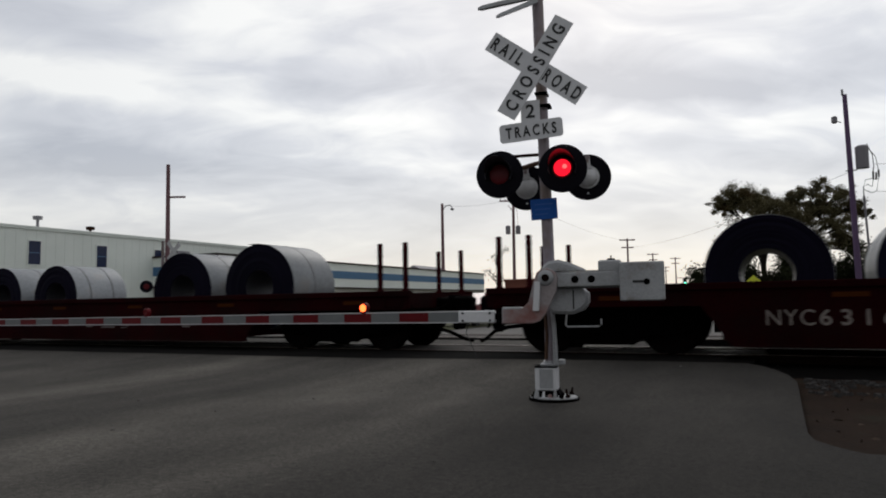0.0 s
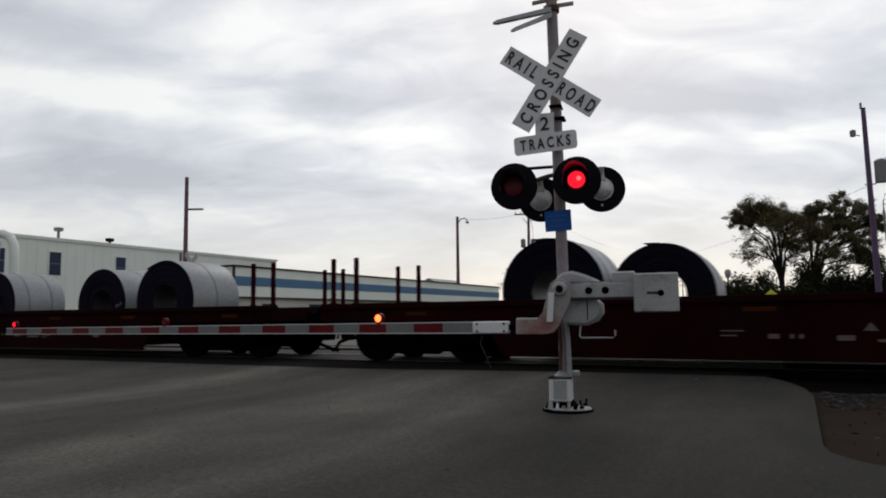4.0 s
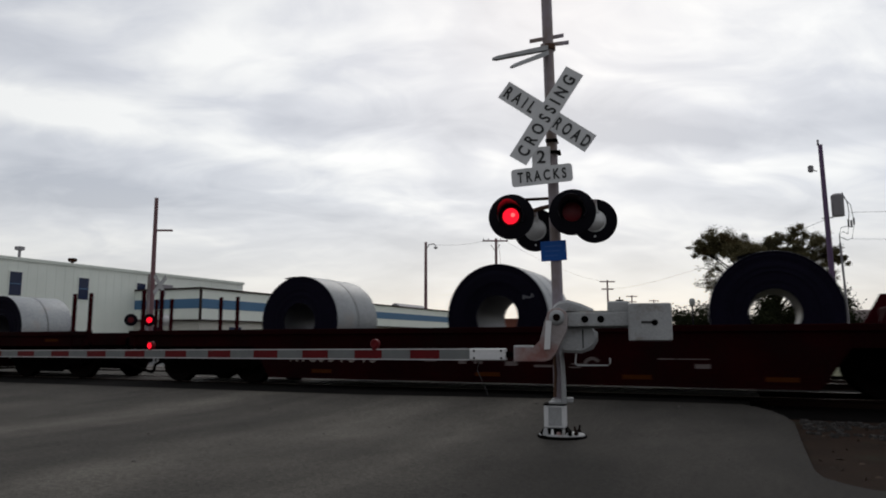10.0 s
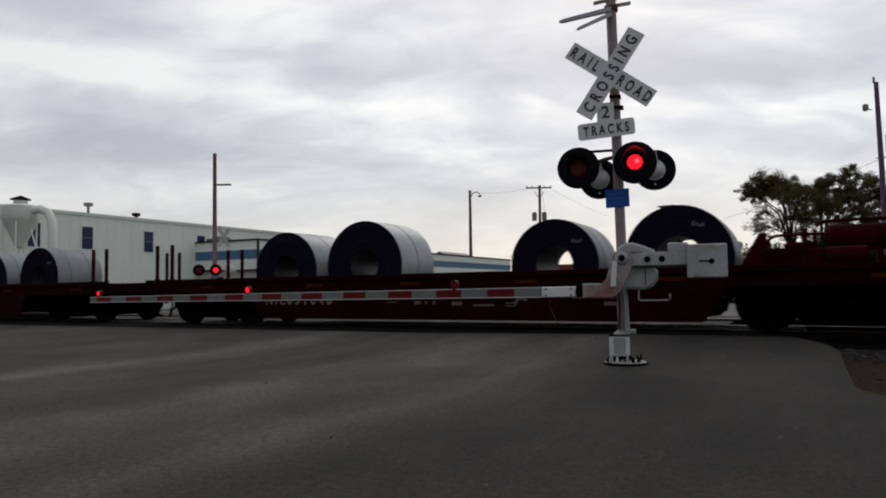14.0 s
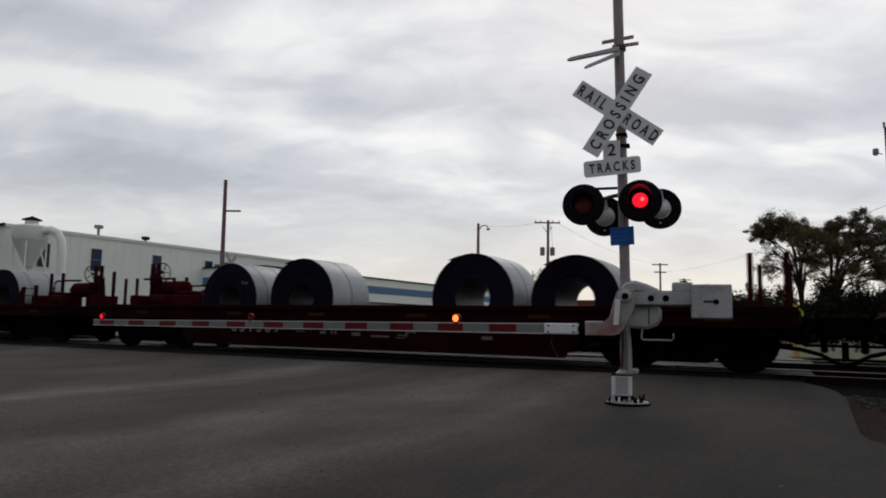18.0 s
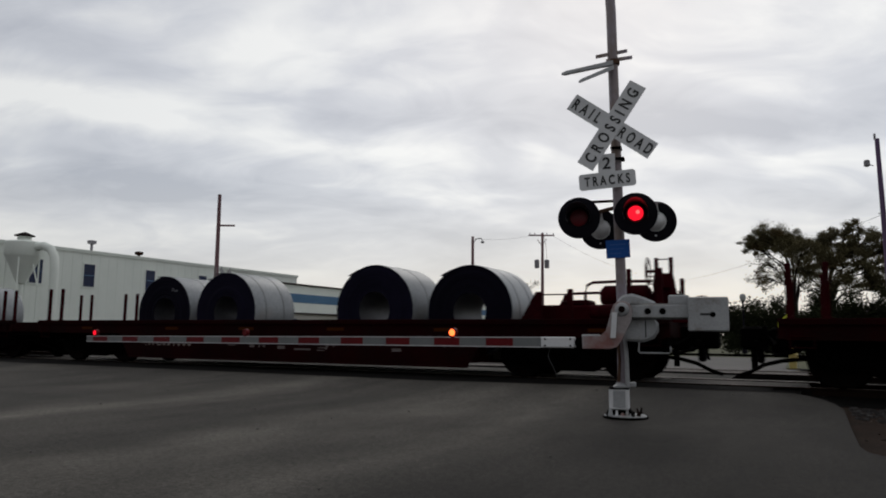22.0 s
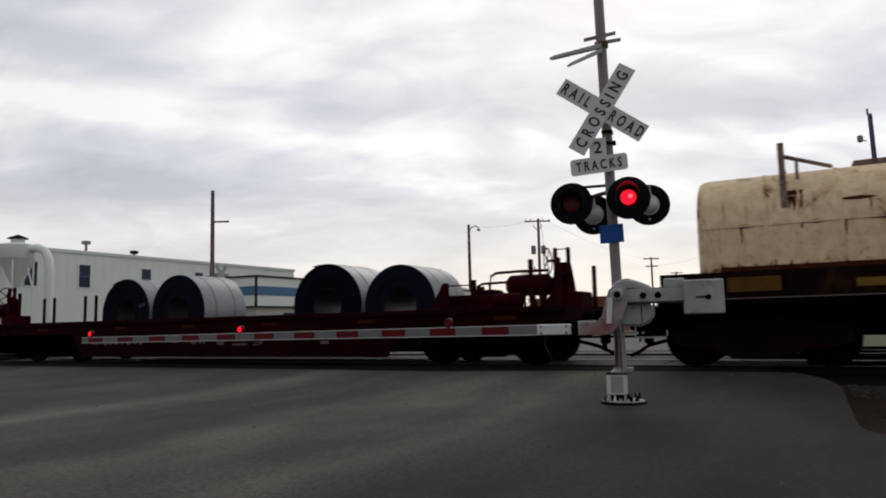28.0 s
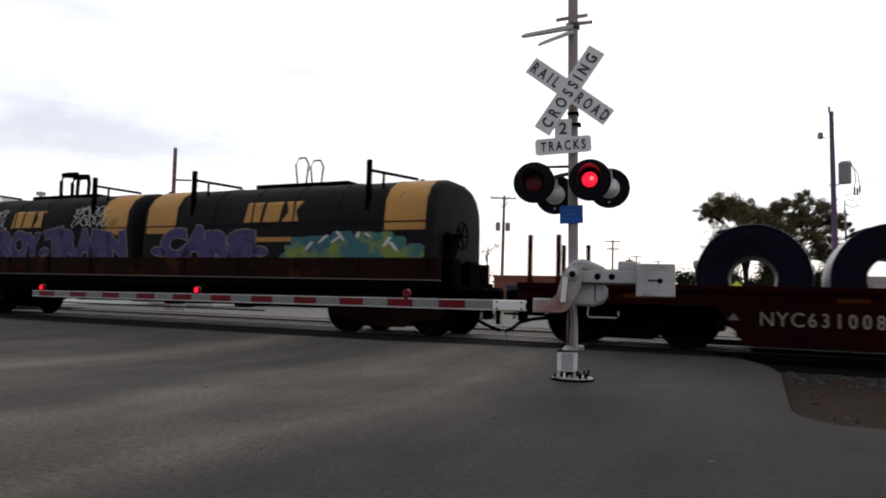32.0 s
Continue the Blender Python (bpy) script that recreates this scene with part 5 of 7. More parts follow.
def open_car(k, number, brake, coils, shift=0.0, seed=0, spot=(-4.60, -3.98, -2.60), gear=(0.0, False)):
    """An open steel-coil car: brake is -1, 1 or 0 for the end with the hand brake."""
    car = thing("coil_car", "dark oxide red open coil car carrying grey steel coils", "railway car", group="train cars")
    for y in (-1.45, 1.45):
        part("side_sill", bpy.data.meshes.get("sill%d" % (y > 0)) or renamed(sill_shape(y).mesh("side_sill"), "sill%d" % (y > 0)), OXIDE, car, "deep dark red side sill", False)
    floor = Shape().box(-5.0, 5.0, -1.42, 1.42, 0.27, 0.33)
    floor.box(-8.8, -5.0, -1.42, 1.42, 0.98, 1.06).box(5.0, 8.8, -1.42, 1.42, 0.98, 1.06)
    floor.box(-8.6, 8.6, -0.3, 0.3, 0.60, 0.98)
    floor.box(-5.06, -4.98, -1.42, 1.42, 0.27, 1.06).box(4.98, 5.06, -1.42, 1.42, 0.27, 1.06)
    part("deck", bpy.data.meshes.get("deck") or floor, OXIDE, car, "dark red steel deck", False)
    running_gear(car)
    for f in (-1, 1):
        stakes(car, f)
        if f == brake:
            brake_gear(car, f, *gear)
        part("end_beam", Shape().box(min(f * 8.75, f * 8.85), max(f * 8.75, f * 8.85), -1.45, 1.45, 0.80, 1.08), OXIDE, car, "", False)
        lever = Shape().pipe([(f * 8.84, -1.38, 0.86), (f * 8.90, -1.30, 0.70), (f * 8.93, -0.7, 0.74), (f * 9.05, -0.25, 0.86)], 0.016, 6)
        part("uncoupling_lever", lever, GRIME, car, "bent black uncoupling lever")
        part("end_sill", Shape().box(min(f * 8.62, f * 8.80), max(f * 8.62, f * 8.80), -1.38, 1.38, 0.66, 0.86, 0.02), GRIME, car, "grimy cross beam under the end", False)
        ladder = Shape()
        for z in (0.66, 0.84):
            ladder.rod((f * 8.33, -1.46, z), (f * 8.68, -1.46, z), 0.012, seg=6)
        ladder.rod((f * 8.33, -1.46, 0.64), (f * 8.33, -1.46, 1.05), 0.012, seg=6).rod((f * 8.68, -1.46, 0.64), (f * 8.68, -1.46, 1.05), 0.012, seg=6)
        part("grab_ladder", ladder, OXIDE, car, "", False)
    x0, x1, x2 = spot[:3]
    high = spot[3] if len(spot) > 3 else 0.60
    for text, a, b, tall in ((number[:3], x0, x1, 0.225), (number[3:].strip(), x1 + 0.06, x2, 0.215)):
        if text and b > a:
            letters = text[0].isalpha()
            for sh in single_letters(fitted(lettering(text, tall, 0.0 if letters else 0.004, 1.1 if letters else 1.5), b - a)):
                part("owner_letter" if letters else "car_figure", sh, STENCIL, car, "chalky white stencilled letter" if letters else "chalky white stencilled figure", False, Matrix.Translation(((a + b) / 2, -1.453, high)))
    stencil_bars(car, seed)
    me = bpy.data.meshes.get("reflector") or Shape().box(0, 0.46, -0.0025, 0, -0.035, 0.035).mesh("reflector")
    for x, z in (((-3.9, 0.31), (-0.45, 0.31), (2.1, 0.31), (4.2, 0.31)) if k in (5, 13) else ((-6.9, 0.92), (-3.6, 0.92), (-1.1, 0.92), (1.5, 0.92), (4.2, 0.92), (7.4, 0.92))):
        part("reflector", me, REFLECT, car, "amber reflector strip", False, Matrix.Translation((x, -1.452, z)))
    sag = k * CAR_L + 9.02 + shift
    MOVERS.append((car, sag, RAIL_Z))
    for c in coils:
        steel_coil(k * CAR_L + c[0], c[1], c[2] if len(c) > 2 else 1.5, seed * 7 + int(c[0] * 3))
    return car


def steel_coil(at, d, width, seed):
    """A steel coil lying across the car, on its floor: dark wound edges, pale wrap, straps."""
    rng = random.Random(seed)
    r, hole, w = d / 2, 0.365 + 0.05 * rng.random(), width / 2
    coil = thing("steel_coil", "grey steel coil with dark wound edges lying on a coil car", "steel coil", group="steel coils")
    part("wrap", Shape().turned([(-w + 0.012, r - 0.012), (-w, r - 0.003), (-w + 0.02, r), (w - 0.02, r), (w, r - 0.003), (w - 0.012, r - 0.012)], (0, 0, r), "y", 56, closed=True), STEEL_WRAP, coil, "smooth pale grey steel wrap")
    steps = []
    for f in (-1, 1):
        prof = [(f * w * 1.0, r - 0.008)]
        n = 9
        for i in range(1, n):
            rr = r - (r - hole) * i / n
            prof += [(f * (w + rng.uniform(-0.012, 0.006)), rr + 0.004), (f * (w + rng.uniform(-0.012, 0.006)), rr)]
        prof += [(f * w, hole + 0.01), (f * (w - 0.03), hole)]
        steps.append(prof)
    ring = steps[0] + steps[1][::-1]
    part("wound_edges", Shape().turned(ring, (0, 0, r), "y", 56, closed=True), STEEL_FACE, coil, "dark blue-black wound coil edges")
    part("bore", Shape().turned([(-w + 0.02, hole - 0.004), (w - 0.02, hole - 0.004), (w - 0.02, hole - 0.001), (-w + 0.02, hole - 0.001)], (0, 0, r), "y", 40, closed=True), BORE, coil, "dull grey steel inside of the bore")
    for y in ([0.0] if rng.random() < 0.5 else [-w * 0.45, w * 0.45]):
        part("strap", Shape().turned([(y - 0.02, r + 0.001), (y - 0.02, r + 0.006), (y + 0.02, r + 0.006), (y + 0.02, r + 0.001)], (0, 0, r), "y", 56, closed=True), STRAP, coil, "steel strap round the coil")
    if rng.random() < 0.55:         # loose outer end standing off the coil
        a0 = radians(rng.uniform(80, 125))
        pts = [((r + 0.003 + 0.05 * (k / 5) ** 1.6) * math.cos(a0 + 0.30 * k / 5), (r + 0.003 + 0.05 * (k / 5) ** 1.6) * math.sin(a0 + 0.30 * k / 5)) for k in range(6)]
        sh = Shape().loft([[(x, -w + 0.01, r + z), (x, w - 0.01, r + z), (x * 1.004, w - 0.01, r + z * 1.004 + 0.002), (x * 1.004, -w + 0.01, r + z * 1.004 + 0.002)] for x, z in pts])
        part("loose_tail", sh, STEEL_FACE, coil, "loose end of the outer wrap")
    if rng.random() < 0.45:         # chalk writing on the edge, not readable
        a = radians(rng.uniform(-35, 60))
        m = Matrix.Translation((0.72 * r * math.cos(a), -w - 0.004, r + 0.72 * r * math.sin(a))) @ pose(0, 0, 0, 0, rng.uniform(-35, 20), 0)
        sh = Shape()
        for i in range(4):
            sh.box(-0.10 + 0.055 * i, -0.10 + 0.055 * i + 0.026, -0.002, 0.0, -0.04 + 0.012 * (i % 2), 0.04 - 0.02 * (i % 3))
        part("chalk_marks", sh, CHALK_DIM, coil, "pale chalk scrawl", False, m)
    for f in (-1, 1):               # timber chocks that keep the coil from rolling
        a = r * 0.50
        h = r - math.sqrt(r * r - a * a)
        x0, x1 = f * a, f * (a + 0.22)
        sh = Shape().loft([[(x0, y, 0.0), (x1, y, 0.0), (x1, y, h + 0.10), (x0, y, h - 0.004)] for y in (-w * 0.8, w * 0.8)])
        part("chock", sh, TIE, coil, "dark timber chock", False)
    MOVERS.append((coil, at, RAIL_Z + 0.33))
    return coil


def hood_profile(n=9):
    pts = [(-1.36, 1.70), (-1.36, 2.30)]
    for k in range(n + 1):
        a = math.pi * (1 - k / n)
        c, s = math.cos(a), math.sin(a)
        pts.append((1.36 * math.copysign(abs(c) ** 0.72, c), 2.52 + 0.96 * abs(s) ** 0.80))
    return pts + [(1.36, 2.30), (1.36, 1.70)]


def logo_shape(x, z, w, h, y):
    """Three slanted plain blocks in place of a company mark."""
    sh = Shape()
    t, n = 0.004, 8
    for i in range(3):
        x0, wd, lean = x + i * w / 3, w / 3 * 0.84, h * 0.18
        rings = []
        for k in range(n + 1):
            v = k / n
            pinch = (1 - abs(2 * v - 1)) * 0.28 * wd if i == 2 else 0.0
            a, b = x0 + lean * v + pinch, x0 + wd + lean * v - pinch
            rings.append([(a, y - t, z + h * v), (b, y - t, z + h * v), (b, y, z + h * v), (a, y, z + h * v)])
        sh.loft(rings)
    return sh


def on_hood(z, off=0.006):
    """y of the hood's near face at a height."""
    prof = hood_profile(9)
    for a, b in zip(prof, prof[1:]):
        if a[1] <= z <= b[1] and b[0] <= 0.01:
            return a[0] + (b[0] - a[0]) * (z - a[1]) / max(1e-6, b[1] - a[1]) - off
    return -off


def wrapped(me, off):
    """Bends flat writing onto the hood's side."""
    for v in me.vertices:
        v.co.y = on_hood(v.co.z, off) + v.co.y
    return me


def hooded_car(k, hoods, shift, number, dark):
    car = thing("hooded_coil_car", ("blue-black and yellow covered coil car with purple graffiti" if dark else "rusting cream covered coil car with brown rust streaks"), "railway car", group="train cars")
    running_gear(car, 0.1, True)
    under = Shape().box(-8.3, 8.3, -0.35, 0.35, 0.62, 1.15).box(-8.3, 8.3, -1.30, 1.30, 1.13, 1.22)
    for x in (-3.6, -1.9, -0.4, 1.3, 3.2):
        under.box(x, x + 0.5, -1.1, -0.4, 0.62, 1.13, 0.03)
    under.box(-5.4, 5.4, -1.30, -1.22, 0.80, 1.14)
    for x, w, z in ((-4.9, 0.35, 0.72), (-3.7, 0.6, 0.68), (-2.2, 0.3, 0.62), (-1.1, 0.8, 0.70), (0.9, 0.45, 0.60), (1.8, 0.9, 0.66), (3.1, 0.35, 0.58), (3.9, 0.7, 0.69), (4.9, 0.3, 0.64)):
        under.box(x, x + w, -1.26, -0.9, z, 0.85, 0.03)
    under.rod((-4.5, -1.0, 0.52), (3.8, -1.0, 0.52), 0.02, seg=6)
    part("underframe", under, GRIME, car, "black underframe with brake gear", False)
    sill = RUSTRED
    for y in (-1.42, 1.42):
        f = -1 if y < 0 else 1
        sh = Shape().box(-8.4, 8.4, min(y, y - f * 0.06), max(y, y - f * 0.06), 1.20, 1.72)
        for i in range(11):
            xx = -8.0 + 1.6 * i
            sh.box(xx, xx + 0.12, min(y, y + f * 0.05), max(y, y + f * 0.05), 1.34, 1.70)
        part("side_sill", sh, sill, car, "dark rusty side sill", False)
        part("walkway", Shape().box(-8.45, 8.45, min(y, y + f * 0.13), max(y, y + f * 0.13), 1.14, 1.33, 0.01), GRIME, car, "", False)
        part("walkway_edge", Shape().box(-8.45, 8.45, min(y + f * 0.131, y + f * 0.02), max(y + f * 0.131, y + f * 0.02), 1.331, 1.347), material("pale_edge_steel", (0.16, 0.13, 0.12), None, 0.6, 0.3) if not bpy.data.materials.get("pale_edge_steel") else bpy.data.materials["pale_edge_steel"], car, "pale walkway edge", False)
    for f in (-1, 1):
        part("end_platform", Shape().box(min(f * 8.1, f * 8.75), max(f * 8.1, f * 8.75), -1.4, 1.4, 1.10, 1.18), GRIME, car, "", False)
        if f > 0:
            part("brake_box", Shape().box(8.15, 8.45, -0.9, -0.4, 1.18, 1.75, 0.03), GRIME, car, "", False)
            part("brake_housing", Shape().loft([[(8.12, y, 1.70), (8.30, y, 1.70), (8.40, y, 1.95), (8.38, y, 2.22), (8.28, y, 2.30), (8.12, y, 2.16)] for y in (-0.85, -0.50)]), GRIME, car, "black hand brake housing")
            part("end_box", Shape().box(8.2, 8.35, 0.3, 0.9, 1.18, 1.75, 0.03), GRIME, car, "", False)
            wheel = Shape().turned([(-0.022, 0.285), (0.0, 0.31), (0.022, 0.285), (0.0, 0.26)], (8.55, -0.65, 2.22), "x", 28, closed=True)
            for i in range(5):
                a = i * 2 * math.pi / 5
                wheel.rod((8.53, -0.65, 2.22), (8.55, -0.65 + 0.28 * math.cos(a), 2.22 + 0.28 * math.sin(a)), 0.02, seg=6)
            wheel.rod((8.15, -0.65, 2.22), (8.56, -0.65, 2.22), 0.05, seg=8)
            part("brake_wheel", wheel, GRIME, car, "spoked hand brake wheel")
    for i, (x0, x1, mat) in enumerate(hoods):
        prof = hood_profile()
        sh = Shape()
        rings = []
        for x, sc in ((x0, 0.915), (x0 + 0.02, 0.96), (x0 + 0.06, 0.986), (x0 + 0.14, 1.0), (x1 - 0.14, 1.0), (x1 - 0.06, 0.986), (x1 - 0.02, 0.96), (x1, 0.915)):
            rings.append([(x, y * sc if sc < 1 else y, 1.70 + (z - 1.70) * sc) for y, z in prof])
        sh.loft(rings)
        hood = part("hood", sh, mat, car, "removable arched steel cover")
        n = 7
        for j in range(1, n):
            xx = x0 + (x1 - x0) * j / n
            rib = Shape().loft([[(x, y * (1 + g), 1.70 + (z - 1.70) * (1 + g * 0.8)) for y, z in prof] for x, g in ((xx - 0.035, 0.0005), (xx - 0.018, 0.012), (xx + 0.018, 0.012), (xx + 0.035, 0.0005))])
            part("seam", rib, mat, hood, "" if dark else "welded rib across the cover", False)
        part("belt_seam", Shape().box(x0 + 0.1, x1 - 0.1, -1.372, -1.358, 2.46, 2.49), mat, hood, "", False)
        if dark:
            for a, b in ((x0 + 0.17, x0 + 0.17 + 0.95), (x1 - 0.17 - 0.95, x1 - 0.17)):
                sh = Shape().loft([[(x, y * 1.006, 1.70 + (z - 1.70) * 1.005) for y, z in prof[1:-1]] for x in (a, b)], caps=False, closed=False)
                part("yellow_band", sh, YELLOW, hood, "dull yellow end band")
        mid = (x0 + x1) / 2
        plate = Shape().box(mid - 1.35, mid + 1.35, -0.35, 0.35, 3.46, 3.58, 0.02)
        part("lifting_plate", plate, PALE_BAR if not dark else GRIME, hood, "rusty roof plate", False)
        loop = Shape()
        for y in (-0.18, 0.18):
            if dark and i == 1:
                loop.pipe([(mid - 0.12 + 0.5 * y, y, 3.55), (mid - 0.2 + 0.5 * y, y, 4.06), (mid - 0.1 + 0.5 * y, y, 4.22), (mid + 0.08 + 0.5 * y, y, 4.22), (mid + 0.18 + 0.5 * y, y, 4.06), (mid + 0.12 + 0.5 * y, y, 3.55)], 0.022)
            else:
                loop.pipe([(mid - 0.34, y, 3.55), (mid - 0.36, y, 4.02), (mid - 0.28, y, 4.20), (mid, y, 4.19), (mid + 0.28, y, 4.20), (mid + 0.36, y, 4.02), (mid + 0.34, y, 3.55)], [0.05, 0.05, 0.075, 0.09, 0.075, 0.05, 0.05], 10)
        part("lifting_loop", loop, RUST_PALE if not dark else GRIME, hood, "welded lifting loop")
        for xx in (mid - 2.43, mid + (2.45 if dark else 2.70)):
            st = Shape().box(xx - 0.05, xx + 0.05, -1.33, -1.25, 2.72, 3.82)
            st.pipe([(xx, -1.29, 3.60), (xx + 0.75, -0.45, 3.50)], 0.035, 6).pipe([(xx + 0.22, -1.05, 3.57), (xx + 0.22, -1.05, 3.2)], 0.03, 6)
            part("corner_guide", Shape().box(xx - 0.05, xx + 0.05, 1.25, 1.33, 2.72, 3.82), PALE_BAR if not dark else GRIME, hood, "upright rusty guide bar", False)
            part("corner_guide", st, PALE_BAR if not dark else GRIME, hood, "upright rusty guide bar", False)
    s = k * CAR_L + 9.02 + shift
    MOVERS.append((car, s, RAIL_Z))
    for sh in single_letters(lettering(number, 0.23, 0.002, 1.2)):
        part("car_figure", sh, STENCIL_RED if dark else STENCIL_Y, car, "faded figure", False, Matrix.Translation((-4.55 if dark else -3.72, -1.474, 1.46)))
    part("owner_bar", Shape().box(-6.15 if dark else -5.45, -5.45 if dark else -4.65, -1.476, -1.472, 1.40, 1.53), STENCIL_RED if dark else STENCIL_Y, car, "faded owner mark", False)
    return car


# first coupling's car and those behind it: number, hand brake end, coils as (metres from coupling, diameter, width)
open_car(-1, "", 0, [(4.35, 1.72), (6.60, 1.70), (11.09, 1.83), (13.37, 1.92)], shift=-0.37, seed=1, spot=(-4.23, -3.61, -2.23), gear=(0.00, False))
open_car(0, "NYC631664", 1, [(4.40, 1.86), (6.80, 1.90), (11.20, 1.74), (13.46, 1.88)], shift=-0.20, seed=2, spot=(-4.46, -3.83, -2.32), gear=(-0.20, False))
open_car(1, "NYC631233", -1, [(4.43, 1.84), (6.79, 1.93), (11.39, 1.85), (13.68, 1.97)], shift=-0.17, seed=3, spot=(-4.03, -3.34, -1.87, 0.505), gear=(0.17, False))
open_car(2, "", 1, [(4.43, 1.92), (6.34, 1.72), (11.17, 1.85), (13.26, 1.80)], shift=-0.32, seed=4, spot=(-4.28, -3.66, -2.28), gear=(-0.10, False))
open_car(3, "NYC631258", -1, [(4.09, 1.72), (6.41, 1.78), (11.05, 1.80), (13.40, 1.83)], shift=-0.34, seed=5, spot=(-4.52, -3.86, -2.41), gear=(0.04, True))
open_car(4, "NYC631208", -1, [(4.40, 1.88), (6.39, 1.78), (11.03, 1.79), (13.46, 1.79)], shift=-0.18, seed=6, spot=(-4.59, -4.00, -2.47), gear=(-0.12, "mast"))
open_car(5, "NYC631545", 1, [(4.17, 1.93, 1.65), (8.59, 1.99, 1.65), (13.26, 1.99, 1.65)], shift=-0.17, seed=7, spot=(-4.43, -3.81, -2.45), gear=(-0.17, False))
open_car(6, "NYC631419", -1, [(4.18, 1.70), (6.72, 1.93), (11.09, 1.84), (13.64, 1.92)], shift=-0.20, seed=8, spot=(-4.56, -3.95, -2.70), gear=(0.20, False))
open_car(7, "NYC631048", 1, [(4.36, 1.91), (6.65, 2.06), (11.20, 1.84), (13.58, 1.96)], shift=0.12, seed=9, spot=(-4.77, -4.20, -2.88), gear=(0.12, False))
open_car(8, "NYC631125", 1, [(4.10, 1.76), (6.54, 1.74), (11.14, 1.98), (13.57, 1.94)], shift=-0.20, seed=10, spot=(-4.40, -3.78, -2.40), gear=(-0.20, False))
open_car(9, "   631569", -1, [(4.55, 1.89), (6.91, 1.95), (11.50, 1.93), (13.73, 1.83)], shift=-0.20, seed=11, spot=(-3.49, -3.49, -1.95), gear=(0.20, False))
open_car(10, "   631680", -1, [(4.23, 2.02, 1.65), (8.68, 2.03, 1.65), (13.45, 1.98, 1.65)], shift=-0.26, seed=12, spot=(-4.19, -4.19, -2.63), gear=(0.26, False))
open_car(11, "NYC631386", 1, [(4.23, 2.00), (6.47, 2.03), (11.01, 2.06), (13.40, 1.97)], shift=-0.28, seed=13, spot=(-4.32, -3.74, -2.67), gear=(-0.28, False))
open_car(12, "NYC631442", 1, [(4.25, 1.85), (6.62, 1.98), (11.41, 1.99), (13.53, 1.86)], shift=0.05, seed=14, spot=(-4.61, -4.04, -2.52), gear=(0.05, False))
open_car(13, "NYC631142", 1, [(4.36, 1.98), (6.97, 1.95), (11.52, 1.95), (13.74, 1.81)], shift=-0.04, seed=15, spot=(-4.49, -3.89, -2.56), gear=(-0.04, False))
open_car(14, "NYC631648", 1, [(4.84, 1.96), (6.89, 1.97), (11.79, 1.97), (13.76, 1.84)], shift=-0.10, seed=16, spot=(-4.50, -3.88, -2.50), gear=(-0.10, False))
CREAM_CAR = hooded_car(15, ((-7.75, -0.12, CREAM), (0.18, 8.05, RUSTED)), -0.20, "496047", False)
DARK_CAR = hooded_car(16, ((-8.05, -0.19, SLATE), (0.17, 8.2, SLATE)), -0.66, "496208", True)
open_car(17, "NYC631008", 1, [(3.39, 1.90), (5.50, 1.88), (10.10, 1.94), (12.50, 1.92)], shift=-0.82, seed=17, spot=(-4.70, -4.06, -2.95), gear=(0.13, False))


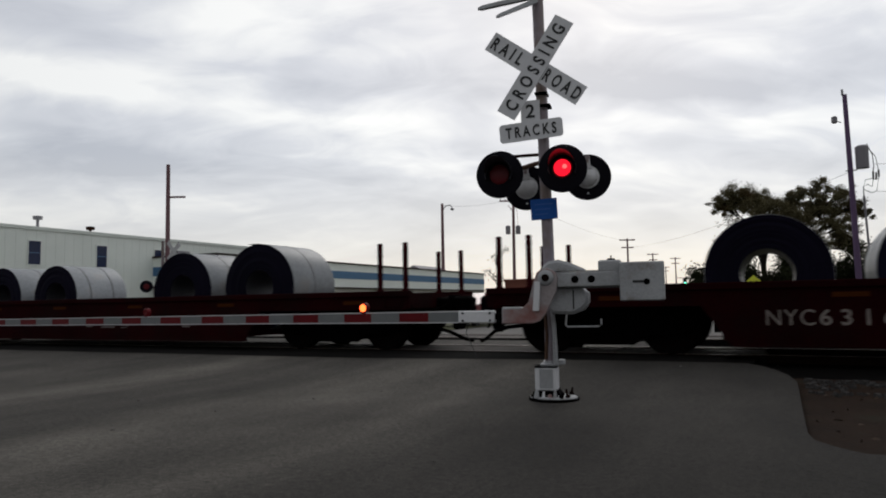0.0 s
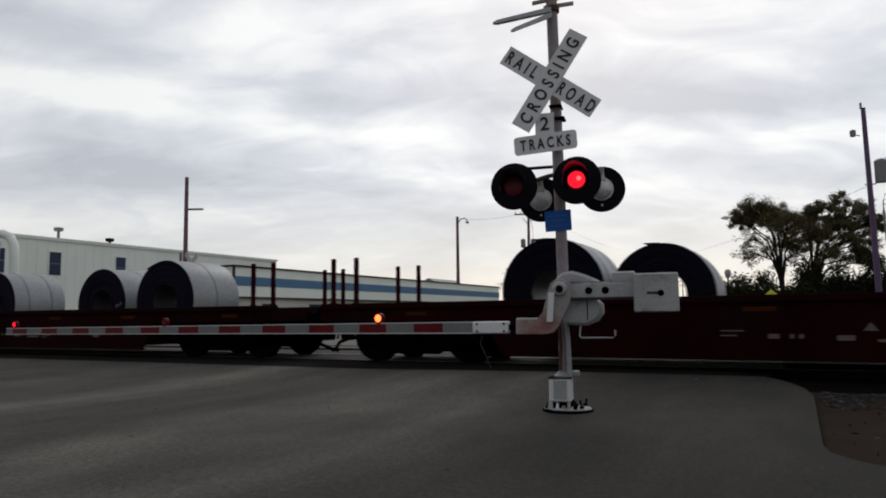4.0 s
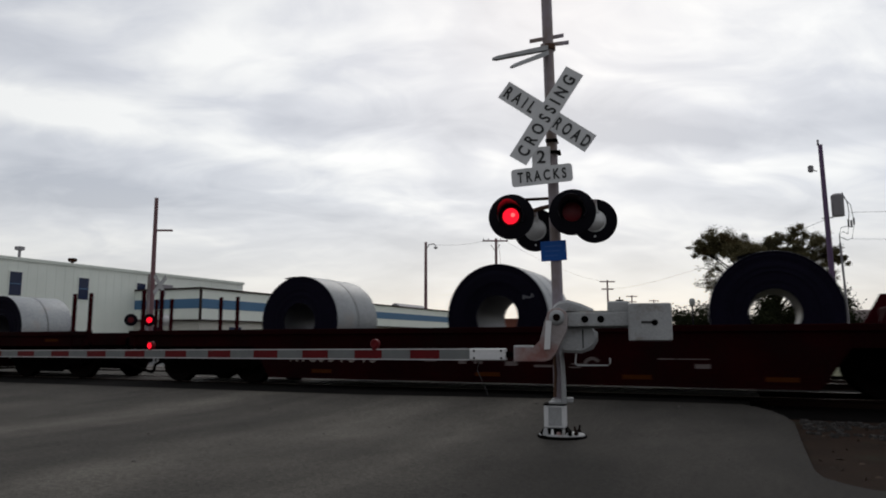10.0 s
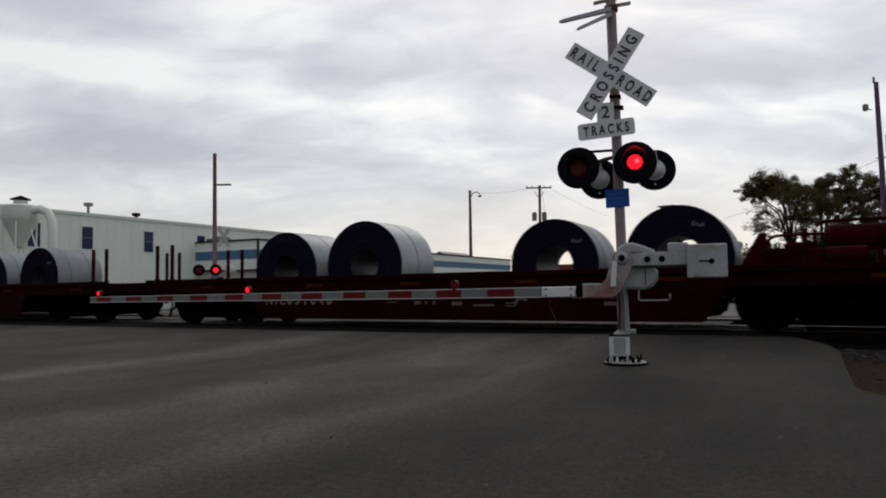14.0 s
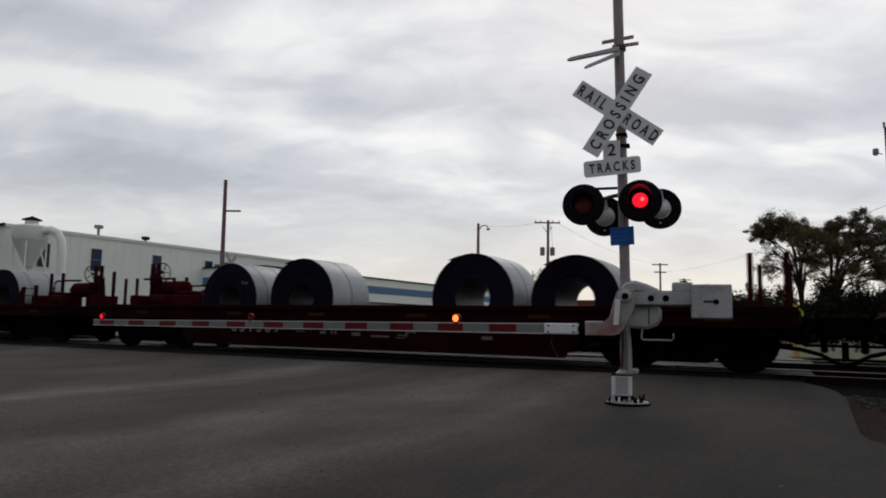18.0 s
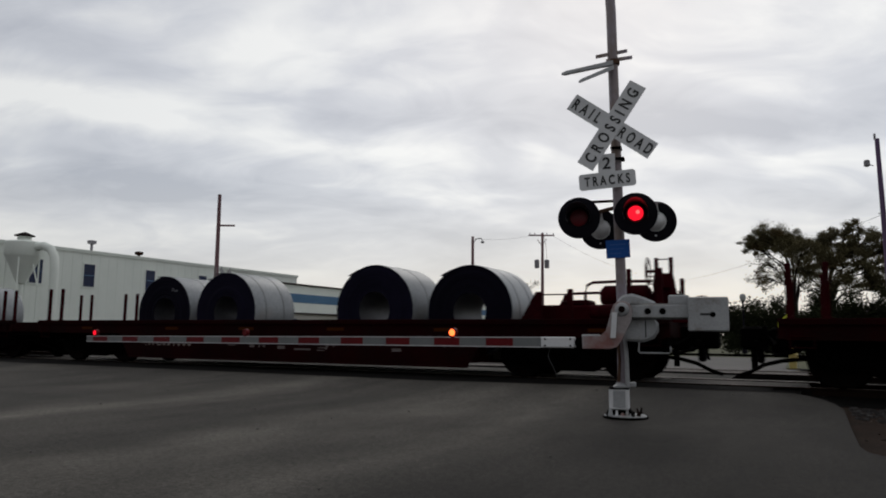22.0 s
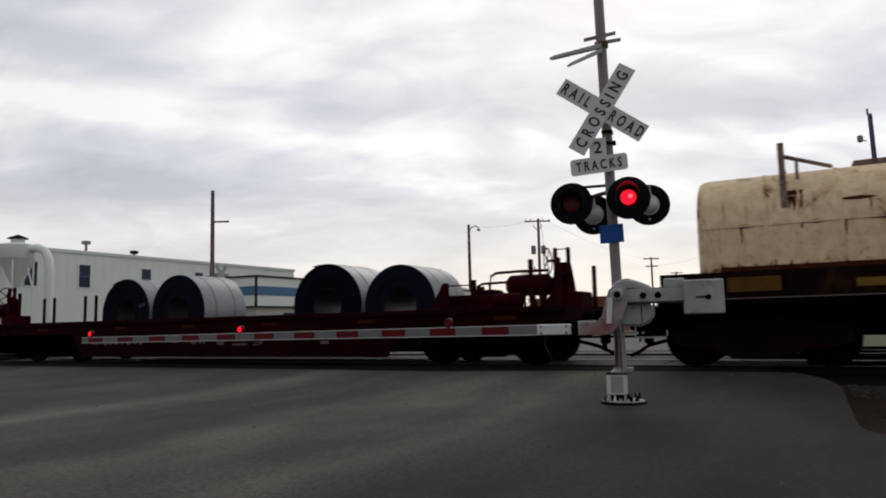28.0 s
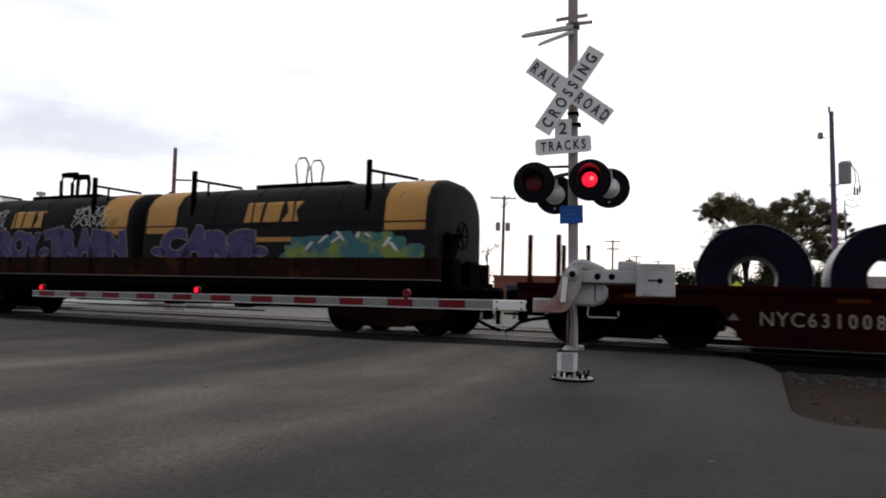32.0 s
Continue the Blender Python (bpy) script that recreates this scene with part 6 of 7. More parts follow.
def car_art():
    # company marks as plain slanted blocks
    part("company_mark", wrapped(logo_shape(-4.35, 2.72, 1.75, 0.50, 0.0).mesh("company_mark"), 0.008), NAVY, CREAM_CAR, "faded blue slanted blocks", False)
    part("mark_underline", Shape().box(-4.4, -2.9, -1.374, -1.368, 2.42, 2.50), NAVY, CREAM_CAR, "", False)
    part("company_mark", wrapped(logo_shape(3.30, 2.72, 1.75, 0.50, 0.0).mesh("company_mark"), 0.008), NAVY, CREAM_CAR, "faded blue slanted blocks", False)
    part("mark_underline", Shape().box(3.2, 4.9, -1.374, -1.368, 2.50, 2.58), NAVY, CREAM_CAR, "", False)
    for x in (-4.82, 3.38):
        part("company_mark", wrapped(logo_shape(x, 2.53, 1.36 if x < 0 else 1.6, 0.46, 0.0).mesh("company_mark"), 0.008), YELLOW, DARK_CAR, "yellow slanted blocks", False)
    part("scrawled_tag", fitted(lettering("ROUSE", 0.26, 0.006, 0.9, 0.2), 0.78), BLACK, CREAM_CAR, "black spray can tag", False, Matrix.Translation((1.42, -1.380, 2.00)) @ pose(0, 0, 0, 0, 16, 0))
    for q in range(5):
        zz = 2.62 + 0.15 * q
        pts = []
        for i in range(24):
            pz = zz + 0.06 * math.sin(i * 1.1 + q)
            pts.append((0.20 + 0.06 * q + 0.26 * i / 24, on_hood(pz, 0.012), pz))
        part("scrawl_stroke", Shape().pipe(pts, 0.014, 5), BLACK, CREAM_CAR, "black spray can stroke", False)
    for x0, x1, z0, z1 in ((-7.3, -6.5, 1.38, 1.62), (-0.30, 0.10, 1.52, 1.64), (0.26, 0.80, 1.36, 1.64), (2.75, 3.22, 1.44, 1.64), (7.22, 7.72, 1.34, 1.52), (8.02, 8.38, 1.40, 1.68)):
        part("yellow_panel", Shape().box(x0, x1, -1.476, -1.472, z0, z1), DIRTY_YELLOW, CREAM_CAR, "", False)
    for r_ in range(3):
        pts = []
        for i in range(160):
            a = i * 0.3 + r_ * 2.1
            pts.append((4.68 + 2.0 * i / 160 + 0.13 * math.sin(a * 1.3 + r_), -1.478 - 0.004 * r_, 1.50 + 0.11 * math.sin(a + r_) + 0.03 * math.sin(a * 2.7)))
        part("blue_scrawl", Shape().pipe(pts, 0.018, 5), CYAN, CREAM_CAR, "pale blue looping spray scrawl", False)
    # rust that runs from the belt seam, the guide bars and the lower rim of the cream covers
    rng = random.Random(31)

    def run(x, z0, z1, w):
        rings = []
        for q in range(6):
            v = q / 5
            z, half, mid = z0 + (z1 - z0) * v, w / 2 * (1 - 0.8 * v) * rng.uniform(0.75, 1.2), x + rng.uniform(-0.008, 0.008)
            y = on_hood(z, 0.007)
            rings.append([(mid - half, y, z), (mid + half, y, z), (mid + half, y + 0.006, z), (mid - half, y + 0.006, z)])
        part("rust_run", Shape().loft(rings), IRON, CREAM_CAR, "dark rust run", False)
    for x0, x1, many in ((-7.4, -0.1, 15), (0.4, 7.7, 26)):
        mid = (x0 + x1) / 2
        for xx in (mid - 2.45, mid + 2.45):
            for q in range(3):
                run(xx + rng.uniform(-0.09, 0.09), 3.02, 3.02 - rng.uniform(0.25, 0.75), rng.uniform(0.05, 0.12))
        for _ in range(many):
            x, z, wide = rng.uniform(x0, x1), rng.choice((2.47, 2.47, 2.06, 2.80)), rng.uniform(0.12, 0.55)
            sh = Shape().loft([[(x + wide * v, on_hood(z + b, 0.007) + d, z + b) for b, d in ((-t, 0), (t, 0), (t, 0.006), (-t, 0.006))] for v, t in ((0, 0.006), (0.2, rng.uniform(0.012, 0.03)), (0.55, rng.uniform(0.012, 0.04)), (0.8, rng.uniform(0.01, 0.03)), (1, 0.005))])
            part("rust_run", sh, IRON, CREAM_CAR, "dark rust run", False)
            for q in range(rng.choice((1, 2, 3))):
                run(x + wide * rng.random(), z - 0.005, z - rng.uniform(0.08, 0.34), rng.uniform(0.02, 0.05))
        part("rusted_rim", Shape().box(x0, x1, -1.378, -1.366, 1.72, 1.80, 0.004), IRON, CREAM_CAR, "rusted lower rim of the cover", False)
    # big rounded purple letters
    rng = random.Random(12)
    for text, x0, wide, h in (("DESTROY.TRAIN", -7.55, 7.15, 0.62), (".CARS.", 0.62, 3.45, 0.60)):
        cell = wide / (len(text) - 0.45 * text.count("."))
        at = x0
        for ch in text:
            w = cell * (0.55 if ch == "." else 1.0)
            hh = h * (0.62 if ch == "." else rng.uniform(0.90, 1.14))
            m = Matrix.Translation((at + w / 2, 0, 1.735 + hh / 2 + (0.0 if ch != "." else 0.1))) @ pose(0, 0, 0, 0, rng.uniform(-11, 11), 0)
            for name, bold, y, mat, label in (("graffiti_outline", 0.096, -1.374, PURPLE_EDGE, "pale outline of a graffiti letter"), ("graffiti_letter", 0.070, -1.380, PURPLE, "fat purple graffiti letter")):
                me = fitted(lettering(ch, hh, bold), w * (1.36 if bold > 0.08 else 1.26))
                mid = sum(v.co.x for v in me.vertices) / len(me.vertices)
                me.transform(Matrix.Translation((-mid, 0, 0)))
                part(name, me, mat, DARK_CAR, label, False, Matrix.Translation((0, y, 0)) @ m)
            at += w
    for sh in blob_row(4.35, 7.9, 1.72, 2.42, -1.376, 22, 8):
        part("graffiti_patch", sh, TEAL, DARK_CAR, "teal and yellow graffiti patch", False)
    for sh in blob_row(5.1, 7.7, 1.90, 2.34, -1.394, 8, 5, 0.22):
        part("graffiti_stroke", sh, CHALK, DARK_CAR, "white graffiti stroke", False)
    part("yellow_panel", Shape().box(3.70, 4.80, -1.374, -1.370, 2.08, 2.18), YELLOW, DARK_CAR, "", False)
    for x, seed in ((-5.75, 1), (-1.75, 2)):
        rng = random.Random(seed)
        sh = Shape()
        for r in range(2):
            pts = []
            n = 150
            for i in range(n):
                a = i * 0.16 + r
                px = x - 0.6 + 1.25 * i / n + 0.09 * math.sin(a * 2.1)
                pz = 2.93 - 0.26 * r + 0.12 * math.sin(a * 1.7 + seed) + 0.04 * math.sin(a * 0.61 + 2 * seed)
                pts.append((px, on_hood(pz, 0.012), pz))
            sh.pipe(pts, 0.011, 5)
        part("scrawled_tag", sh, CHALK, DARK_CAR, "white looping spray can tag", False)


def blob_row(x0, x1, z0, z1, y, n, seed, thin=1.0):
    """Jagged leaning patches side by side, for graffiti that spells nothing."""
    rng = random.Random(seed)
    made = []
    for i in range(n):
        sh = Shape()
        a = x0 + (x1 - x0) * i / n
        w = (x1 - x0) / n * (2.1 if thin == 1.0 else 0.28)
        hump = math.sin(math.pi * (i + 0.7) / (n + 0.4)) ** 0.6
        top = z0 + (z1 - z0) * hump * rng.uniform(0.72, 1.0)
        low = z0 if thin == 1.0 else top - 0.10 - 0.12 * rng.random()
        lean = rng.uniform(-0.30, 0.34)
        pts = []
        for k in range(16):
            c, q = math.cos(k * math.pi / 8), math.sin(k * math.pi / 8)
            c, q = math.copysign(abs(c) ** 0.6, c), math.copysign(abs(q) ** 0.6, q)
            pts.append((a + w / 2 + w / 2 * c * (1.0 + 0.25 * q) + lean * 0.4 * (q + 1), (low + top) / 2 + (top - low) / 2 * q))
        made.append(sh.loft([[(p, yy, q) for p, q in pts] for yy in (y - 0.0006 * i - 0.001, y)]))
    return made


def lower_bodies():
    """The covers and sills sit a little lower on their trucks."""
    for car in (CREAM_CAR, DARK_CAR):
        for ob in car.children:
            kind = ob.name.split(".")[0]
            if kind not in ("truck", "coupler", "air_hose"):
                ob.location.z -= 0.20 if kind.startswith("walkway") else 0.13


car_art()
lower_bodies()


# ---------------------------------------------------------------- far side of the tracks
def street(name, label, category, kind=""):
    return thing(name, label, category, kind=kind)


def framed(origin):
    """A frame for buildings that stand square to the track: x along U, y along N."""
    return Matrix.Translation(origin) @ pose(0, 0, 0, 0, 0, TURN)


def window(parent, x, y, z0, z1, w, face):
    """face 'x': in a wall that looks along x; otherwise in a wall that looks along -y."""
    if face == "x":
        fr = Shape().box(x - 0.02, x + 0.06, y - w / 2 - 0.07, y + w / 2 + 0.07, z0 - 0.07, z1 + 0.07)
        gl = Shape().box(x + 0.0, x + 0.066, y - w / 2, y + w / 2, z0, z1)
        bar = Shape().box(x + 0.06, x + 0.08, y - w / 2, y + w / 2, (z0 + z1) / 2 - 0.025, (z0 + z1) / 2 + 0.025)
    else:
        fr = Shape().box(x - w / 2 - 0.07, x + w / 2 + 0.07, y - 0.06, y + 0.02, z0 - 0.07, z1 + 0.07)
        gl = Shape().box(x - w / 2, x + w / 2, y - 0.066, y, z0, z1)
        bar = Shape().box(x - w / 2, x + w / 2, y - 0.08, y - 0.06, (z0 + z1) / 2 - 0.025, (z0 + z1) / 2 + 0.025)
    win = part("window", fr, SIDING, parent, "tall dark window in a white frame", False)
    part("pane", gl, GLASS, win, "", False)
    part("glazing_bar", bar, BAND, win, "", False)


def build_works():
    hall = street("white_factory_hall", "long white metal-clad factory hall with tall dark windows", "building")
    hall.matrix_basis = framed((-22.64, 34.69, 0.0)) @ Matrix.Diagonal((0.76, 0.76, 0.76, 1)) @ Matrix.Translation((0, 0, 0.31))
    w, length, eave, FRONT = 20.0, 25.5, 6.72, -4.26
    sh = Shape().loft([[(0, y, -0.4), (-w, y, -0.4), (-w, y, 6.0), (-w / 2, y, 6.55), (0, y, eave)] for y in (FRONT, length)])
    part("wall", sh, SIDING, hall, "", False)
    ribs = Shape()
    for k in range(41):
        ribs.box(0.0, 0.012, -4.1 + 0.72 * k, -4.05 + 0.72 * k, 0, eave - 0.1)
    for k in range(26):
        ribs.box(-0.4 - 0.77 * k, -0.35 - 0.77 * k, FRONT - 0.012, FRONT, 0, eave - 0.15 - 0.026 * k)
    part("siding_ribs", ribs, SIDING, hall, "", False)
    trim = Shape().box(-0.05, 0.10, FRONT - 0.1, length + 0.1, eave - 0.10, eave + 0.06)
    part("eave_trim", trim, SIDING, hall, "", False)
    roof = Shape().loft([[(0.12, y, eave + 0.02), (-w / 2, y, 6.57), (-w - 0.1, y, 6.02), (-w - 0.1, y, 6.12), (-w / 2, y, 6.67), (0.12, y, eave + 0.12)] for y in (FRONT - 0.12, length + 0.1)])
    part("gable_trim", Shape().loft([[(0.1, y, eave - 0.02), (-w / 2, y, 6.50), (-w, y, 5.95), (-w, y, 6.15), (-w / 2, y, 6.70), (0.1, y, eave + 0.15)] for y in (FRONT - 0.19, FRONT - 0.125)]), ROOF, hall, "thin brown edge of the roof", False)
    part("roof", roof, SIDING, hall, "", False)
    for y in (-1.68, 2.25, 7.55, 12.93, 18.3):
        window(hall, 0.0, y, 4.2, 5.82, 0.86, "x")
    for x in (-2.9, -8.0, -13.2):
        window(hall, x, FRONT, 4.1, 5.7, 0.86, "y")
    for x, y, h in ((-3.0, 4.45, 1.1), (-4.0, 9.6, 0.65)):
        sh = Shape().rod((x, y, 6.4), (x, y, 7.15 + h * 0.6), 0.10).turned([(0, 0.12), (0.05, 0.32), (0.28, 0.34), (0.34, 0.0)], (x, y, 7.05 + h * 0.6), "z", 14)
        part("roof_vent", sh, TANK if h > 1 else RUSTRED, hall, "small roof vent")
    # dust cyclone with its duct in front of the gable
    cyc = street("dust_cyclone", "pale metal dust cyclone with conical hopper beside the factory wall", "dust collector")
    cyc.matrix_basis = framed((-22.42, 31.2, 0.16)) @ Matrix.Diagonal((0.735, 0.735, 0.735, 1))
    sh = Shape().turned([(4.15, 0.10), (4.2, 0.28), (5.95, 1.06), (6.0, 1.10), (6.85, 1.10), (6.92, 1.0), (7.0, 0.42), (7.25, 0.40), (7.27, 0.0)], (0, 0, 0), "z", 28)
    part("hopper", sh, SIDING, cyc, "pale conical hopper")
    part("cap", Shape().turned([(7.27, 0.36), (7.29, 0.62), (7.34, 0.60), (7.58, 0.0)], (0, 0, 0), "z", 20), RUSTRED, cyc, "rusty conical rain cap")
    sh = Shape().pipe([(0.9, 0.2, 6.55), (1.5, 0.4, 6.62), (2.0, 0.55, 6.4), (2.25, 0.65, 5.9), (2.3, 0.7, 5.0), (2.3, 0.7, 0.05)], 0.27, 14)
    part("duct", sh, SIDING, cyc, "white bent duct")
    legs = Shape()
    for a in (45, 135, 225, 315):
        c, s = 0.95 * math.cos(radians(a)), 0.95 * math.sin(radians(a))
        legs.rod((c, s, 0), (c, s, 6.0), 0.06, seg=6)
    legs.rod((0, 0, 0), (0, 0, 4.2), 0.12)
    legs.rod((1.3, 0.3, 4.0), (0.55, 0.2, 5.9), 0.05, seg=6)
    part("leg_frame", legs, SIDING, cyc)
    # low warehouse with a blue band
    low = street("blue_banded_warehouse", "long low white warehouse with a blue band and dark roof edge", "building")
    low.matrix_basis = framed((-13.74, 40.87, 0.15)) @ Matrix.Diagonal((0.847, 0.847, 0.847, 1))
    length, w = 49.0, 19.2
    part("lower_wall", Shape().box(-w, 0, 0, length, -0.16, 2.55), BEIGE, low, "", False)
    part("wall", Shape().box(-w - 0.02, 0.05, -0.05, length, 2.55, 4.70), SIDING, low, "", False)
    part("blue_band", Shape().box(-w - 0.03, 0.075, -0.075, length + 0.02, 3.36, 4.03), BAND, low, "faded blue band", False)
    part("roof_edge", Shape().box(-w - 0.1, 0.16, -0.16, length + 0.1, 4.70, 4.82), ROOF, low, "", False)
    part("soffit", Shape().box(-w - 0.05, 0.30, -0.30, length, 2.48, 2.58), ROOF, low, "", False)
    part("corner_trim", Shape().box(-0.02, 0.10, -0.10, 0.06, 2.58, 4.70), ROOF, low, "", False)
    for k in range(8):
        part("door" if k % 3 == 1 else "window", Shape().box(-0.02, 0.05, 3 + 5.6 * k, 4.3 + 5.6 * k, 0.02 if k % 3 == 1 else 0.95, 2.1), GLASS, low, "", False)
    for k in range(3):
        part("window", Shape().box(-13.2 + 4.3 * k, -12.0 + 4.3 * k, -0.05, 0.02, 0.9, 2.1), GLASS, low, "", False)
    sh = Shape().box(-7.0, -4.9, 1.0, 2.6, 4.82, 5.12, 0.03).box(-5.8, -5.0, 1.2, 2.4, 5.12, 5.28, 0.03)
    part("roof_unit", sh, TANK, low, "flat roof unit", False)
    # small gabled roof that peeps over the warehouse, and a brick box further right
    shed = street("gabled_shed", "distant shed with a pale grey gabled roof", "building")
    shed.matrix_basis = framed((-3.6, 93, 0))
    part("wall", Shape().box(-3, 3, 0, 8, 0, 4.4), SIDING, shed, "", False)
    part("roof", Shape().loft([[(-3.3, y, 4.4), (3.3, y, 4.4), (0, y, 6.1)] for y in (-0.3, 8.3)]), TANK, shed, "", False)
    brick = street("brick_building", "small flat-roofed red brick building", "building")
    brick.matrix_basis = framed((5.3, 60, 0))
    part("wall", Shape().box(0, 7.5, 0, 6, 0, 2.75), BRICK, brick, "", False)
    part("parapet", Shape().box(-0.08, 7.58, -0.08, 6.08, 2.75, 2.95), BRICK, brick, "", False)
    part("door", Shape().box(1.2, 2.2, -0.04, 0.0, 0.02, 2.05), GLASS, brick, "", False)
    house = street("pale_house", "pale low house beyond the trees", "house")
    house.matrix_basis = framed((29.3, 56, 0))
    part("wall", Shape().box(0, 8, 0, 8, 0, 2.0), BEIGE, house, "", False)
    part("roof", Shape().loft([[(-0.4, y, z) for y, z in ((-0.4, 2.0), (8.4, 2.0), (4, 3.6))], [(8.4, y, z) for y, z in ((-0.4, 2.0), (8.4, 2.0), (4, 3.6))]]), SHINGLE, house, "", False)
    for k in range(2):
        part("window", Shape().box(1.5 + 3.6 * k, 2.7 + 3.6 * k, -0.05, 0.0, 0.8, 1.7), GLASS, house, "", False)


def utility_pole(name, x, y, top, label, lean=(0, 0), r=0.15, wood=None):
    pole = thing(name, label, "utility pole", Matrix.Translation((x, y, 0)))
    part("pole", Shape().pipe([(0, 0, -0.1), (lean[0] / 2, lean[1] / 2, top / 2), (lean[0], lean[1], top)], [r, r * 0.86, r * 0.7], 12), wood or WOOD, pole, "weathered wooden pole")
    return pole


def build_poles():
    p = utility_pole("utility_pole", -13.95, 33.86, 8.14, "tall wooden pole with one short side arm", (-0.04, 0), 0.13)
    part("side_arm", Shape().box(0.0, 0.82, -0.04, 0.04, 6.46, 6.55), WOOD, p, "", False)
    p = utility_pole("street_light_pole", 0.04, 69.0, 11.0, "wooden pole with a bent street light arm", (0.0, 0), 0.19)
    part("lamp_arm", Shape().pipe([(0, 0, 10.2), (0.35, -0.1, 10.75), (0.8, -0.25, 10.8), (1.0, -0.3, 10.55)], 0.05), TANK, p)
    part("lamp_head", Shape().turned([(0, 0.05), (0.08, 0.20), (0.22, 0.16), (0.26, 0.0)], (1.0, -0.3, 10.25), "z", 12), TANK, p)
    p = utility_pole("transformer_pole", 7.83, 75.0, 12.3, "wooden utility pole with crossarm and two grey transformers", (0.1, 0), 0.2)
    part("crossarm", Shape().box(-1.42, 1.42, -0.07, 0.07, 11.95, 12.10), WOOD, p, "", False)
    for x in (-1.3, -0.75, 0.6, 1.3):
        part("insulator", Shape().rod((x, 0, 12.1), (x, 0, 12.3), 0.05, seg=6), TANK, p)
    for x in (-0.55, 0.55):
        part("transformer", Shape().turned([(8.35, 0.0), (8.35, 0.26), (9.2, 0.27), (9.28, 0.18), (9.35, 0.0)], (x, -0.1, 0), "z", 14), TANK, p, "grey transformer can")
    sh = Shape().rod((-0.5, 0, 11.6), (0, 0, 10.9), 0.035, seg=6).rod((0.55, 0, 11.6), (0, 0, 10.9), 0.035, seg=6).pipe([(0.3, -0.1, 11.9), (0.5, -0.1, 10.6), (0.55, -0.1, 9.4)], 0.02, 5)
    part("braces", sh, WOOD, p)
    # near pole on the far side, leaning, with a transformer, a floodlight and loose cables
    p = utility_pole("leaning_utility_pole", 22.88, 38.0, 12.45, "leaning purple-brown utility pole with a transformer and floodlight", (-0.2, 0.0), 0.17, PURPLE_WOOD)
    part("transformer", Shape().turned([(8.15, 0.0), (8.15, 0.33), (9.35, 0.34), (9.45, 0.22), (9.5, 0.0)], (0.42, -0.25, 0), "z", 16), TANK, p, "grey transformer can")
    part("floodlight_arm", Shape().pipe([(-0.5, 0, 10.85), (-0.85, -0.1, 10.9), (-1.15, -0.2, 10.95)], 0.03), TANK, p)
    part("floodlight", Shape().box(-1.17, -0.90, -0.40, -0.15, 10.72, 11.12, 0.05), TANK, p, "small grey floodlight", False)
    part("top_pin", Shape().rod((-0.32, 0, 12.4), (-0.33, 0, 12.75), 0.06, seg=6), TANK, p)
    part("riser", Shape().pipe([(0.62, -0.2, 0.0), (0.52, -0.2, 3.5), (0.42, -0.2, 6.6)], 0.06), TANK, p, "grey cable riser")
    for dx, z in ((0.95, 7.75), (1.12, 7.7), (1.27, 7.85)):
        part("cable_clamp", Shape().turned([(z - 0.22, 0.0), (z - 0.2, 0.05), (z + 0.2, 0.05), (z + 0.22, 0.0)], (dx, -0.3, 0), "z", 8), CABLE, p, "dark cable clamp")
    part("drop_cable", Shape().pipe([(0.72, -0.25, 9.55), (0.98, -0.3, 8.9), (1.02, -0.3, 8.3), (0.95, -0.3, 7.9)], 0.022, 6), CABLE, p, "loose black cable")
    part("drop_cable", Shape().pipe([(0.62, -0.25, 9.5), (1.15, -0.3, 8.8), (1.27, -0.3, 8.0)], 0.018, 6), CABLE, p, "loose black cable")
    part("drop_cable", Shape().pipe([(0.42, -0.2, 6.6), (0.42, -0.2, 7.1), (0.62, -0.25, 7.25), (0.85, -0.3, 7.1), (0.95, -0.3, 7.55)], 0.026, 6), CABLE, p, "loose black cable")
    part("drop_cable", Shape().pipe([(0.42, -0.2, 7.05), (0.55, -0.2, 7.5), (0.85, -0.3, 7.55), (1.12, -0.3, 7.5)], 0.022, 6), CABLE, p, "loose black cable")
    part("drop_cable", Shape().pipe([(0.45, -0.2, 6.95), (0.8, -0.3, 6.75), (1.1, -0.3, 6.85), (1.25, -0.3, 7.6)], 0.02, 6), CABLE, p, "loose black cable")
    part("pole_step", Shape().rod((-0.42, -0.05, 8.05), (0.22, -0.05, 8.1), 0.035, seg=6), TANK, p)
    p = utility_pole("far_leaning_pole", 22.9, 29.0, 7.6, "purple-grey leaning service pole", (-0.45, 0.0), 0.13, PURPLE_WOOD)
    part("bracket", Shape().pipe([(-0.35, 0, 6.3), (-0.8, 0, 6.15)], 0.04), TANK, p)
    for az, d, top in ((15.85, 120, 11.1), (17.7, 165, 11.3), (19.36, 185, 11.3), (18.6, 240, 11.5)):
        a = radians(az)
        q = utility_pole("distant_pole", -1.47 + d * math.sin(a), -1.4 + d * math.cos(a), top, "distant wooden utility pole with crossarms", r=0.2)
        part("crossarm", Shape().box(-1.3, 1.3, -0.08, 0.08, top - 0.35, top - 0.15).box(-1.0, 1.0, -0.08, 0.08, top - 1.6, top - 1.4), WOOD, q, "", False)
    # wires
    def wire(a, b, sag, r=0.018):
        a, b = Vector(a), Vector(b)
        pts = [a.lerp(b, i / 16) - Vector((0, 0, sag * 4 * (i / 16) * (1 - i / 16))) for i in range(17)]
        tagged(part("overhead_wire", Shape().pipe(pts, r, 5), CABLE), "thin sagging overhead wire", "wire", "overhead wires")
    wire((22.7, 38, 8.0), (31.2, 114, 9.6), 0.9, 0.011)
    wire((23.9, 37.6, 8.35), (60, 10, 11.5), 1.9, 0.011)
    wire((23.9, 37.6, 6.8), (60, 12, 8.6), 1.5, 0.008)
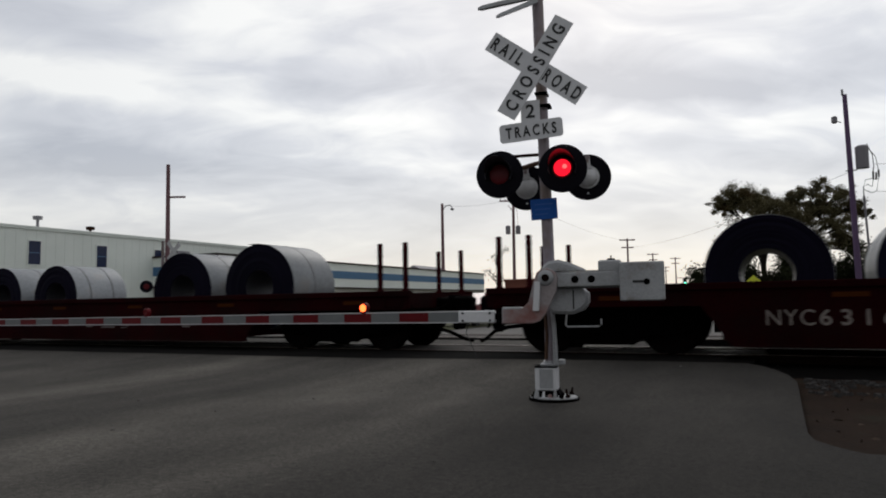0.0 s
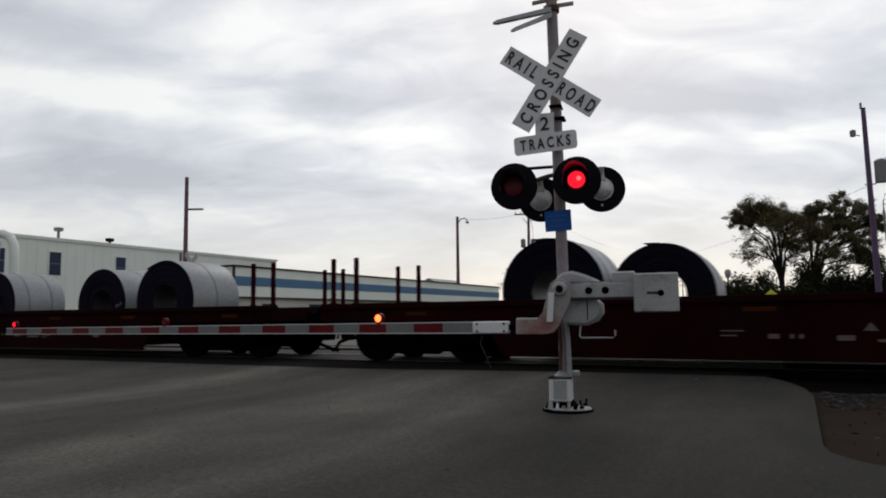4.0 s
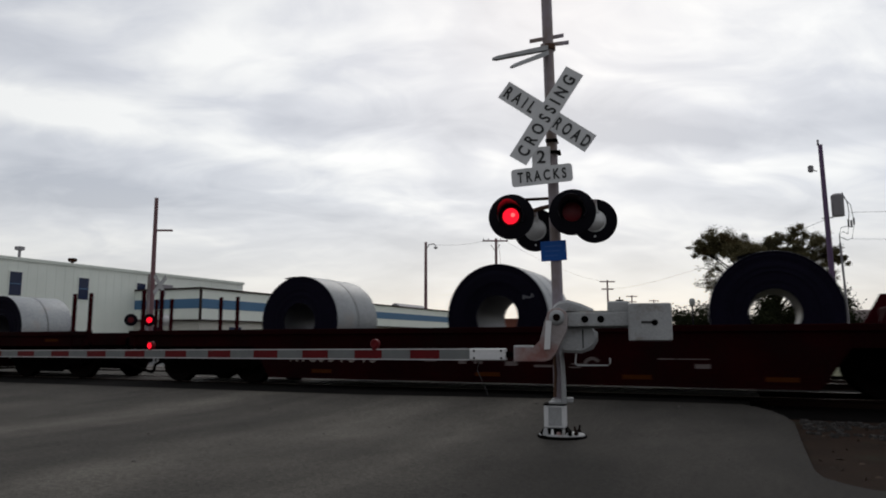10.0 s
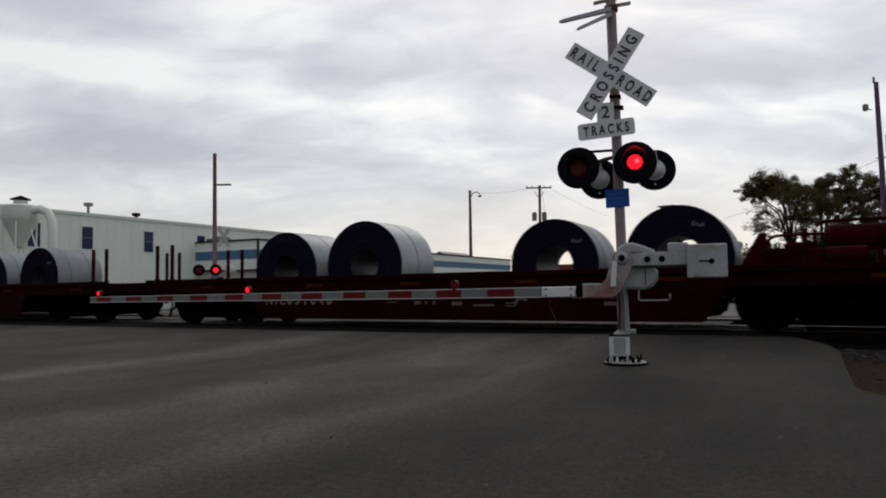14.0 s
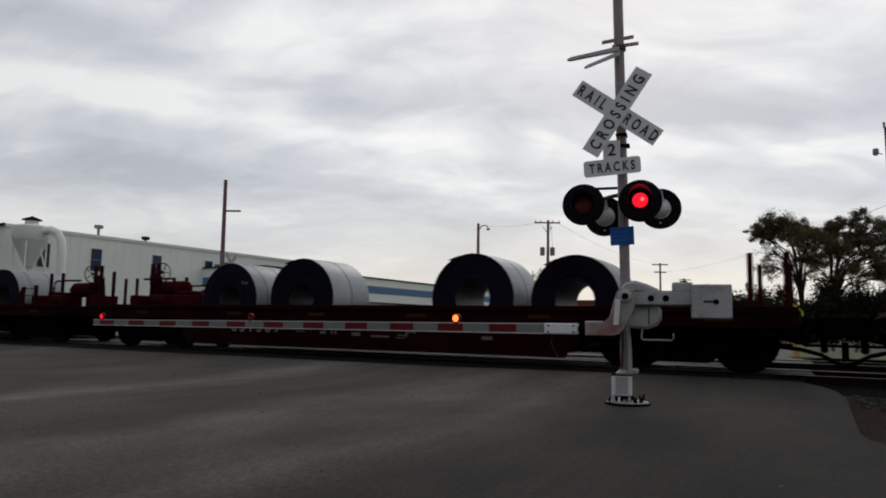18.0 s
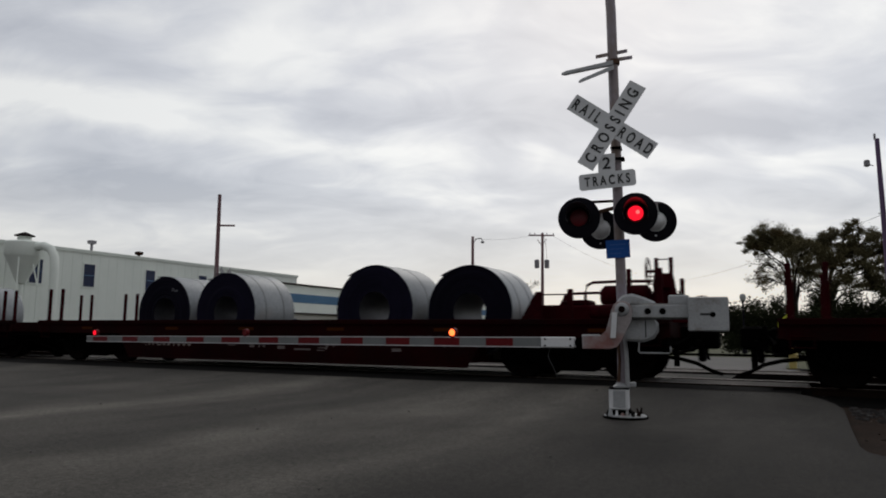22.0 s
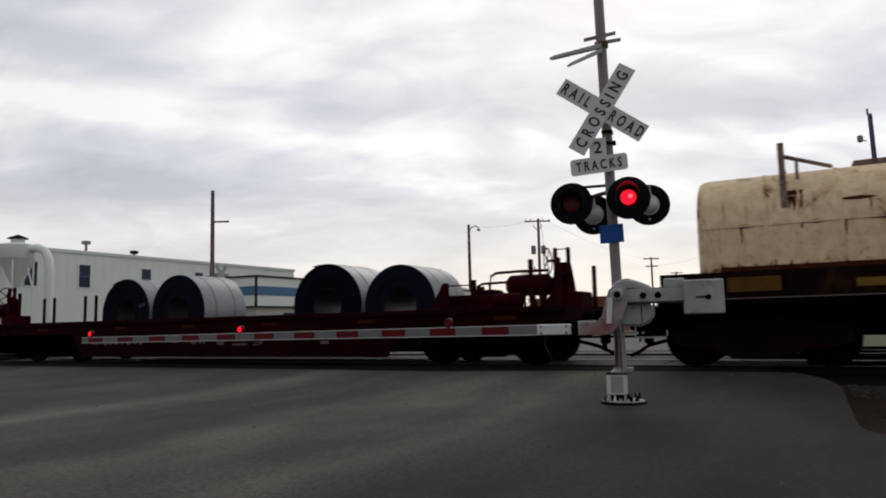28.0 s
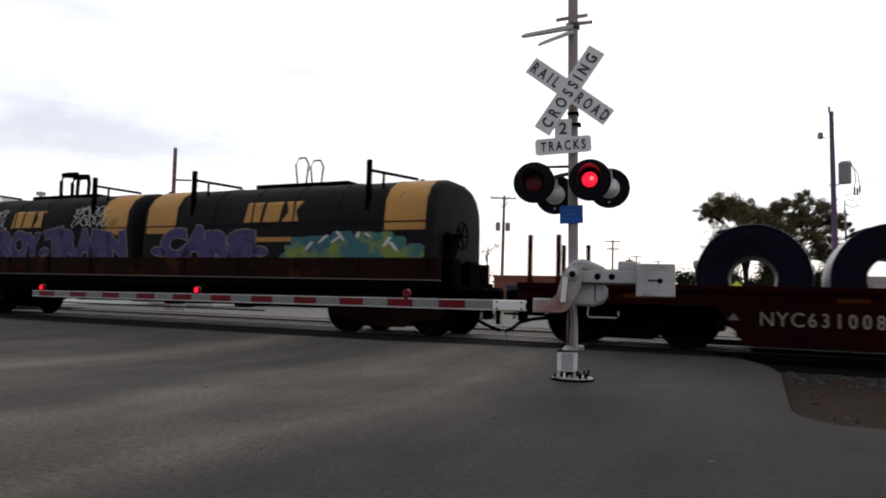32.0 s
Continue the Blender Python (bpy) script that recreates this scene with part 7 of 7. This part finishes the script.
    wire((9.0, 75, 12.0), (31.2, 114, 10.8), 0.8, 0.012)
    wire((7.0, 75, 12.1), (0.04, 69, 10.8), 0.3, 0.010)


# ---------------------------------------------------------------- trees, hedge, small street things
def leaf_cloud(sh, rng, centre, radius, count, size, flat=0.62):
    """Leaves thick at the heart of a clump and thinning outwards."""
    for _ in range(count):
        q = Vector((rng.gauss(0, 0.46), rng.gauss(0, 0.46), rng.gauss(0, 0.46)))
        c = Vector(centre) + Vector((q.x * radius, q.y * radius, q.z * radius * flat))
        a = Vector((rng.uniform(-1, 1), rng.uniform(-1, 1), rng.uniform(-0.6, 0.6))).normalized() * size * rng.uniform(0.6, 1.3)
        b = a.cross(Vector((rng.uniform(-1, 1), rng.uniform(-1, 1), rng.uniform(-1, 1)))).normalized() * size * rng.uniform(0.35, 0.7)
        sh.add([c - a, c - b * 0.8, c + a, c + b], [(0, 1, 2, 3)])


def tree(x, y, turn, clumps, seed, label="spreading tree with thinning olive green leaves", fork=3.2):
    """A forked tree: each clump is (metres aside, height, radius, leafiness) and ends a limb."""
    rng = random.Random(seed)
    t = thing("tree", label, "tree", Matrix.Translation((x, y, 0)) @ pose(0, 0, 0, 0, 0, turn), "street trees")
    wood, leaves = Shape(), Shape()
    wood.pipe([(0, 0, -0.1), (0.03, 0, fork * 0.5), (0.05, 0.03, fork)], [0.23, 0.18, 0.15], 10)
    for cx, cz, r, thick in clumps:
        heart = Vector((cx, rng.uniform(-1.3, 1.3), cz))
        root = Vector((0.05 + rng.uniform(-0.08, 0.08), 0.03, fork * rng.uniform(0.75, 1.0)))
        mid = root.lerp(heart, 0.5) + Vector((-0.22 * cx, 0, 0.10 * cz))
        wood.pipe([root, root.lerp(mid, 0.5) + Vector((rng.uniform(-0.1, 0.1), 0, 0.05)), mid, heart], [0.095, 0.075, 0.055, 0.02], 7)
        for j in range(int(12 + 11 * r)):
            base = mid.lerp(heart, rng.uniform(0.35, 1.0))
            tip = heart + Vector((rng.gauss(0, 0.56), rng.gauss(0, 0.56), rng.gauss(0, 0.46))) * r
            wood.pipe([base, base.lerp(tip, 0.5) + Vector((0, 0, 0.07)), tip], [0.026, 0.018, 0.008], 4)
            leaf_cloud(leaves, rng, tip, r * rng.uniform(0.3, 0.55), int(215 * thick * rng.uniform(0.4, 1.5)), 0.06, 0.75)
    part("trunk", wood, BARK, t, "dark branching trunk and limbs")
    part("crown", leaves, LEAF, t, "open crown of small leaves", False)


def hedge(x, y, length, depth, height, turn, seed, name="hedge"):
    rng = random.Random(seed)
    h = thing(name, "dark unclipped hedge of shrubs under the trees", "hedge", Matrix.Translation((x, y, 0)) @ pose(0, 0, 0, 0, 0, turn))
    sh, wood = Shape(), Shape()
    n = int(length / 0.7)
    for k in range(n):
        cx = -length / 2 + length * (k + 0.5) / n
        hh = height * rng.uniform(0.65, 1.1)
        wood.pipe([(cx, 0, 0), (cx + 0.1, 0.05, hh * 0.6)], [0.05, 0.015], 5)
        for z in (0.15, 0.3, 0.45, 0.6, 0.75, 0.9):
            leaf_cloud(sh, rng, (cx + rng.uniform(-0.3, 0.3), rng.uniform(-depth, depth) * 0.35, hh * z), 0.85, 640 if z < 0.8 else 360, 0.10)
    part("stems", wood, BARK, h)
    part("leaves", sh, BUSH, h, "", False)


def build_green():
    def at(az, d):
        a = radians(az)
        return -1.47 + d * math.sin(a), -1.4 + d * math.cos(a)
    tree(*at(25.7, 52), -25.7, ((-1.50, 7.85, 0.9, 1.1), (-0.8, 7.8, 0.95, 1.3), (-0.1, 7.25, 0.95, 1.4), (0.55, 6.6, 0.95, 1.3), (-2.5, 7.5, 0.6, 0.7), (-2.0, 7.15, 0.5, 0.8), (-1.6, 6.15, 0.8, 0.16),
                                 (-1.9, 5.1, 0.8, 0.35), (-0.9, 5.0, 0.8, 0.2), (0.4, 4.6, 0.8, 0.25), (0.0, 5.7, 0.7, 0.2), (1.0, 5.7, 0.7, 0.7)), 11)
    tree(*at(27.75, 54), -27.8, ((-0.45, 7.55, 0.9, 1.3), (0.2, 7.9, 0.7, 0.8), (-0.1, 6.6, 1.0, 1.3), (0.7, 5.9, 0.9, 0.8), (1.6, 8.2, 0.75, 0.9), (1.65, 7.3, 0.8, 1.0), (2.2, 6.7, 0.8, 0.9),
                                 (1.2, 6.8, 0.8, 1.0), (2.95, 7.65, 0.65, 0.8), (3.25, 6.9, 0.7, 0.9), (2.6, 5.8, 0.8, 0.8), (0.4, 4.8, 0.8, 0.2), (3.2, 5.6, 0.7, 0.6), (-0.9, 5.2, 0.7, 0.2),
                                 (1.5, 4.9, 0.9, 0.9), (2.6, 4.7, 0.9, 1.0), (3.3, 4.4, 0.7, 0.7), (3.9, 6.9, 0.5, 0.6), (4.3, 6.4, 0.4, 0.6)), 23)
    hedge(*at(24.2, 50), 6.0, 2.2, 3.35, -22, 5)
    hedge(*at(29.6, 52), 5.2, 2.2, 4.4, -26, 6)
    hedge(*at(31.9, 58), 2.6, 2.0, 2.9, -30, 9)
    hedge(*at(36.5, 62), 6.0, 2.4, 1.7, -30, 10)
    rng = random.Random(77)       # bare shrubs far off between the poles
    for az, d, hgt in ((2.6, 150, 6.5), (5.65, 62, 5.6), (12.5, 130, 3.0), (20.4, 70, 2.6)):
        x, y = at(az, d)
        t = thing("distant_tree", "thin distant tree against the sky", "tree", Matrix.Translation((x, y, 0)))
        wood, leaves = Shape(), Shape()
        wood.pipe([(0, 0, 0), (0.1, 0, hgt)], [0.14, 0.03], 6)
        for k in range(9):
            a, z = rng.random() * 6.28, hgt * rng.uniform(0.35, 0.95)
            tip = Vector((math.cos(a) * hgt * 0.16, math.sin(a) * hgt * 0.16, z + hgt * 0.12))
            wood.pipe([(0, 0, z), tip], [0.05, 0.015], 5)
            leaf_cloud(leaves, rng, tip, hgt * 0.10, 26, 0.085)
        part("trunk", wood, BARK, t)
        part("crown", leaves, LEAF, t, "", False)
    # distant treeline
    sh = Shape()
    for k in range(420):
        az = radians(-45 + 100 * rng.random())
        d = rng.uniform(330, 420)
        leaf_cloud(sh, rng, (d * math.sin(az), d * math.cos(az), rng.uniform(1, 5)), 5.0, 26, 1.3)
    tagged(part("distant_treeline", sh, BUSH, round_=False), "low dark line of far woods", "woods", kind="stuff")

    # school crossing sign
    x, y = at(25.1, 34.5)
    sign = thing("school_crossing_sign", "fluorescent yellow-green pentagonal school crossing sign on a post", "traffic sign", Matrix.Translation((x, y, 0)) @ pose(0, 0, 0, 0, 0, -24))
    part("post", Shape().box(-0.03, 0.03, 0.0, 0.05, 0, 2.0), TANK, sign, "", False)
    plate = part("plate", Shape().slab([(-0.40, 1.24), (0.40, 1.24), (0.40, 1.66), (0.0, 2.02), (-0.40, 1.66)], 0.01, (0, -0.01, 0), (1, 0, 0), (0, 0, 1)), LIME, sign, "", False)
    for dx in (-0.12, 0.12):
        fig = Shape().turned([(0, 0.0), (0.001, 0.05), (0.004, 0.0)], (dx, -0.026, 1.72), "y", 12)
        fig.box(dx - 0.055, dx + 0.055, -0.026, -0.022, 1.46, 1.66).box(dx - 0.07, dx - 0.02, -0.026, -0.022, 1.29, 1.46).box(dx + 0.02, dx + 0.07, -0.026, -0.022, 1.29, 1.46)
        part("figure_shape", fig, BLACK, plate, "plain black marks", False)
    arrow = part("arrow_plate", Shape().box(-0.32, 0.32, -0.02, -0.01, 0.92, 1.20), LIME, sign, "", False)
    part("arrow", Shape().slab([(-0.2, 1.03), (0.05, 1.03), (0.05, 0.98), (0.2, 1.06), (0.05, 1.14), (0.05, 1.09), (-0.2, 1.09)], 0.003, (0, -0.024, 0), (1, 0, 0), (0, 0, 1)), BLACK, arrow, "", False)
    # fire hydrant on the grass
    hyd = thing("fire_hydrant", "small weathered yellow fire hydrant on the grass", "hydrant", Matrix.Translation((8.02, 18.75, 0.05)))
    part("barrel", Shape().turned([(0.0, 0.16), (0.05, 0.16), (0.06, 0.10), (0.42, 0.10), (0.44, 0.14), (0.48, 0.14), (0.52, 0.11), (0.60, 0.06), (0.62, 0.0)], (0, 0, 0), "z", 16), HYDRANT, hyd)
    for a in (-90, 20):
        c, q = math.cos(radians(a)), math.sin(radians(a))
        part("outlet", Shape().rod((c * 0.08, q * 0.08, 0.34), (c * 0.18, q * 0.18, 0.34), 0.055), HYDRANT, hyd)
    part("top_nut", Shape().rod((0, 0, 0.60), (0, 0, 0.67), 0.03, seg=6), HYDRANT, hyd)
    # globe lamp post
    x, y = at(22.16, 46)
    lamp = thing("globe_lamp_post", "black lamp post with a pale globe", "street lamp", Matrix.Translation((x, y, 0)))
    part("post", Shape().turned([(0, 0.16), (0.3, 0.12), (0.5, 0.06), (3.1, 0.05), (3.2, 0.14)], (0, 0, 0), "z", 12), HOOD, lamp)
    part("globe", Shape().turned([(3.2, 0.12), (3.30, 0.17), (3.44, 0.19), (3.58, 0.14), (3.64, 0.0)], (0, 0, 0), "z", 16), ALU, lamp, "pale glass globe")
    # flashing crossing signal across the tracks
    far = thing("far_crossing_signal", "crossing signal with crossbuck and red lights beyond the tracks", "crossing signal", Matrix.Translation((-12.45, 29.4, 0)) @ pose(0, 0, 0, 0, 0, 14))
    part("mast", Shape().pipe([(0, 0, 0), (0, 0, 3.9)], [0.07, 0.06], 12), MAST, far)
    for lean in (40, -40):
        part("crossbuck_blade", Shape().box(-0.61, 0.61, -0.01, 0.0, -0.114, 0.114), ALU, far, "back of a bare crossbuck board", False, Matrix.Translation((0.42, 0.08 if lean > 0 else 0.1, 3.45)) @ pose(0, 0, 0, 0, 0, 66) @ pose(0, 0, 0, 0, lean, 0))
    for x, lit in ((-0.62, False), (0.10, True)):
        disc = Shape().turned([(-0.006, 0.0), (-0.006, 0.245), (0.0, 0.26), (0.02, 0.26), (0.02, 0.0)], (x, -0.12, 1.95), "y", 24)
        d = part("flashing_light", disc, HOOD, far, "round black signal light background")
        part("lens", Shape().turned([(-0.02, 0.0), (-0.018, 0.11), (-0.006, 0.12)], (x, -0.12, 1.95), "y", 18), LIT if lit else LENS, d, "red signal lens")
    part("silver_lamp_back", Shape().turned([(-0.12, 0.0), (-0.1, 0.13), (0.0, 0.20), (0.02, 0.26)], (0.72, -0.10, 1.95), "y", 20), SILVER, far)
    part("light_bar", Shape().rod((-0.7, -0.05, 1.95), (0.8, -0.05, 1.95), 0.03), MAST, far)
    part("relay_box", Shape().box(0.15, 0.75, 0.1, 0.6, 0, 1.1, 0.02), ALU, far, "", False)

    # parked dark red car, its nose turned towards the crossing
    saloon = thing("parked_car", "dark red parked car with silver wheels beyond the tracks", "car", Matrix.Translation((0.81, 31.1, 0)) @ pose(0, 0, 0, 0, 0, -116.7))
    side = ((-2.25, 0.40), (-2.28, 0.75), (-2.15, 0.98), (-1.55, 1.03), (-0.95, 1.42), (0.10, 1.45), (0.80, 1.02), (1.95, 0.86), (2.22, 0.70), (2.25, 0.36), (1.9, 0.24), (-1.9, 0.24))
    body = Shape().loft([[(a * g, yy * (0.86 if b > 1.1 else 1.0), b) for a, b in side] for yy, g in ((-0.88, 0.97), (-0.82, 1.0), (0.82, 1.0), (0.88, 0.97))])
    part("body", body, CAR_RED, saloon, "dark red painted body")
    for f in (-1, 1):
        part("side_window", Shape().loft([[(a, f * (w + e), b) for a, b, w in ((-1.30, 1.06, 0.885), (0.60, 1.06, 0.885), (0.05, 1.38, 0.765), (-0.88, 1.36, 0.765))] for e in (0.0, 0.006)]), GLASS, saloon, "", False)
        part("headlight", Shape().box(2.10, 2.235, min(f * 0.45, f * 0.80), max(f * 0.45, f * 0.80), 0.60, 0.74, 0.03), SILVER, saloon, "clear headlight")
        # added silver strip for the pale reflection along the car's sill
        part("sill_trim", Shape().box(-0.95, 0.95, min(f * 0.88, f * 0.895), max(f * 0.88, f * 0.895), 0.42, 0.50), SILVER, saloon, "silver strip painted as the reflection along the sill")
        for wx in (-1.35, 1.35):
            wheel = part("wheel", Shape().turned([(-0.11, 0.16), (-0.11, 0.29), (-0.07, 0.33), (0.07, 0.33), (0.11, 0.29), (0.11, 0.16)], (wx, f * 0.80, 0.33), "y", 20), TYRE, saloon)
            part("rim", Shape().turned([(-0.115, 0.0), (-0.12, 0.15), (-0.10, 0.20), (0.10, 0.20), (0.12, 0.15), (0.115, 0.0)], (wx, f * 0.80, 0.33), "y", 16), SILVER, wheel, "silver rim")
    part("bumper", Shape().box(2.15, 2.33, -0.84, 0.84, 0.30, 0.52, 0.05), CAR_RED, saloon, "", False)
    part("grille", Shape().box(2.22, 2.255, -0.42, 0.42, 0.56, 0.70, 0.01), GRIME, saloon, "", False)

    # lawn strip, fence and kerb beyond the second track
    sh = strip_mesh([19.9, 20.6, 22, 24, 27, 30, 33], lambda d: (-1.45 + 0.12 * math.sin(d * 2.1), 40), 0.012)
    tagged(part("lawn_strip", sh, GRASS), "strip of mown grass beyond the tracks", "grass", kind="structure")
    sh = strip_mesh([22.6, 24, 26, 28, 31], lambda d: (-15.5 - 0.3 * (d - 22.6), -12.0), 0.012)
    tagged(part("lawn_strip", sh, GRASS), "patch of grass beside the parked car", "grass", kind="structure")
    fence = thing("pipe_fence", "low dark pipe rail fence beside the far street", "fence")
    for k in range(9):
        p = on(-9.27 + 2.34 * k, 22.0, 0.0)
        part("post", Shape().box(p.x - 0.075, p.x + 0.075, p.y - 0.075, p.y + 0.075, -0.05, 0.62 if k % 2 else 0.54, 0.015), GRIME, fence)
    for z in (0.44, 0.40):
        part("rail_bar", Shape().rod(on(-9.0, 21.9, z), on(10.5, 21.9, z), 0.02, seg=8), GRIME, fence)
    # traffic light far down the street, showing green
    x, y = at(20.05, 118)
    tl = thing("traffic_light", "distant traffic light showing green on a mast arm", "traffic light", Matrix.Translation((x, y, 0)))
    part("mast", Shape().rod((3.2, 0, 0), (3.2, 0, 5.0), 0.12, 0.09), TANK, tl)
    part("mast_arm", Shape().rod((3.2, 0, 4.1), (-1.5, 0, 4.3), 0.08, 0.05), TANK, tl)
    part("housing", Shape().box(-0.25, 0.25, -0.15, 0.15, 3.1, 4.3, 0.05), HOOD, tl)
    part("green_lens", Shape().turned([(-0.22, 0.0), (-0.20, 0.16), (-0.151, 0.17)], (0, 0, 3.38), "y", 16), GREEN_LIT, tl, "glowing green lens")


build_works()
build_poles()
build_green()


# ---------------------------------------------------------------- what moves
BLINK = 1.392


def lit_at(phase, t):
    """The mast's lights swap every half period; those on the arm swap a little before them."""
    if isinstance(phase, float):
        return ((t - 0.16) / BLINK + phase) % 1.0 < 0.5
    near = ((t - 0.2) / BLINK + 0.61 + 0.0025 * t) % 1.0 < 0.52
    return near if phase == "near" else not near


def motions():
    # the train: every car and coil goes along the track
    times = [0.5 * i for i in range(65)]
    for ob, ahead, height in MOVERS:
        walk(ob, [(t, Matrix.Translation(on(ahead - travelled(t), TRACK, height)) @ pose(0, 0, 0, 0, 0, TURN)) for t in times])
    # the wheels roll; all that stand alike share their keys
    lead = {}
    for ws in WHEELSETS:
        x = round(ws.location.x, 3)
        if x not in lead:
            steps = [i / 15 for i in range(481)]
            walk(ws, [(t, Matrix.Translation((x, 0, 0.487)) @ Matrix.Rotation(-travelled(t) / 0.487, 4, "Y")) for t in steps])
            lead[x] = ws
        else:
            first = lead[x].animation_data
            ws.rotation_mode = "QUATERNION"
            keys = ws.animation_data_create()
            keys.action = first.action
            keys.action_slot = first.action_slot
    # the lamps blink in turn: the glowing element stands at the lens or is drawn back into its housing
    for lamp, phase, lit, back in BLINKERS:
        rows = []
        state = None
        t = 0.0
        while t <= 32.0:
            on_now = lit_at(phase, t)
            if on_now != state or t >= 32.0 - 1e-6:
                if state is not None and t > 0.04:
                    rows.append((t - 1 / 30, Matrix.Translation(lit if state else back)))
                rows.append((t, Matrix.Translation(lit if on_now else back)))
                state = on_now
            t = round(t + 1 / 30, 5)
        if rows[-1][0] < 32.0:
            rows.append((32.0, Matrix.Translation(lit if state else back)))
        walk(lamp, rows)


motions()
